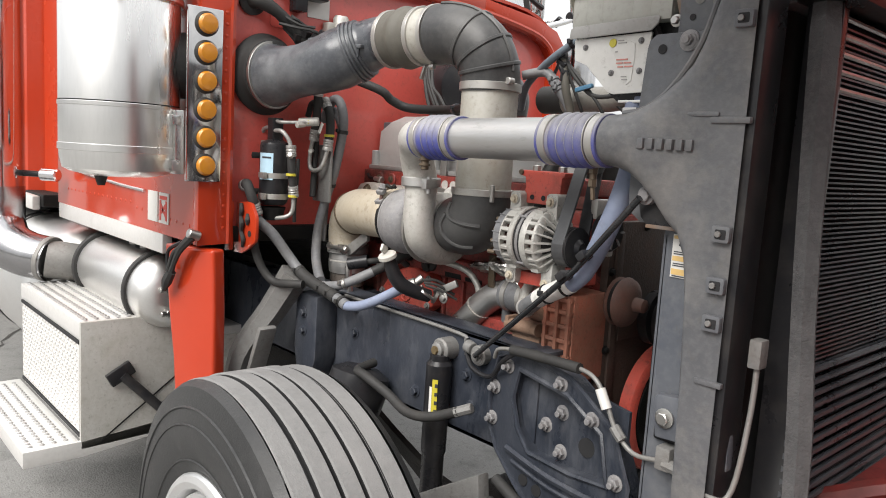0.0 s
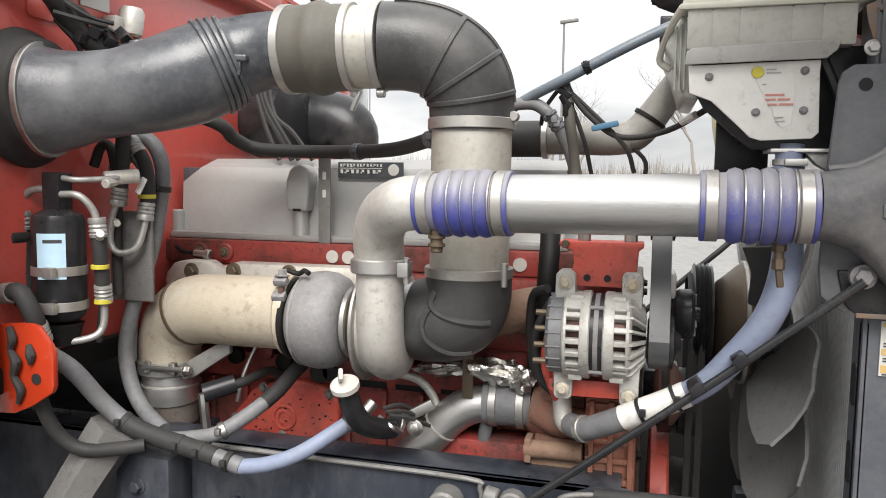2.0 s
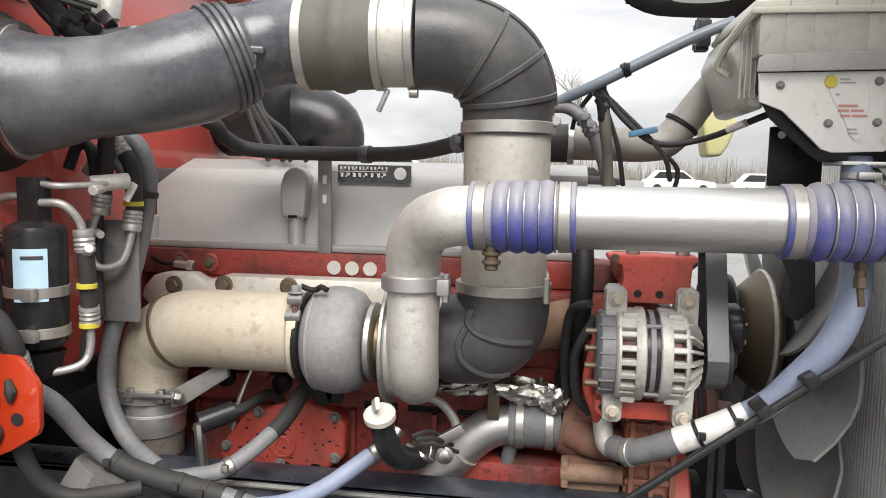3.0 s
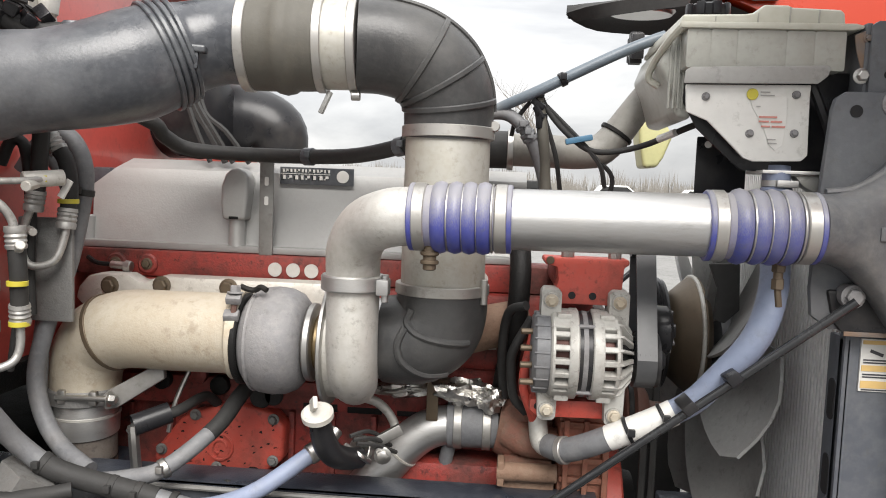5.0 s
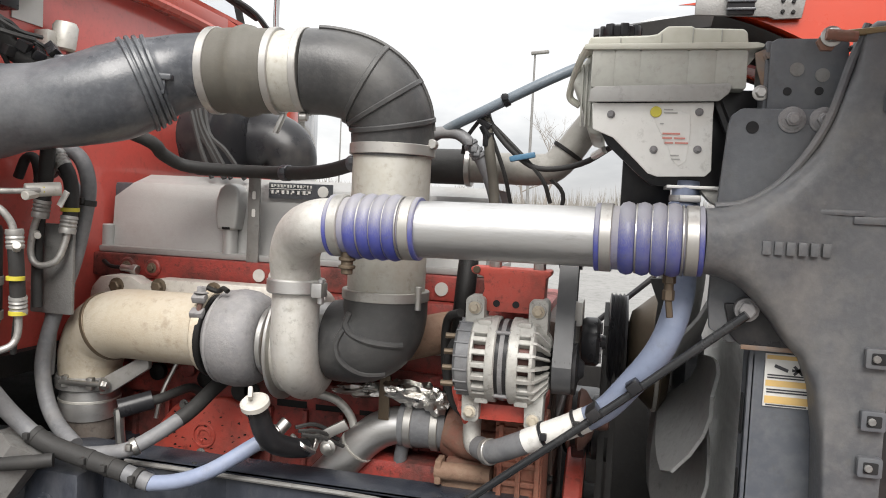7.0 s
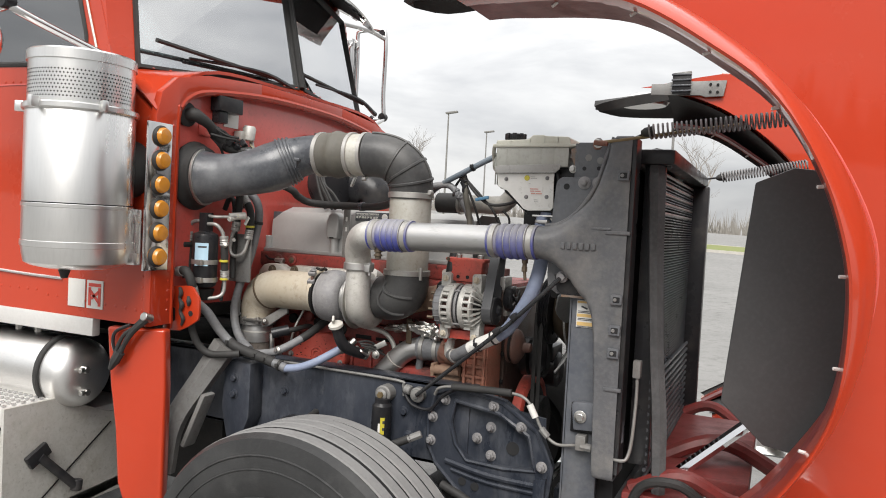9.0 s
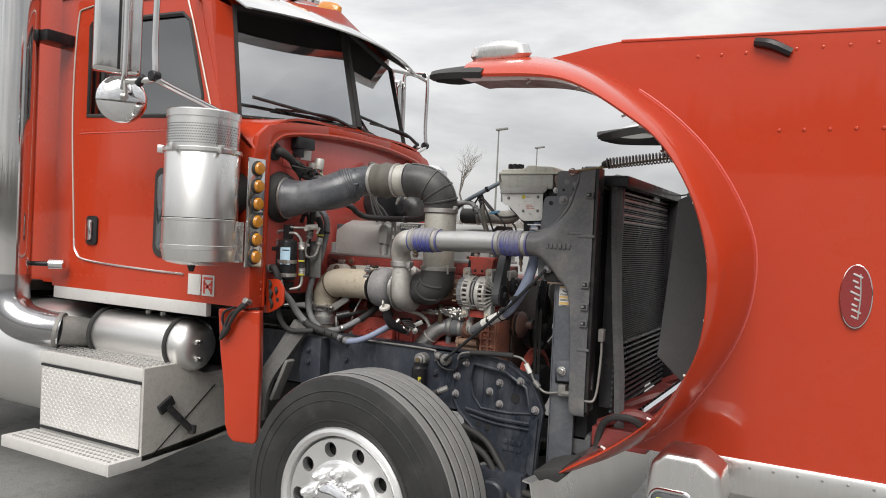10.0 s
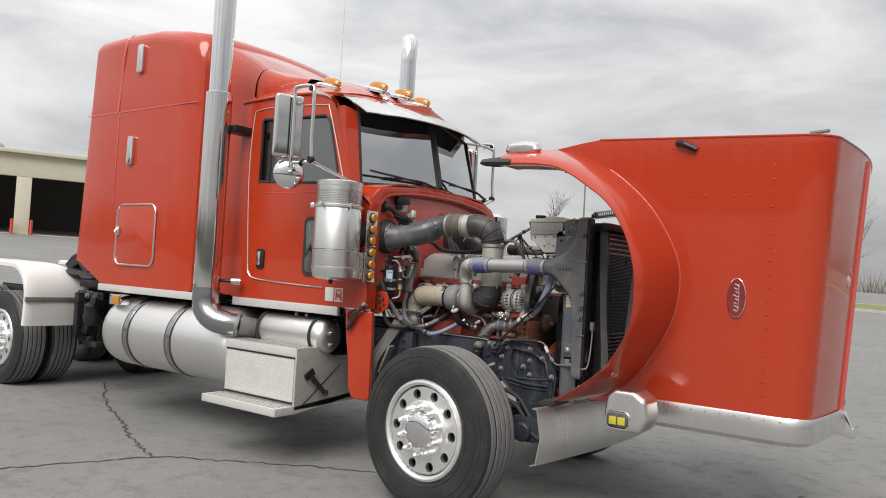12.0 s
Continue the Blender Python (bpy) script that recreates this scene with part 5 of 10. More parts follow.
# headlamp pods
for side in (-1, 1):
    pod = prism([(1.292, 0.73), (1.305, 0.845), (1.345, 0.885), (1.45, 0.882), (1.515, 0.84), (1.53, 0.745), (1.49, 0.675), (1.38, 0.662), (1.315, 0.68)], "y", side * 1.06, side * 1.25, 0.062, 6)
    p_ = part("headlamp", pod, "satin", hood, "silver headlamp pod, nose down")
    part("turn_signal", prism(rounded(1.318, 1.432, 0.69, 0.757, 0.025), "y", side * 1.245, side * 1.262, 0.006), "plastic", p_, "amber turn signal with yellow bulbs")
    pieces("bulb", [box(x, x + 0.040, min(side * 1.262, side * 1.270), max(side * 1.262, side * 1.270), 0.703, 0.744, 0.003) for x in (1.333, 1.38)], "yellow", p_)
    part("lamp_trim", tube([(x, side * 1.252, z) for x, z in rounded(1.312, 1.438, 0.682, 0.765, 0.03)], 0.006, 6, 1, smooth=False, closed=True), "chrome", p_)
    part("pod_arm", tube([(1.35, side * 1.1, 0.78), (1.32, side * 0.9, 0.74), (1.42, side * 0.75, 0.72)], 0.03, 8), "alu_plate", p_)

LEAN[0] = False
# hood hinge frame, red, at the nose, with a bright strut
hinge = part("hood_hinge", join(tube([(0.98, -0.70, 0.80), (1.12, -0.70, 0.86), (1.26, -0.66, 0.80), (1.45, -0.6, 0.78)], 0.022, 8), box(0.96, 1.18, -0.74, -0.60, 0.72, 0.80, 0.01),
                                tube([(1.0, -0.45, 0.82), (1.2, -0.4, 0.90), (1.4, -0.4, 0.82)], 0.025, 8), box(1.02, 1.3, -0.6, 0.2, 0.78, 0.84, 0.01),
                                tube([(0.98, 0.30, 0.80), (1.12, 0.30, 0.86), (1.26, 0.26, 0.80), (1.45, 0.2, 0.78)], 0.022, 8)), "maroon_hinge", truck, "dark red hood hinge frame")
part("hinge_strut", tube([(1.05, -0.55, 0.78), (1.28, -0.50, 0.99)], 0.02, 8, smooth=False), "chrome", hinge)
part("hinge_hose", tube([(0.97, -0.72, 0.70), (1.02, -0.76, 0.83), (1.12, -0.78, 0.86), (1.2, -0.74, 0.80)], 0.014, 8), "rubber", hinge)


def coil(a, b, r, turns, wire, seg=10):
    a, b = Vector(a), Vector(b)
    d = (b - a)
    u = d.orthogonal().normalized()
    v = d.normalized().cross(u)
    n = int(turns * seg)
    return tube([a + d * (i / n) + (u * math.cos(2 * math.pi * i / seg) + v * math.sin(2 * math.pi * i / seg)) * r for i in range(n + 1)], wire, 5, 1, smooth=False)


for p0, p1, back in (((0.985, -0.796, 1.836), (1.36, -0.80, 1.872), (0.86, -0.74, 1.79)), ((1.10, 0.34, 1.80), (1.42, 0.36, 1.86), (0.96, 0.34, 1.78))):
    sp = part("hood_spring", coil(p0, p1, 0.020, 30, 0.0028), "turbine", hood, "long hood counterbalance spring")
    part("spring_cable", tube([back, p0], 0.004, 6, smooth=False), "black_steel", sp)
    d = Vector(p1) - Vector(p0)
    part("spring_end", lathe([(0, 0.006), (0.010, 0.013), (0.03, 0.016), (0.036, 0.012)], Vector(p0) - d.normalized() * 0.02, d, 12), "rubber", sp)
# small bracket box on the far fender's tail
tb = part("tail_plate", prism([(0.768, 2.226), (0.83, 2.225), (0.85, 2.232), (1.086, 2.233), (1.075, 2.164), (1.0, 2.162), (0.98, 2.170), (0.767, 2.177)], "y", 0.512, 0.524, 0.003), "wood_grey", hood, "grey steel plate inside the fender")
part("tail_vent", box(0.860, 0.938, 0.490, 0.53, 2.174, 2.267, 0.006), "black_steel", tb, "black louvred vent")
pieces("vent_slat", [box(0.857, 0.941, 0.484, 0.50, 2.184 + 0.024 * k, 2.191 + 0.024 * k, 0.002) for k in range(4)], "plastic", tb)
pieces("plate_rivet", [rod((x, 0.506, z), (x, 0.513, z), 0.006, 8) for x, z in ((1.02, 2.217), (1.05, 2.214), (1.02, 2.184), (1.05, 2.182))], "dark", tb)

# torn rubber tip at the low end of the arch
LEAN[0] = True
part("fender_tip", prism([(0.95, 0.768), (0.99, 0.785), (1.05, 0.80), (1.06, 0.775), (1.035, 0.748), (1.0, 0.755), (0.975, 0.742)], "y", -1.345, -1.15, 0.006), "rubber", hood, "black rubber tip of the fender")
LEAN[0] = False

# bumper
LEAN[0] = True
bump = [(-1.30 + 2.60 * k / 26) for k in range(27)]
rows_ = []
for z, o in ((0.72, -0.03), (0.715, 0.0), (0.56, 0.03), (0.41, 0.005), (0.40, -0.03)):
    rows_.append([(0.93 + o + 0.10 * (1 - (abs(y) / 1.3) ** 2), y, z) for y in bump])
part("bumper", thick(loft(rows_), 0.006), "satin", truck, "wide polished bumper")
pieces("bumper_bracket", [box(0.72, 1.0, -0.50, -0.42, 0.45, 0.72, 0.01), box(0.72, 1.0, 0.42, 0.50, 0.45, 0.72, 0.01)], "frame", truck)
LEAN[0] = False
# -- frame, axle, wheels, tanks, steps --
RAIL = 0.66
for side, o in ((-1, 0.0), (1, -0.40)):
    y0, y1 = sorted((side * RAIL + o, side * (RAIL - 0.09) + o))
    web = sorted((side * RAIL + o, side * (RAIL - 0.012) + o))
    fr = part("frame_rail", join(box(-6.9, 0.44, *web, 0.74, 1.012, 0.002), box(-6.9, 0.44, y0, y1, 1.0, 1.012, 0.002), box(-6.9, 0.44, y0, y1, 0.74, 0.752, 0.002)), "frame", truck, "dusty dark steel frame rail")
for x in (-6.2, -4.9, -3.2, -1.7, -0.55):
    part("crossmember", box(x - 0.06, x + 0.06, -RAIL + 0.09, RAIL - 0.49, 0.78, 0.98, 0.01), "frame", truck)
part("underbody", box(-6.6, -0.7, -0.60, 0.20, 0.86, 1.0, 0.02), "dark", truck, "dark driveline and lines under the cab")

# cast front bracket with its bolts
def out(x):
    """The front bracket stands out further from the rail towards the nose."""
    return -0.678 - 0.13 * (x - 0.36)


def flared(bm):
    for v in bm.verts:
        v.co.y += out(v.co.x)
    return bm


br_poly = [(0.300, 0.90), (0.325, 0.985), (0.40, 1.018), (0.57, 0.995), (0.695, 0.925), (0.745, 0.82), (0.730, 0.70), (0.715, 0.53), (0.60, 0.53), (0.50, 0.63), (0.41, 0.69), (0.335, 0.75), (0.300, 0.81)]
inset = [(0.385, 0.90), (0.40, 0.972), (0.56, 0.957), (0.665, 0.905), (0.692, 0.80), (0.585, 0.785), (0.45, 0.783), (0.405, 0.83)]
bracket = part("frame_bracket", flared(wall_with_hole(br_poly, inset, "y", 0.0, 0.045)), "frame", truck, "cast front frame bracket with a recessed bolted panel")
part("bracket_panel", flared(prism([(0.36, 0.76), (0.36, 0.99), (0.71, 0.96), (0.71, 0.76)], "y", 0.034, 0.043, 0)), "frame", bracket, "dark recessed panel")
part("bracket_rim", flared(tube([(x, 0.0, z) for x, z in inset], 0.007, 6, 1, smooth=False, closed=True)), "frame", bracket, "raised cast rim")
part("bracket_rib", flared(tube([(0.372, -0.002, 0.768), (0.53, -0.003, 0.752), (0.722, -0.002, 0.757)], 0.009, 6, 3)), "frame", bracket)
part("bracket_rib", flared(tube([(0.395, -0.002, 0.742), (0.53, -0.003, 0.728), (0.718, -0.002, 0.733)], 0.006, 6, 3)), "frame", bracket)
part("bracket_edge", flared(tube([(x, 0.0, z) for x, z in br_poly], 0.008, 6, 1, smooth=False, closed=True)), "frame", bracket)
part("bracket_flange", flared(prism([(0.695, 0.78), (0.735, 0.79), (0.722, 0.54), (0.69, 0.56)], "y", -0.022, 0.0, 0.005)), "frame", bracket)
pieces("cast_mark", [flared(box(0.565 + 0.032 * i, 0.590 + 0.032 * i, -0.004, 0.002, 0.655 - 0.03 * j, 0.673 - 0.03 * j, 0.002)) for i in range(3) for j in range(2)], "frame", bracket, "raised casting mark")
for x, z, inner in ((0.473, 0.853, 1), (0.522, 0.898, 1), (0.526, 0.806, 1), (0.316, 0.904, 0), (0.312, 0.824, 0), (0.362, 0.969, 0), (0.541, 0.978, 0), (0.640, 0.928, 0), (0.715, 0.819, 0)):
    y = out(x) + (0.034 if inner else -0.002)
    part("bolt", join(bolt((x, y, z), (0, -1, 0), 0.0125, 0.012), rod((x, y - 0.012, z), (x, y - 0.024, z), 0.007, 8)), "turbine", bracket, "dull grey hexagon bolt")
part("bracket_hole", lathe([(0, 0.022), (0.003, 0.022)], (0.603, out(0.603) + 0.034, 0.845), (0, -1, 0), 20), "near_black", bracket)
pieces("bracket_slot", [lathe([(0, 0.014), (0.003, 0.014)], (x, out(x) - 0.0005, z), (0, -1, 0), 16) for x, z in ((0.440, 0.712), (0.487, 0.705))], "near_black", bracket)
part("steering_box", join(box(0.48, 0.70, -0.80, -0.72, 0.40, 0.56, 0.03), rod((0.58, -0.85, 0.47), (0.58, -0.70, 0.47), 0.06)), "frame", truck)

# shock absorber and its bolt
SX, SY = 0.135, -0.700
shock = part("shock_absorber", lathe([(0, 0.030), (0.25, 0.030), (0.26, 0.034), (0.50, 0.034), (0.51, 0.026), (0.525, 0.026), (0.53, 0.018)], (SX - 0.008, SY, 0.42), (0.015, 0, 1), 24), "black_steel", truck, "black shock absorber with a yellow label")
wrap = [(SX + 0.0352 * math.cos(radians(a)), SY + 0.0352 * math.sin(radians(a))) for a in range(-105, -30, 12)]
part("shock_label", loft([[(x, y, 0.785) for x, y in wrap[3:6]], [(x, y, 0.885) for x, y in wrap[3:6]]]), "yellow", shock, "yellow and black label")
pieces("label_bar", [loft([[(SX + (x - SX) * 1.03, SY + (y - SY) * 1.03, z) for x, y in wrap[4:6]], [(SX + (x - SX) * 1.03, SY + (y - SY) * 1.03, z + 0.010) for x, y in wrap[4:6]]]) for z in (0.795, 0.818, 0.841, 0.864)], "ink", shock)
part("label_stripe", loft([[(SX + (x - SX) * 1.02, SY + (y - SY) * 1.02, 0.79) for x, y in wrap[2:4]], [(SX + (x - SX) * 1.02, SY + (y - SY) * 1.02, 0.865) for x, y in wrap[2:4]]]), "white", shock)
part("shock_eye", join(rod((SX, SY + 0.045, 0.958), (SX, SY - 0.005, 0.958), 0.030), lathe([(0, 0.020), (0.010, 0.020), (0.014, 0.014)], (SX, SY - 0.004, 0.958), (0, -1, 0), 20)), "wood_grey", shock, "grey upper mounting bolt")
part("eye_bush", lathe([(0, 0.0125), (0.006, 0.011)], (SX, SY - 0.018, 0.958), (0, -1, 0), 6), "brass", shock, "brass coloured nut")
part("rod_end", join(rod((0.255, -0.685, 0.968), (0.255, -0.655, 0.968), 0.026), bolt((0.255, -0.685, 0.968), (0, -1, 0), 0.013), rod((0.230, -0.675, 0.978), (0.205, -0.672, 0.982), 0.017)), "wood_grey", truck)
pieces("spring_leaf", [tube([(-0.55 - 0.0 + 0.05 * i, -0.56, 0.72 - 0.012 * i - 0.0), (0.13, -0.56, 0.50 - 0.022 * i), (0.80 - 0.05 * i, -0.56, 0.66 - 0.012 * i)], 0.016, 4, 6) for i in range(3)], "dark", truck, "dark front leaf spring")
part("spring_hanger", prism([(-0.52, 1.0), (-0.40, 1.0), (-0.40, 0.80), (-0.44, 0.70), (-0.50, 0.70), (-0.53, 0.82)], "y", -0.74, -0.66, 0.012), "frame", truck, "spring hanger bolted to the frame")
part("axle_beam", join(box(0.06, 0.20, -1.0, 0.6, 0.40, 0.50, 0.02)), "dark", truck)
part("brake_chamber", lathe([(0, 0.06), (0.03, 0.085), (0.08, 0.09), (0.13, 0.085), (0.15, 0.05)], (-0.15, -0.78, 0.70), (0, 0.3, 1), 20), "black_steel", truck)


def wheel(cx, y_face, r_tyre, width, label, dual=False, outward=-1, turn=0.0):
    """A truck wheel: tyre with grooved tread, polished disc with hand holes, nuts and hub cover."""
    o = outward
    w = part("wheel", lathe([(-0.02, 0.30), (0.0, 0.303), (0.008, 0.298), (0.012, 0.285), (0.004, 0.270), (-0.05, 0.262), (-0.10, 0.255)], (0, 0, 0), (0, 1, 0), 56, caps=False), "alloy", truck, label)
    obs = [w]
    tw = width
    sh = r_tyre
    prof = [(-tw * 0.18, 0.296), (-tw * 0.02, 0.300), (tw * 0.03, 0.325), (tw * 0.055, 0.365), (tw * 0.06, 0.40), (tw * 0.035, sh - 0.055), (0.0, sh - 0.018), (-0.02, sh - 0.006)]
    side_b = lathe(prof, (0, 0, 0), (0, 1, 0), 72, caps=False)
    obs.append(part("tyre", side_b, "tyre", w, "black tyre with scuffed shoulder"))
    inner = [(-tw + 0.02, sh - 0.006), (-tw, sh - 0.018), (-tw - 0.02, 0.42), (-tw * 0.98, 0.33), (-tw * 0.9, 0.29)]
    obs.append(part("tyre_inside", lathe(inner, (0, 0, 0), (0, 1, 0), 72, caps=False), "tyre", w))
    for r_, y_ in ((sh - 0.060, tw * 0.041), (sh - 0.095, tw * 0.058), (0.330, tw * 0.036)):
        obs.append(part("sidewall_ring", lathe([(y_ - 0.003, r_ - 0.004), (y_ + 0.0025, r_ - 0.001), (y_ + 0.0025, r_ + 0.001), (y_ - 0.003, r_ + 0.004)], (0, 0, 0), (0, 1, 0), 72, caps=False), "tyre", w))
    # tread: ribs between circumferential grooves, coloured near black for the shade in them
    ribs, half = 5, 0.004
    y_in, y_out = -tw + 0.024, -0.024
    pitch = (y_out - y_in) / ribs
    for k in range(ribs):
        a, b = y_out - pitch * k - (half if k else 0), y_out - pitch * (k + 1) + (half if k < ribs - 1 else 0)
        top = sh - (0.004 if k in (0, ribs - 1) else 0.0)
        obs.append(part("tread_rib", lathe([(a, top - 0.004), (a - 0.003, top), (b + 0.003, top), (b, top - 0.004)], (0, 0, 0), (0, 1, 0), 96, caps=False), "tread", w, "grey worn tread rib"))
        if k < ribs - 1:
            obs.append(part("tread_groove", lathe([(b + 0.0005, top - 0.004), (b, sh - 0.017), (b - 2 * half, sh - 0.017), (b - 2 * half - 0.0005, sh - 0.004)], (0, 0, 0), (0, 1, 0), 96, caps=False), "near_black", w))
    # disc: rim ramp, flat ring with ten open hand holes, raised nut ring
    disc = [(-0.06, 0.264), (-0.030, 0.2615), (-0.013, 0.2595), (-0.006, 0.257), (-0.006, 0.2535)]
    obs.append(part("disc_rim", lathe(disc, (0, 0, 0), (0, 1, 0), 80, caps=False), "alloy", w))
    disc = [(-0.006, 0.1825), (-0.006, 0.178), (0.000, 0.174), (0.009, 0.168), (0.011, 0.161), (0.011, 0.115), (0.0, 0.10)]
    obs.append(part("nut_ring", lathe(disc, (0, 0, 0), (0, 1, 0), 80, caps=False), "alloy", w))
    bm = bmesh.new()
    for k in range(10):
        a0 = 2 * math.pi * (k + 0.5) / 10
        hub_r, hr = 0.2180, 0.0290
        edge, n_side = [], 8
        for i in range(n_side):
            edge.append((0.254, -math.pi / 10 + math.pi / 5 * i / n_side))
        for i in range(4):
            edge.append((0.254 - 0.072 * i / 4, math.pi / 10))
        for i in range(n_side):
            edge.append((0.182, math.pi / 10 - math.pi / 5 * i / n_side))
        for i in range(4):
            edge.append((0.182 + 0.072 * i / 4, -math.pi / 10))
        outer, inner_, deep = [], [], []
        for r, da in edge:
            x, z = r * math.cos(da), r * math.sin(da)
            t_ = math.atan2(z, x - hub_r)
            hx, hz = hub_r + hr * math.cos(t_), hr * math.sin(t_)
            for lst, px_, pz, yy in ((outer, x, z, -0.006), (inner_, hx, hz, -0.006), (deep, hx, hz, -0.034)):
                lst.append(bm.verts.new((px_ * math.cos(a0) - pz * math.sin(a0), yy, px_ * math.sin(a0) + pz * math.cos(a0))))
        m_ = len(edge)
        for i in range(m_):
            n_ = (i + 1) % m_
            bm.faces.new((outer[i], outer[n_], inner_[n_], inner_[i]))
            bm.faces.new((inner_[i], inner_[n_], deep[n_], deep[i]))
    bmesh.ops.remove_doubles(bm, verts=bm.verts[:], dist=0.0004)
    bmesh.ops.recalc_face_normals(bm, faces=bm.faces[:])
    obs.append(part("disc", bm, "alloy", w, "flat bright disc with ten open hand holes"))
    # drum coloured near black so the hand holes look shaded
    obs.append(part("brake_drum", lathe([(-0.20, 0.235), (-0.07, 0.235), (-0.055, 0.22), (-0.05, 0.10)], (0, 0, 0), (0, 1, 0), 40, caps=False), "near_black", w, "black brake drum"))
    for k in range(10):
        a = 2 * math.pi * k / 10
        p = Vector((0.142 * math.cos(a), 0, 0.142 * math.sin(a)))
        obs.append(part("lug_nut", lathe([(0, 0.024), (0.006, 0.024), (0.008, 0.019), (0.04, 0.019), (0.052, 0.014), (0.06, 0.004)], p + Vector((0, 0.009, 0)), (0, 1, 0), 14), "alloy", w, "bright lug nut cover"))
    obs.append(part("hub_cover", lathe([(0.0, 0.110), (0.022, 0.109), (0.028, 0.104), (0.046, 0.100), (0.056, 0.085), (0.062, 0.055), (0.064, 0.0)], (0, 0, 0), (0, 1, 0), 40), "chrome", w, "polished chrome hub cover"))
    obs += pieces("hub_notch", [lathe([(0, 0.010), (0.02, 0.008), (0.026, 0.0)], (0.106 * math.cos(a), 0.012, 0.106 * math.sin(a)), (0, 1, 0), 10) for a in [2 * math.pi * (k + 0.3) / 8 for k in range(8)]], "satin", w)
    m = pose(cx, y_face, r_tyre - 0.012, 0, 0, turn) @ Matrix.Rotation(radians(17), 4, "Y")
    if o < 0:
        m = pose(cx, y_face, r_tyre - 0.012, 0, 0, 180 + turn) @ Matrix.Rotation(radians(17), 4, "Y")
    for ob in obs:
        ob.data.transform(m)
    return w


wheel(0.20, -1.36, 0.50, 0.27, "polished aluminium steer wheel with a black tyre", turn=-4)
wheel(0.175, 0.90, 0.50, 0.27, "polished aluminium steer wheel with a black tyre", outward=1, turn=-4)
for x in (-5.55, -6.85):
    for s in (-1, 1):
        wheel(x, -1.25 if s < 0 else 0.87, 0.50, 0.27, "polished drive wheel with a black tyre", outward=s)
        wheel(x, -0.93 if s < 0 else 0.55, 0.50, 0.27, "inner drive wheel with a black tyre", outward=s)

# white half fender over the drive wheels
for s in (-1, 1):
    ys = (-1.31, -0.64) if s < 0 else (0.26, 0.93)
    curve = [(-4.915, 0.66), (-4.900, 0.80), (-4.898, 0.93)]
    for k in range(1, 13):
        a = radians(90 * k / 12)
        curve.append((-5.258 + 0.36 * math.cos(a), 0.94 + 0.36 * math.sin(a)))
    curve += [(-5.7, 1.308), (-6.4, 1.31), (-7.4, 1.31)]
    n_c, rows_ = len(curve), []
    for i, (x, z) in enumerate(curve):
        far_y = ys[1] - 0.34 * (1 - math.sqrt(max(0.0, 1 - min(1.0, max(0.0, (z - 0.97) / 0.345)) ** 2))) if s < 0 else ys[1]
        crown = [(ys[0], 0.05), (ys[0], 0.012), (ys[0] + 0.018, 0.0)] + [(ys[0] + (far_y - ys[0]) * k / 8, -0.012 * math.sin(math.pi * k / 8)) for k in range(1, 8)] + [(far_y - 0.018, 0.0), (far_y, 0.012), (far_y, 0.05)]
        p0, p1 = curve[max(i - 1, 0)], curve[min(i + 1, n_c - 1)]
        dx, dz = p1[0] - p0[0], p1[1] - p0[1]
        ln_ = math.hypot(dx, dz)
        rows_.append([(x - dz / ln_ * d, y, z + dx / ln_ * d) for y, d in crown])
    fnd = part("drive_fender", thick(loft(rows_), 0.006), "white_fender", truck, "white rounded half fender over the drive wheels")
    part("fender_strip", box(-4.912, -4.876, ys[0] - 0.01, ys[1], 0.905, 0.955, 0.008), "wood_grey", fnd, "dull strip across the fender")
# fifth wheel deck and dark fittings behind the sleeper
part("fifth_wheel", join(box(-6.3, -5.2, -0.5, 0.5, 1.05, 1.16, 0.03), box(-5.0, -4.5, -0.6, 0.6, 1.03, 1.20, 0.04)), "dark", truck, "black fifth wheel and air lines")
part("rear_frame_rail", join(box(-7.2, -2.3, -0.52, -0.44, 0.72, 0.99, 0.01), box(-7.2, -2.3, 0.12, 0.20, 0.72, 0.99, 0.01)), "dark", truck, "black frame rails under the deck")
part("deck_plate", prism([(-5.05, 1.235), (-4.98, 1.262), (-4.52, 1.225), (-4.33, 1.205), (-4.33, 1.185), (-5.05, 1.20)], "y", -0.86, -0.30, 0.006), "black_steel", truck, "black deck plate behind the sleeper")
part("fender_bracket", join(box(-4.80, -4.30, -0.84, -0.76, 0.96, 1.04, 0.012), box(-4.74, -4.66, -0.90, -0.70, 0.56, 1.02, 0.012), obox((-4.52, -0.80, 0.80), (0.10, 0.12, 0.42), (0, 22, 0), 0.012)), "black_steel", truck, "greasy black fender bracket")
part("air_canister", lathe([(0, 0.06), (0.02, 0.10), (0.10, 0.105), (0.13, 0.09), (0.22, 0.085), (0.24, 0.05)], (-4.55, -0.78, 0.70), (0.2, -0.2, 1), 24), "black_steel", truck, "black brake canister")
part("canister_foot", box(-4.62, -4.36, -0.84, -0.70, 0.47, 0.53, 0.012), "black_steel", truck)
part("deck_clutter", join(obox((-5.03, -0.72, 1.33), (0.22, 0.16, 0.09), (6, -28, 12), 0.02), obox((-4.80, -0.78, 1.28), (0.30, 0.05, 0.05), (0, 22, -10), 0.01), tube([(-5.12, -0.80, 1.29), (-4.98, -0.78, 1.40), (-4.82, -0.74, 1.37), (-4.66, -0.76, 1.27), (-4.50, -0.78, 1.22)], 0.024, 8, 4)), "rubber", truck, "black air hose bundle on the deck")
pieces("frame_bolt", [bolt((x, -0.845, 0.995), (0, -1, 0), 0.022, 0.02) for x in (-4.72, -4.58, -4.42)], "wood_grey", truck)
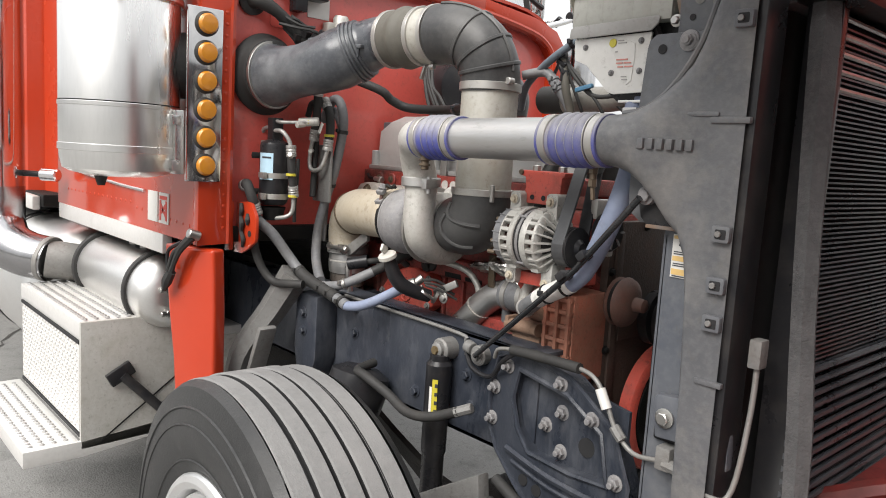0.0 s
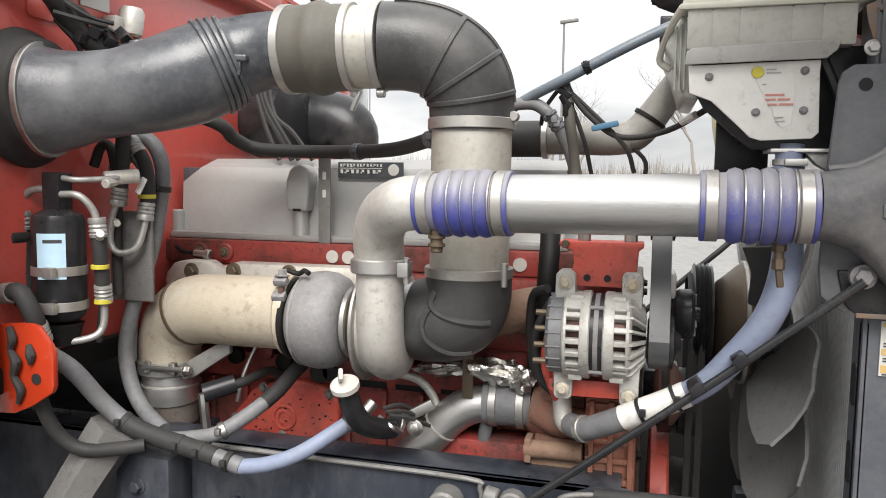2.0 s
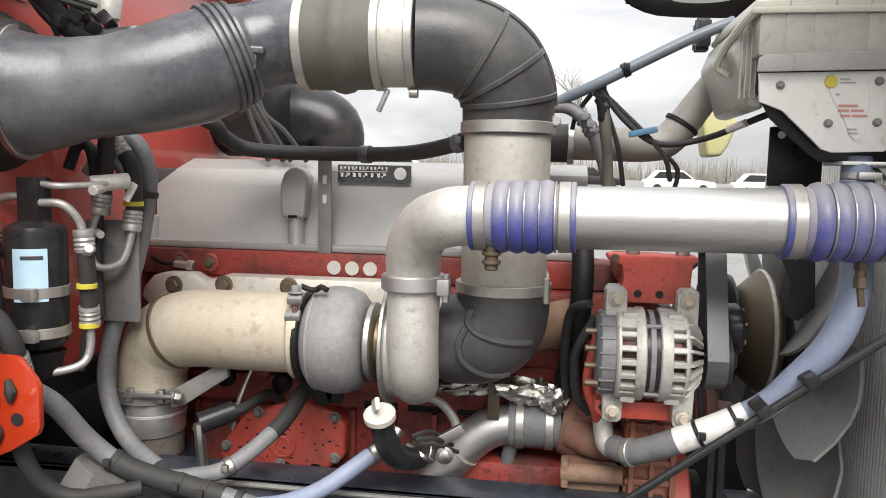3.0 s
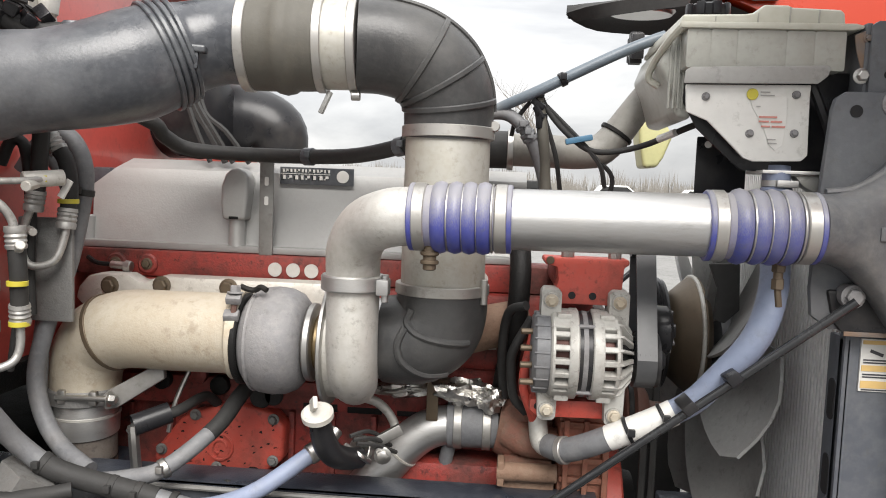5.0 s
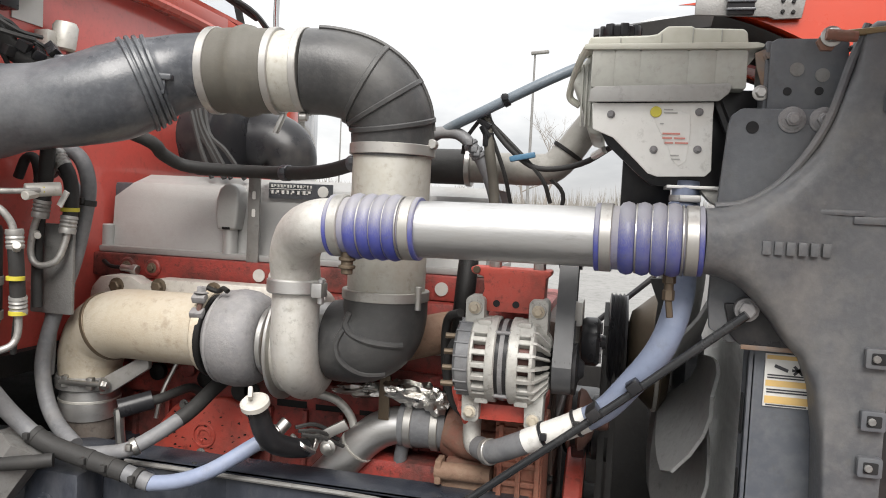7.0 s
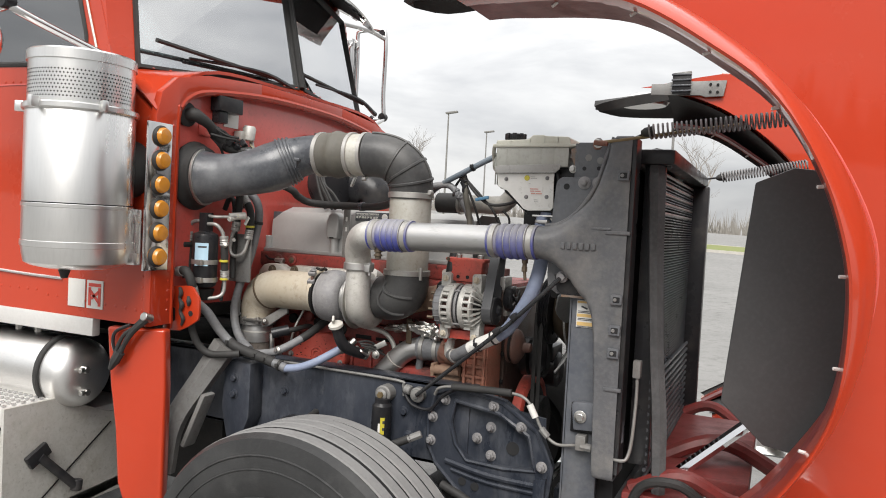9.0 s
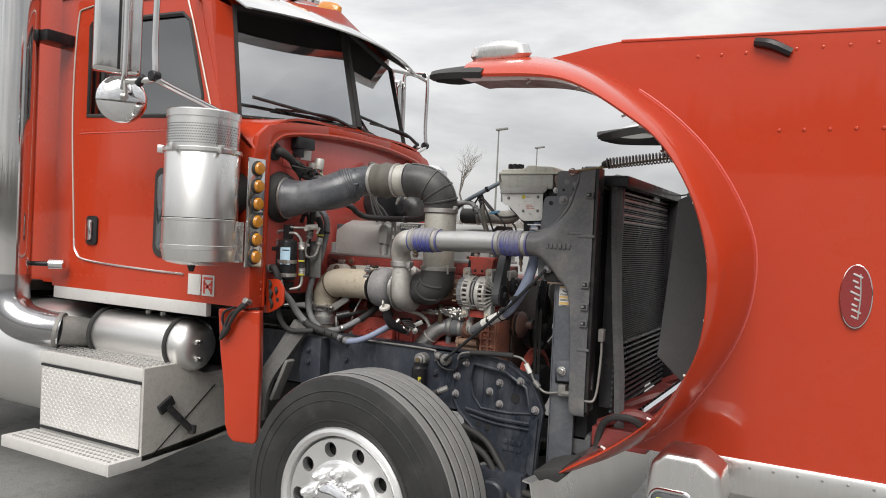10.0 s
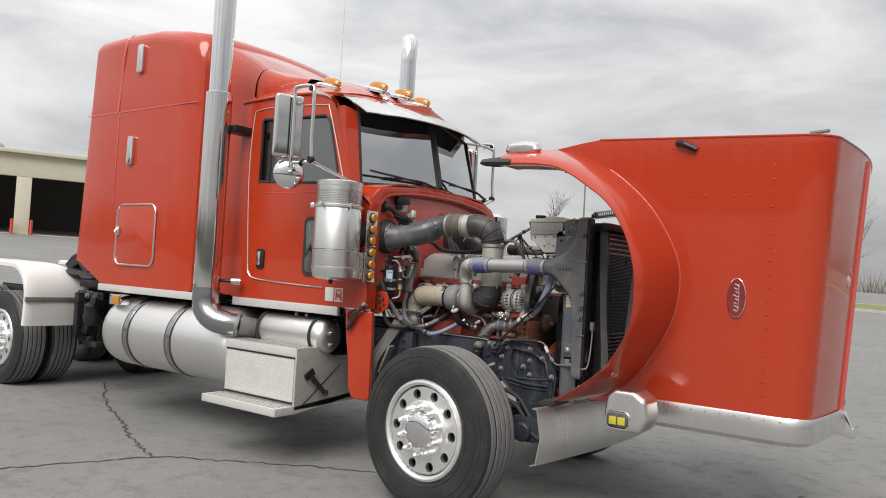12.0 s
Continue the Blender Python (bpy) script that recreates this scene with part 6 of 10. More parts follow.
pieces("air_line", [tube([(-4.46, -0.3 + 0.1 * k, 1.35), (-4.9, -0.35 + 0.12 * k, 1.15), (-5.2, -0.2 + 0.1 * k, 1.22)], 0.018, 8) for k in range(4)], "rubber", truck)

# fuel tank
tank = part("fuel_tank", lathe([(0, 0.20), (0.02, 0.26), (0.08, 0.305), (0.16, 0.315), (1.72, 0.315), (1.80, 0.305), (1.86, 0.26), (1.88, 0.20)], (-3.72, -0.90, 0.735), (1, 0, 0), 48), "alu_brush", truck, "big polished aluminium fuel tank")
for x in (-3.25, -2.62):
    part("tank_strap", ring((x, -0.90, 0.735), (1, 0, 0), 0.316, 0.060, 0.006, 48), "elbow", tank, "bright steel tank strap")
    part("strap_rubber", ring((x, -0.90, 0.735), (1, 0, 0), 0.3155, 0.095, 0.003, 48), "rubber", tank)
part("fuel_tank", lathe([(0, 0.20), (0.02, 0.26), (0.08, 0.305), (0.16, 0.315), (1.72, 0.315), (1.80, 0.305), (1.86, 0.26), (1.88, 0.20)], (-3.72, 0.50, 0.735), (1, 0, 0), 48), "alu_brush", truck, "big polished aluminium fuel tank")
# air tank
at = part("air_tank", lathe([(0, 0.05), (0.015, 0.10), (0.045, 0.125), (0.08, 0.132), (0.66, 0.132), (0.695, 0.125), (0.725, 0.10), (0.74, 0.05)], (-1.71, -0.95, 0.92), (1, 0, 0), 40), "alu_brush", truck, "round aluminium air tank")
for x in (-1.66, -1.09):
    part("strap", ring((x, -0.95, 0.92), (1, 0, 0), 0.133, 0.022, 0.012, 40), "rubber", at, "black rubber strap")
for z, y in ((0.945, -0.985), (0.86, -0.98)):
    part("fitting", join(rod((-0.985, y, z), (-0.945, y, z), 0.014, 6), rod((-0.955, y, z), (-0.95, y - 0.03, z), 0.009)), "zinc", at)
pieces("fitting", [rod((x, -0.96, 1.045), (x, -0.96, 1.07), 0.013, 6) for x in (-1.25, -1.36)], "zinc", at)

# battery and step box
stp = part("step_box", join(box(-1.815, -1.046, -1.235, -1.065, 0.42, 0.835, 0.004), box(-1.815, -1.046, -1.065, -0.62, 0.42, 0.765, 0.004), box(-1.825, -1.046, -1.242, -1.04, 0.775, 0.836, 0.004)), "alu_plate", truck, "aluminium step box with treads")
part("door_panel", box(-1.805, -1.055, -1.243, -1.234, 0.455, 0.765, 0.003), "alu_plate", stp, "diamond plate front panel")
side_p = prism([(-1.245, 0.40), (-1.245, 0.84), (-1.04, 0.84), (-0.80, 0.74), (-0.35, 0.72), (-0.35, 0.50), (-0.60, 0.42)], "x", -1.045, -1.03, 0.003)
part("side_plate", side_p, "alu_dull", stp, "dull aluminium side plate")
part("seam", tube([(-1.028, -1.18, 0.42), (-1.028, -0.80, 0.70)], 0.003, 4, smooth=False), "dark", stp)
# strips coloured near black for the shade under the step's edges
part("shadow_gap", join(box(-1.805, -1.05, -1.2465, -1.24, 0.762, 0.773, 0), box(-1.805, -1.05, -1.2455, -1.24, 0.44, 0.452, 0)), "near_black", stp)
part("step_tread", join(box(-1.84, -1.046, -1.42, -1.247, 0.375, 0.43, 0.004), prism([(-1.42, 0.375), (-1.235, 0.375), (-0.40, 0.47), (-0.40, 0.50), (-1.235, 0.43), (-1.42, 0.43)], "x", -1.045, -1.03, 0.002)), "alu_plate", stp, "lower aluminium step")
grip = []
for k in range(26):
    for j in range(4):
        grip.append(lathe([(0, 0.0085), (0.004, 0.0075), (0.005, 0.005)], (-1.785 + 0.0287 * k, -1.39 + 0.036 * j, 0.43), (0, 0, 1), 6))
part("tread_grip", join(*grip), "alu", stp, "raised grip dimples", "stuff")
grip = []
for k in range(26):
    for j in range(5):
        grip.append(lathe([(0, 0.0085), (0.004, 0.0075), (0.005, 0.005)], (-1.785 + 0.0287 * k, -1.22 + 0.036 * j, 0.84), (0, 0, 1), 6))
part("tread_grip", join(*grip), "alu", stp, "raised grip dimples", "stuff")
dia = []
for k in range(40):
    for j in range(17):
        x, z = -1.79 + 0.0183 * k, 0.47 + 0.0178 * j
        dia.append(obox((x, -1.2435, z), (0.015, 0.0025, 0.004), (0, 45 if (k + j) % 2 else -45, 0), 0))
part("diamond_plate", join(*dia), "alu_plate", stp, "raised diamond bars", "stuff")
part("step_peg", join(tube([(-1.016, -1.115, 0.645), (-1.0, -1.05, 0.575), (-0.985, -0.985, 0.505)], 0.017, 10, 3), obox((-1.018, -1.12, 0.65), (0.02, 0.09, 0.05), (30, 0, 0), 0.006), rod((-0.985, -0.985, 0.49), (-0.985, -0.98, 0.53), 0.02)), "black_steel", stp, "black grab peg on the side plate")
# added dark box, no part of its own: fills in the under-cab shade
part("under_dark", box(-2.3, -0.62, -0.62, -0.3, 0.45, 0.9, 0.02), "dark", truck)

# exhaust stacks
for s in (-1, 1):
    y = -1.27 if s < 0 else 1.08
    st = part("exhaust_pipe", tube([(-2.07, y, 2.75), (-2.07, y, 3.3), (-2.07, y, 3.60)], 0.084, 28, 1, smooth=False), "chrome", truck, "tall chrome exhaust stack")
    part("heat_guard", tube([(-2.07, y, 1.22), (-2.07, y, 2.76)], 0.104, 28, 1, smooth=False), "polished", st, "polished stack guard")
    part("guard_rim", ring((-2.07, y, 2.755), (0, 0, 1), 0.088, 0.02, 0.016), "polished", st)
    part("elbow", tube([(-2.07, y, 1.24), (-2.07, y, 1.12), (-2.045, y, 1.04), (-1.98, y * 0.985, 0.978), (-1.89, y * 0.945, 0.945), (-1.82, y * 0.89, 0.93)], [0.104, 0.104, 0.102, 0.099, 0.095, 0.092], 28, 6), "elbow", st, "dull chrome exhaust elbow")
    part("elbow_pipe", tube([(-1.83, y * 0.90, 0.932), (-1.80, y * 0.83, 0.918), (-1.79, y * 0.75, 0.90), (-1.79, y * 0.66, 0.89)], 0.080, 24, 4), "strap_steel", st, "dull chrome pipe end")
    part("elbow_clamp", ring((-1.825, y * 0.895, 0.931), (0.75, -0.6 * s, -0.15), 0.090, 0.022, 0.005), "strap_steel", st)
    tip = [(-2.07, y, 3.60), (-2.07, y, 3.68), (-2.075, y + s * 0.012, 3.77), (-2.095, y + s * 0.04, 3.85), (-2.125, y + s * 0.075, 3.90)]
    part("tip", tube(tip, 0.084, 28, 5, hollow=True), "chrome", st)
    part("mount", join(box(-2.06, -1.93, min(y - s * 0.25, y - s * 0.07), max(y - s * 0.25, y - s * 0.07), 2.46, 2.52, 0.008), rod((-2.0, y - s * 0.08, 2.49), (-2.0, y - s * 0.12, 2.49), 0.02)), "black_steel", st, "black stack bracket")
    part("mount_lower", rod((-2.03, y - s * 0.08, 1.275), (-1.90, y - s * 0.175, 1.275), 0.013), "black_steel", st, "black lower stack clamp")
    part("mount_bush", lathe([(0, 0.020), (0.004, 0.026), (0.075, 0.026), (0.080, 0.020)], (-1.95, y - s * 0.14, 1.275), (1, -0.75 * s, 0), 18), "chrome", st)
# -- engine bay --
engine = part("engine_block", box(-0.60, 0.44, -0.42, 0.06, 0.72, 1.34, 0.015), "red_engine", truck, "oily red six-cylinder diesel block")
pieces("block_web", [box(-0.55, 0.40, -0.455, -0.40, 1.09, 1.15, 0.01), box(-0.50, 0.42, -0.44, -0.38, 1.19, 1.30, 0.012), box(0.05, 0.30, -0.50, -0.40, 0.85, 1.02, 0.02)], "red_engine", engine)
for x in [-0.5 + 0.085 * k for k in range(11)]:
    part("block_rib", box(x - 0.006, x + 0.006, -0.432, -0.41, 0.80, 1.08, 0.003), "red_engine", engine)
rail_b = part("head_flange", join(box(-0.655, 0.43, -0.405, -0.30, 1.342, 1.396, 0.005), *[rod((x, -0.412, 1.368), (x, -0.38, 1.368), 0.021, 18) for x in (-0.545, -0.478)]), "red_engine", engine, "red cylinder head flange with bolts")
pieces("flange_bolt", [bolt((x, -0.411, 1.368), (0, -1, 0), 0.0085) for x in (-0.545, -0.478)], "fan_brown", rail_b)
part("flange_fitting", join(rod((-0.545, -0.43, 1.366), (-0.508, -0.432, 1.364), 0.008, 10), rod((-0.515, -0.432, 1.364), (-0.500, -0.433, 1.363), 0.012, 8)), "zinc", rail_b)
part("flange_pipe", tube([(-0.60, -0.42, 1.378), (-0.575, -0.43, 1.368), (-0.545, -0.43, 1.366)], 0.005, 8, 4), "dark", rail_b)
pieces("flange_port", [lathe([(0, 0.0145), (0.003, 0.0145)], (x, -0.406, 1.368), (0, -1, 0), 20) for x in (-0.208, -0.170, -0.132, 0.215)], "pale_plug", rail_b, "pale port plugs")
# valve cover with a sloped upper edge
vc_prof = [(-0.375, 1.397), (-0.36, 1.415), (-0.352, 1.53), (-0.335, 1.566), (-0.29, 1.588), (-0.10, 1.588), (-0.06, 1.55), (-0.04, 1.397)]
vc_body = bevelled(loft([[(x + (0.055 if i > 2 and x < 0 else 0.0) * min(1, (z - 1.53) / 0.05) if z > 1.53 else x, y, z) for i, (y, z) in enumerate(vc_prof)] for x in (-0.625, -0.55, 0.30)]), 0)
valve_cover = part("valve_cover", join(vc_body, solid([(-0.625 + (0.055 * min(1, (z - 1.53) / 0.05) if z > 1.53 else 0.0), y, z) for y, z in vc_prof], [tuple(range(len(vc_prof)))])), "valve", engine, "grey valve cover with a filler boss")
part("cover_foot", box(-0.64, 0.31, -0.388, -0.03, 1.397, 1.412, 0.004), "valve", valve_cover)
part("filler_boss", prism([(-0.327, 1.466), (-0.331, 1.50), (-0.330, 1.535), (-0.322, 1.559), (-0.309, 1.571), (-0.294, 1.574), (-0.280, 1.567), (-0.273, 1.553), (-0.274, 1.52), (-0.279, 1.466)], "y", -0.392, -0.345, 0.010, 4), "valve", valve_cover, "moulded filler boss with a slanting top")
part("boss_pin", lathe([(0, 0.0185), (0.004, 0.0175), (0.058, 0.0165)], (-0.302, -0.371, 1.410), (0, 0, 1), 20), "valve", valve_cover)
part("boss_slot", box(-0.313, -0.293, -0.3925, -0.385, 1.467, 1.473, 0.001), "dark", valve_cover)
part("cover_tab", box(-0.650, -0.602, -0.33, -0.20, 1.462, 1.566, 0.010), "plastic", valve_cover, "black rubber tab")
part("cover_post", lathe([(0, 0.017), (0.004, 0.0155), (0.050, 0.0155), (0.053, 0.013)], (-0.634, -0.362, 1.410), (0, 0, 1), 18), "valve", valve_cover)
stp = part("hold_strap", join(box(-0.247, -0.218, -0.397, -0.391, 1.376, 1.60, 0.002), box(-0.247, -0.218, -0.392, -0.33, 1.594, 1.60, 0.002)), "strap_steel", valve_cover, "punched steel hold-down strap")
pieces("strap_hole", [prism(rounded(x - 0.004, x + 0.004, z - 0.009, z + 0.009, 0.003), "y", -0.3985, -0.3965, 0) for x, z in ((-0.232, 1.548), (-0.232, 1.508))], "white_plastic", stp)
plq = part("name_plate", moved(box(-0.217, -0.060, -0.002, 0.002, 1.544, 1.580, 0.001), pose(0, -0.354, 0, 0, 0, 0)), "plastic", valve_cover, "dark plate with pale raised bars")
rng = random.Random(5)
for z, h, n_, x1 in ((1.5695, 0.0065, 13, -0.108), (1.5545, 0.0085, 8, -0.110)):
    w_ = (x1 + 0.213) / n_
    for k in range(n_):
        x0 = -0.213 + w_ * k
        bar_w = w_ * rng.uniform(0.62, 0.82)
        part("plate_bar", box(x0, x0 + bar_w, -0.3575, -0.3555, z - 0.0 + (h * 0.35 if k % 3 == 1 else 0), z + h, 0), "white", plq)
        part("plate_bar", box(x0, x0 + bar_w * 0.35, -0.3575, -0.3555, z, z + h * 0.95, 0), "white", plq)
part("plate_line", box(-0.215, -0.110, -0.3575, -0.3555, 1.5655, 1.5668, 0), "white", plq)
part("plate_ring", ring((-0.083, -0.3558, 1.5625), (0, 1, 0), 0.0095, 0.003, 0.0035, 24), "white", plq)
part("plate_mark", join(box(-0.089, -0.079, -0.3575, -0.3555, 1.5635, 1.566, 0), box(-0.086, -0.077, -0.3575, -0.3555, 1.559, 1.5615, 0)), "white", plq)
# exhaust manifold heat shield and studs
mf = part("exhaust_manifold", join(prism([(-0.598, 1.30), (-0.590, 1.325), (-0.570, 1.348), (-0.54, 1.353), (-0.487, 1.353), (-0.459, 1.338), (-0.415, 1.353), (-0.05, 1.354), (-0.04, 1.30), (-0.30, 1.285), (-0.58, 1.285)], "y", -0.475, -0.425, 0.012), tube([(-0.55, -0.47, 1.27), (-0.3, -0.48, 1.265), (-0.05, -0.48, 1.27), (0.25, -0.47, 1.28)], 0.04, 12)), "manifold", engine, "pale exhaust manifold and shield")
pieces("manifold_stud", [bolt((x, -0.474, z), (0, -1, 0), 0.013, 0.012) for x, z in ((-0.523, 1.329), (-0.416, 1.334), (-0.28, 1.335))], "fan_brown", mf)
part("manifold_branch", tube([(0.30, -0.47, 1.30), (0.22, -0.50, 1.285), (0.10, -0.52, 1.25)], 0.042, 14), "rust_tan", mf)
# black hose; its dark tube also stands for the shadow behind the alternator
part("breather_hose", tube([(0.285, -0.47, 1.47), (0.29, -0.52, 1.40), (0.285, -0.53, 1.30), (0.27, -0.50, 1.20), (0.26, -0.46, 1.12)], 0.020, 12, 5), "dark", engine, "black hose that doubles as the dark shade behind the alternator")

# exhaust pipe off the turbine, elbow and downpipe
ex = part("exhaust_pipe", tube([(-0.20, -0.60, 1.272), (-0.33, -0.585, 1.268), (-0.44, -0.565, 1.262), (-0.505, -0.545, 1.235), (-0.534, -0.538, 1.185), (-0.538, -0.535, 1.125)], [0.072, 0.073, 0.073, 0.072, 0.068, 0.063], 32, 6), "exhaust", truck, "heat-stained cream exhaust elbow")
part("weld_seam", ring((-0.475, -0.556, 1.253), (0.85, -0.15, 0.35), 0.0725, 0.010, 0.0025), "fan_brown", ex)
part("outlet_band", ring((-0.212, -0.598, 1.272), (1, 0.1, 0), 0.072, 0.022, 0.010), "exhaust", ex)
fcl = part("flange_clamp", ring((-0.538, -0.535, 1.128), (0, 0, 1), 0.0625, 0.030, 0.008), "wood_grey", ex, "rusty exhaust clamp")
part("clamp_bolt", join(rod((-0.555, -0.608, 1.136), (-0.445, -0.608, 1.139), 0.0055, 10), bolt((-0.452, -0.608, 1.139), (1, 0, 0), 0.010, 0.012)), "zinc", fcl)
pieces("clamp_saddle", [obox((x, -0.602, 1.137), (0.014, 0.016, 0.026), (0, 0, 8), 0.003) for x in (-0.545, -0.485)], "zinc", fcl)
part("support_bracket", prism([(-0.470, 1.112), (-0.474, 1.140), (-0.46, 1.152), (-0.385, 1.196), (-0.357, 1.198), (-0.355, 1.178), (-0.445, 1.118)], "y", -0.592, -0.578, 0.004), "strap_steel", ex, "dull steel support bracket")
part("downpipe", tube([(-0.538, -0.535, 1.118), (-0.539, -0.535, 1.08), (-0.540, -0.533, 1.052)], [0.060, 0.063, 0.062], 28, 4), "alu", ex, "silver downpipe")
part("lower_pipe", tube([(-0.540, -0.533, 1.055), (-0.542, -0.528, 0.98), (-0.55, -0.505, 0.85), (-0.56, -0.45, 0.70)], [0.0585, 0.058, 0.057, 0.055], 28, 5), "pipe_brown", ex, "grimy brown lower pipe")
part("downpipe_band", ring((-0.539, -0.534, 1.088), (0, 0, 1), 0.0622, 0.006, 0.002), "alu_dull", ex)
part("pipe_seam", ring((-0.541, -0.531, 1.012), (0.25, 0, 1), 0.0582, 0.006, 0.0018), "dark", ex)

# turbocharger: turbine scroll, bearing housing, compressor scroll
TX, TY, TZ = -0.138, -0.600, 1.264


def scroll(x, cy, cz, r_path, tubes, start, mat_pts=28, sweep=330):
    pts, rad = [], []
    for k in range(mat_pts):
        u = k / (mat_pts - 1)
        a = radians(start + sweep * u)
        pts.append((x, cy + r_path * math.cos(a), cz + r_path * math.sin(a)))
        rad.append(tubes[0] + (tubes[1] - tubes[0]) * u)
    return tube(pts, rad, 18, 1, smooth=False)


turbo = part("turbocharger", join(scroll(TX, TY, TZ, 0.045, (0.030, 0.050), 60), lathe([(-0.058, 0.055), (-0.054, 0.072), (-0.044, 0.085), (-0.026, 0.0935), (-0.004, 0.0965), (0.020, 0.094), (0.038, 0.086), (0.049, 0.073), (0.052, 0.055)], (TX, TY, TZ), (1, 0, 0), 48)), "turbine", truck, "turbocharger with rough grey iron turbine housing")
part("casting_rib", ring((TX - 0.036, TY, TZ), (1, 0, 0), 0.088, 0.006, 0.004), "turbine", turbo)
tcl = part("turbine_clamp", ring((TX - 0.060, TY, TZ), (1, 0, 0), 0.074, 0.012, 0.008), "dark", turbo, "dark band clamp")
pieces("clamp_lug", [obox((TX - 0.066 + o, TY - 0.064, TZ + 0.052 + 0.030 * k), (0.026, 0.020, 0.014), (30, 0, 8), 0.003) for k, o in ((0, 0.0), (1, 0.004))], "turbine", tcl)
part("clamp_bolt", rod((TX - 0.064, TY - 0.066, TZ + 0.030), (TX - 0.060, TY - 0.058, TZ + 0.104), 0.0055, 8), "rust_dark", tcl)
part("clamp_nut", bolt((TX - 0.061, TY - 0.060, TZ + 0.090), (0, 0.1, 1), 0.0095, 0.012), "turbine", tcl)
part("clamp_spring", tube([(TX - 0.055 + 0.012 * k, TY - 0.052 + 0.006 * math.sin(k), TZ + 0.098 + 0.004 * math.cos(2 * k)) for k in range(5)], 0.005, 8, 3), "dark", tcl)
part("bearing_housing", lathe([(0.0, 0.052), (0.012, 0.06), (0.02, 0.045), (0.045, 0.04), (0.055, 0.052)], (TX + 0.052, TY, TZ), (1, 0, 0), 28), "brass", turbo, "brown bearing housing")
part("bearing_band", ring((TX + 0.063, TY, TZ), (1, 0, 0), 0.062, 0.014, 0.008), "zinc", turbo, "bright v-band")
part("compressor_housing", join(tube([(0.012, -0.692, 1.385), (0.012, -0.694, 1.335), (0.012, -0.694, 1.285), (0.012, -0.680, 1.235), (0.008, -0.635, 1.205), (0.0, -0.575, 1.195), (-0.004, -0.525, 1.218), (-0.004, -0.505, 1.27), (-0.002, -0.53, 1.33), (0.0, -0.58, 1.355)], [0.044, 0.043, 0.043, 0.042, 0.040, 0.038, 0.035, 0.032, 0.028, 0.022], 22, 5),
                                       lathe([(-0.045, 0.06), (-0.04, 0.095), (0.01, 0.095), (0.03, 0.06), (0.05, 0.055)], (0.0, TY, TZ), (1, 0, 0), 32)), "alu_dull", turbo, "cast aluminium compressor scroll")
part("back_plate", ring((-0.042, TY, TZ), (1, 0, 0), 0.07, 0.008, 0.040), "zinc", turbo)
part("inlet_sleeve", lathe([(0, 0.07), (0.03, 0.072), (0.05, 0.072)], (0.03, -0.598, 1.277), (1, 0, 0), 32), "alu", turbo)

# charge air pipe
ca, cb = Vector((0.115, -0.785, 1.503)), Vector((0.700, -0.812, 1.510))
cdir = (cb - ca).normalized()
pipe = part("charge_air_pipe", tube([ca + cdir * 0.10, cb - cdir * 0.10], 0.0452, 36, 1, smooth=False), "alu", truck, "bright aluminium charge air pipe with blue couplers")
elbow = part("charge_elbow", tube([ca + cdir * 0.03, ca, ca + Vector((-0.035, 0.008, -0.004)), Vector((0.040, -0.742, 1.482)), Vector((0.017, -0.716, 1.447)), Vector((0.012, -0.700, 1.41)), Vector((0.012, -0.694, 1.385))], 0.0445, 30, 6), "alu_dull", pipe, "sand-cast aluminium elbow")
part("elbow_tag", moved(box(-0.016, 0.016, -0.001, 0.001, -0.009, 0.009, 0), pose(0.010, -0.745, 1.425, 0, 8, -8)), "white_plastic", pipe, "small pale tag")
part("elbow_clamp", join(ring((0.012, -0.694, 1.388), (0, 0, 1), 0.045, 0.026, 0.008), rod((0.068, -0.715, 1.405), (0.068, -0.715, 1.36), 0.006), box(0.055, 0.075, -0.73, -0.70, 1.372, 1.398, 0.003)), "alu", pipe, "v-band clamp with bolt")


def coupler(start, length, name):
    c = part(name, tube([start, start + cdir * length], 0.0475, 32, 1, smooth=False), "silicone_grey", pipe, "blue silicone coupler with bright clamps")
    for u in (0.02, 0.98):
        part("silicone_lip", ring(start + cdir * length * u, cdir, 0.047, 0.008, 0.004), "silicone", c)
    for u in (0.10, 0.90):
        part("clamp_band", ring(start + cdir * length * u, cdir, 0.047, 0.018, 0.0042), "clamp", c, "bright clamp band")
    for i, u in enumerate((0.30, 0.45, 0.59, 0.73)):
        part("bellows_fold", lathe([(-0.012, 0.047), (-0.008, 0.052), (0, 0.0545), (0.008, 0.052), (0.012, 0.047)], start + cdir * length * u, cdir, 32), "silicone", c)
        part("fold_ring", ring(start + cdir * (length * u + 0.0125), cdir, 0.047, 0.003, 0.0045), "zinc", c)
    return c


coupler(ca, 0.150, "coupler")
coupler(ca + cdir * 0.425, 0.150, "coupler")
part("clamp_screw", join(rod((0.146, -0.80, 1.462), (0.146, -0.80, 1.425), 0.010, 10), ring((0.146, -0.80, 1.45), (0, 0, 1), 0.010, 0.006, 0.004, 12), ring((0.146, -0.80, 1.437), (0, 0, 1), 0.010, 0.006, 0.004, 12)), "fan_brown", pipe)

# intake: vertical tube, black elbows, connector, moulded duct
intake = part("intake_tube", tube([(0.152, -0.600, 1.365), (0.152, -0.597, 1.648)], 0.0735, 40, 1, smooth=False), "stained_alu", truck, "stained metal intake tube")
low_pts = [(0.152, -0.600, 1.375), (0.152, -0.601, 1.335), (0.142, -0.602, 1.303), (0.115, -0.602, 1.283), (0.08, -0.600, 1.278), (0.055, -0.598, 1.277)]


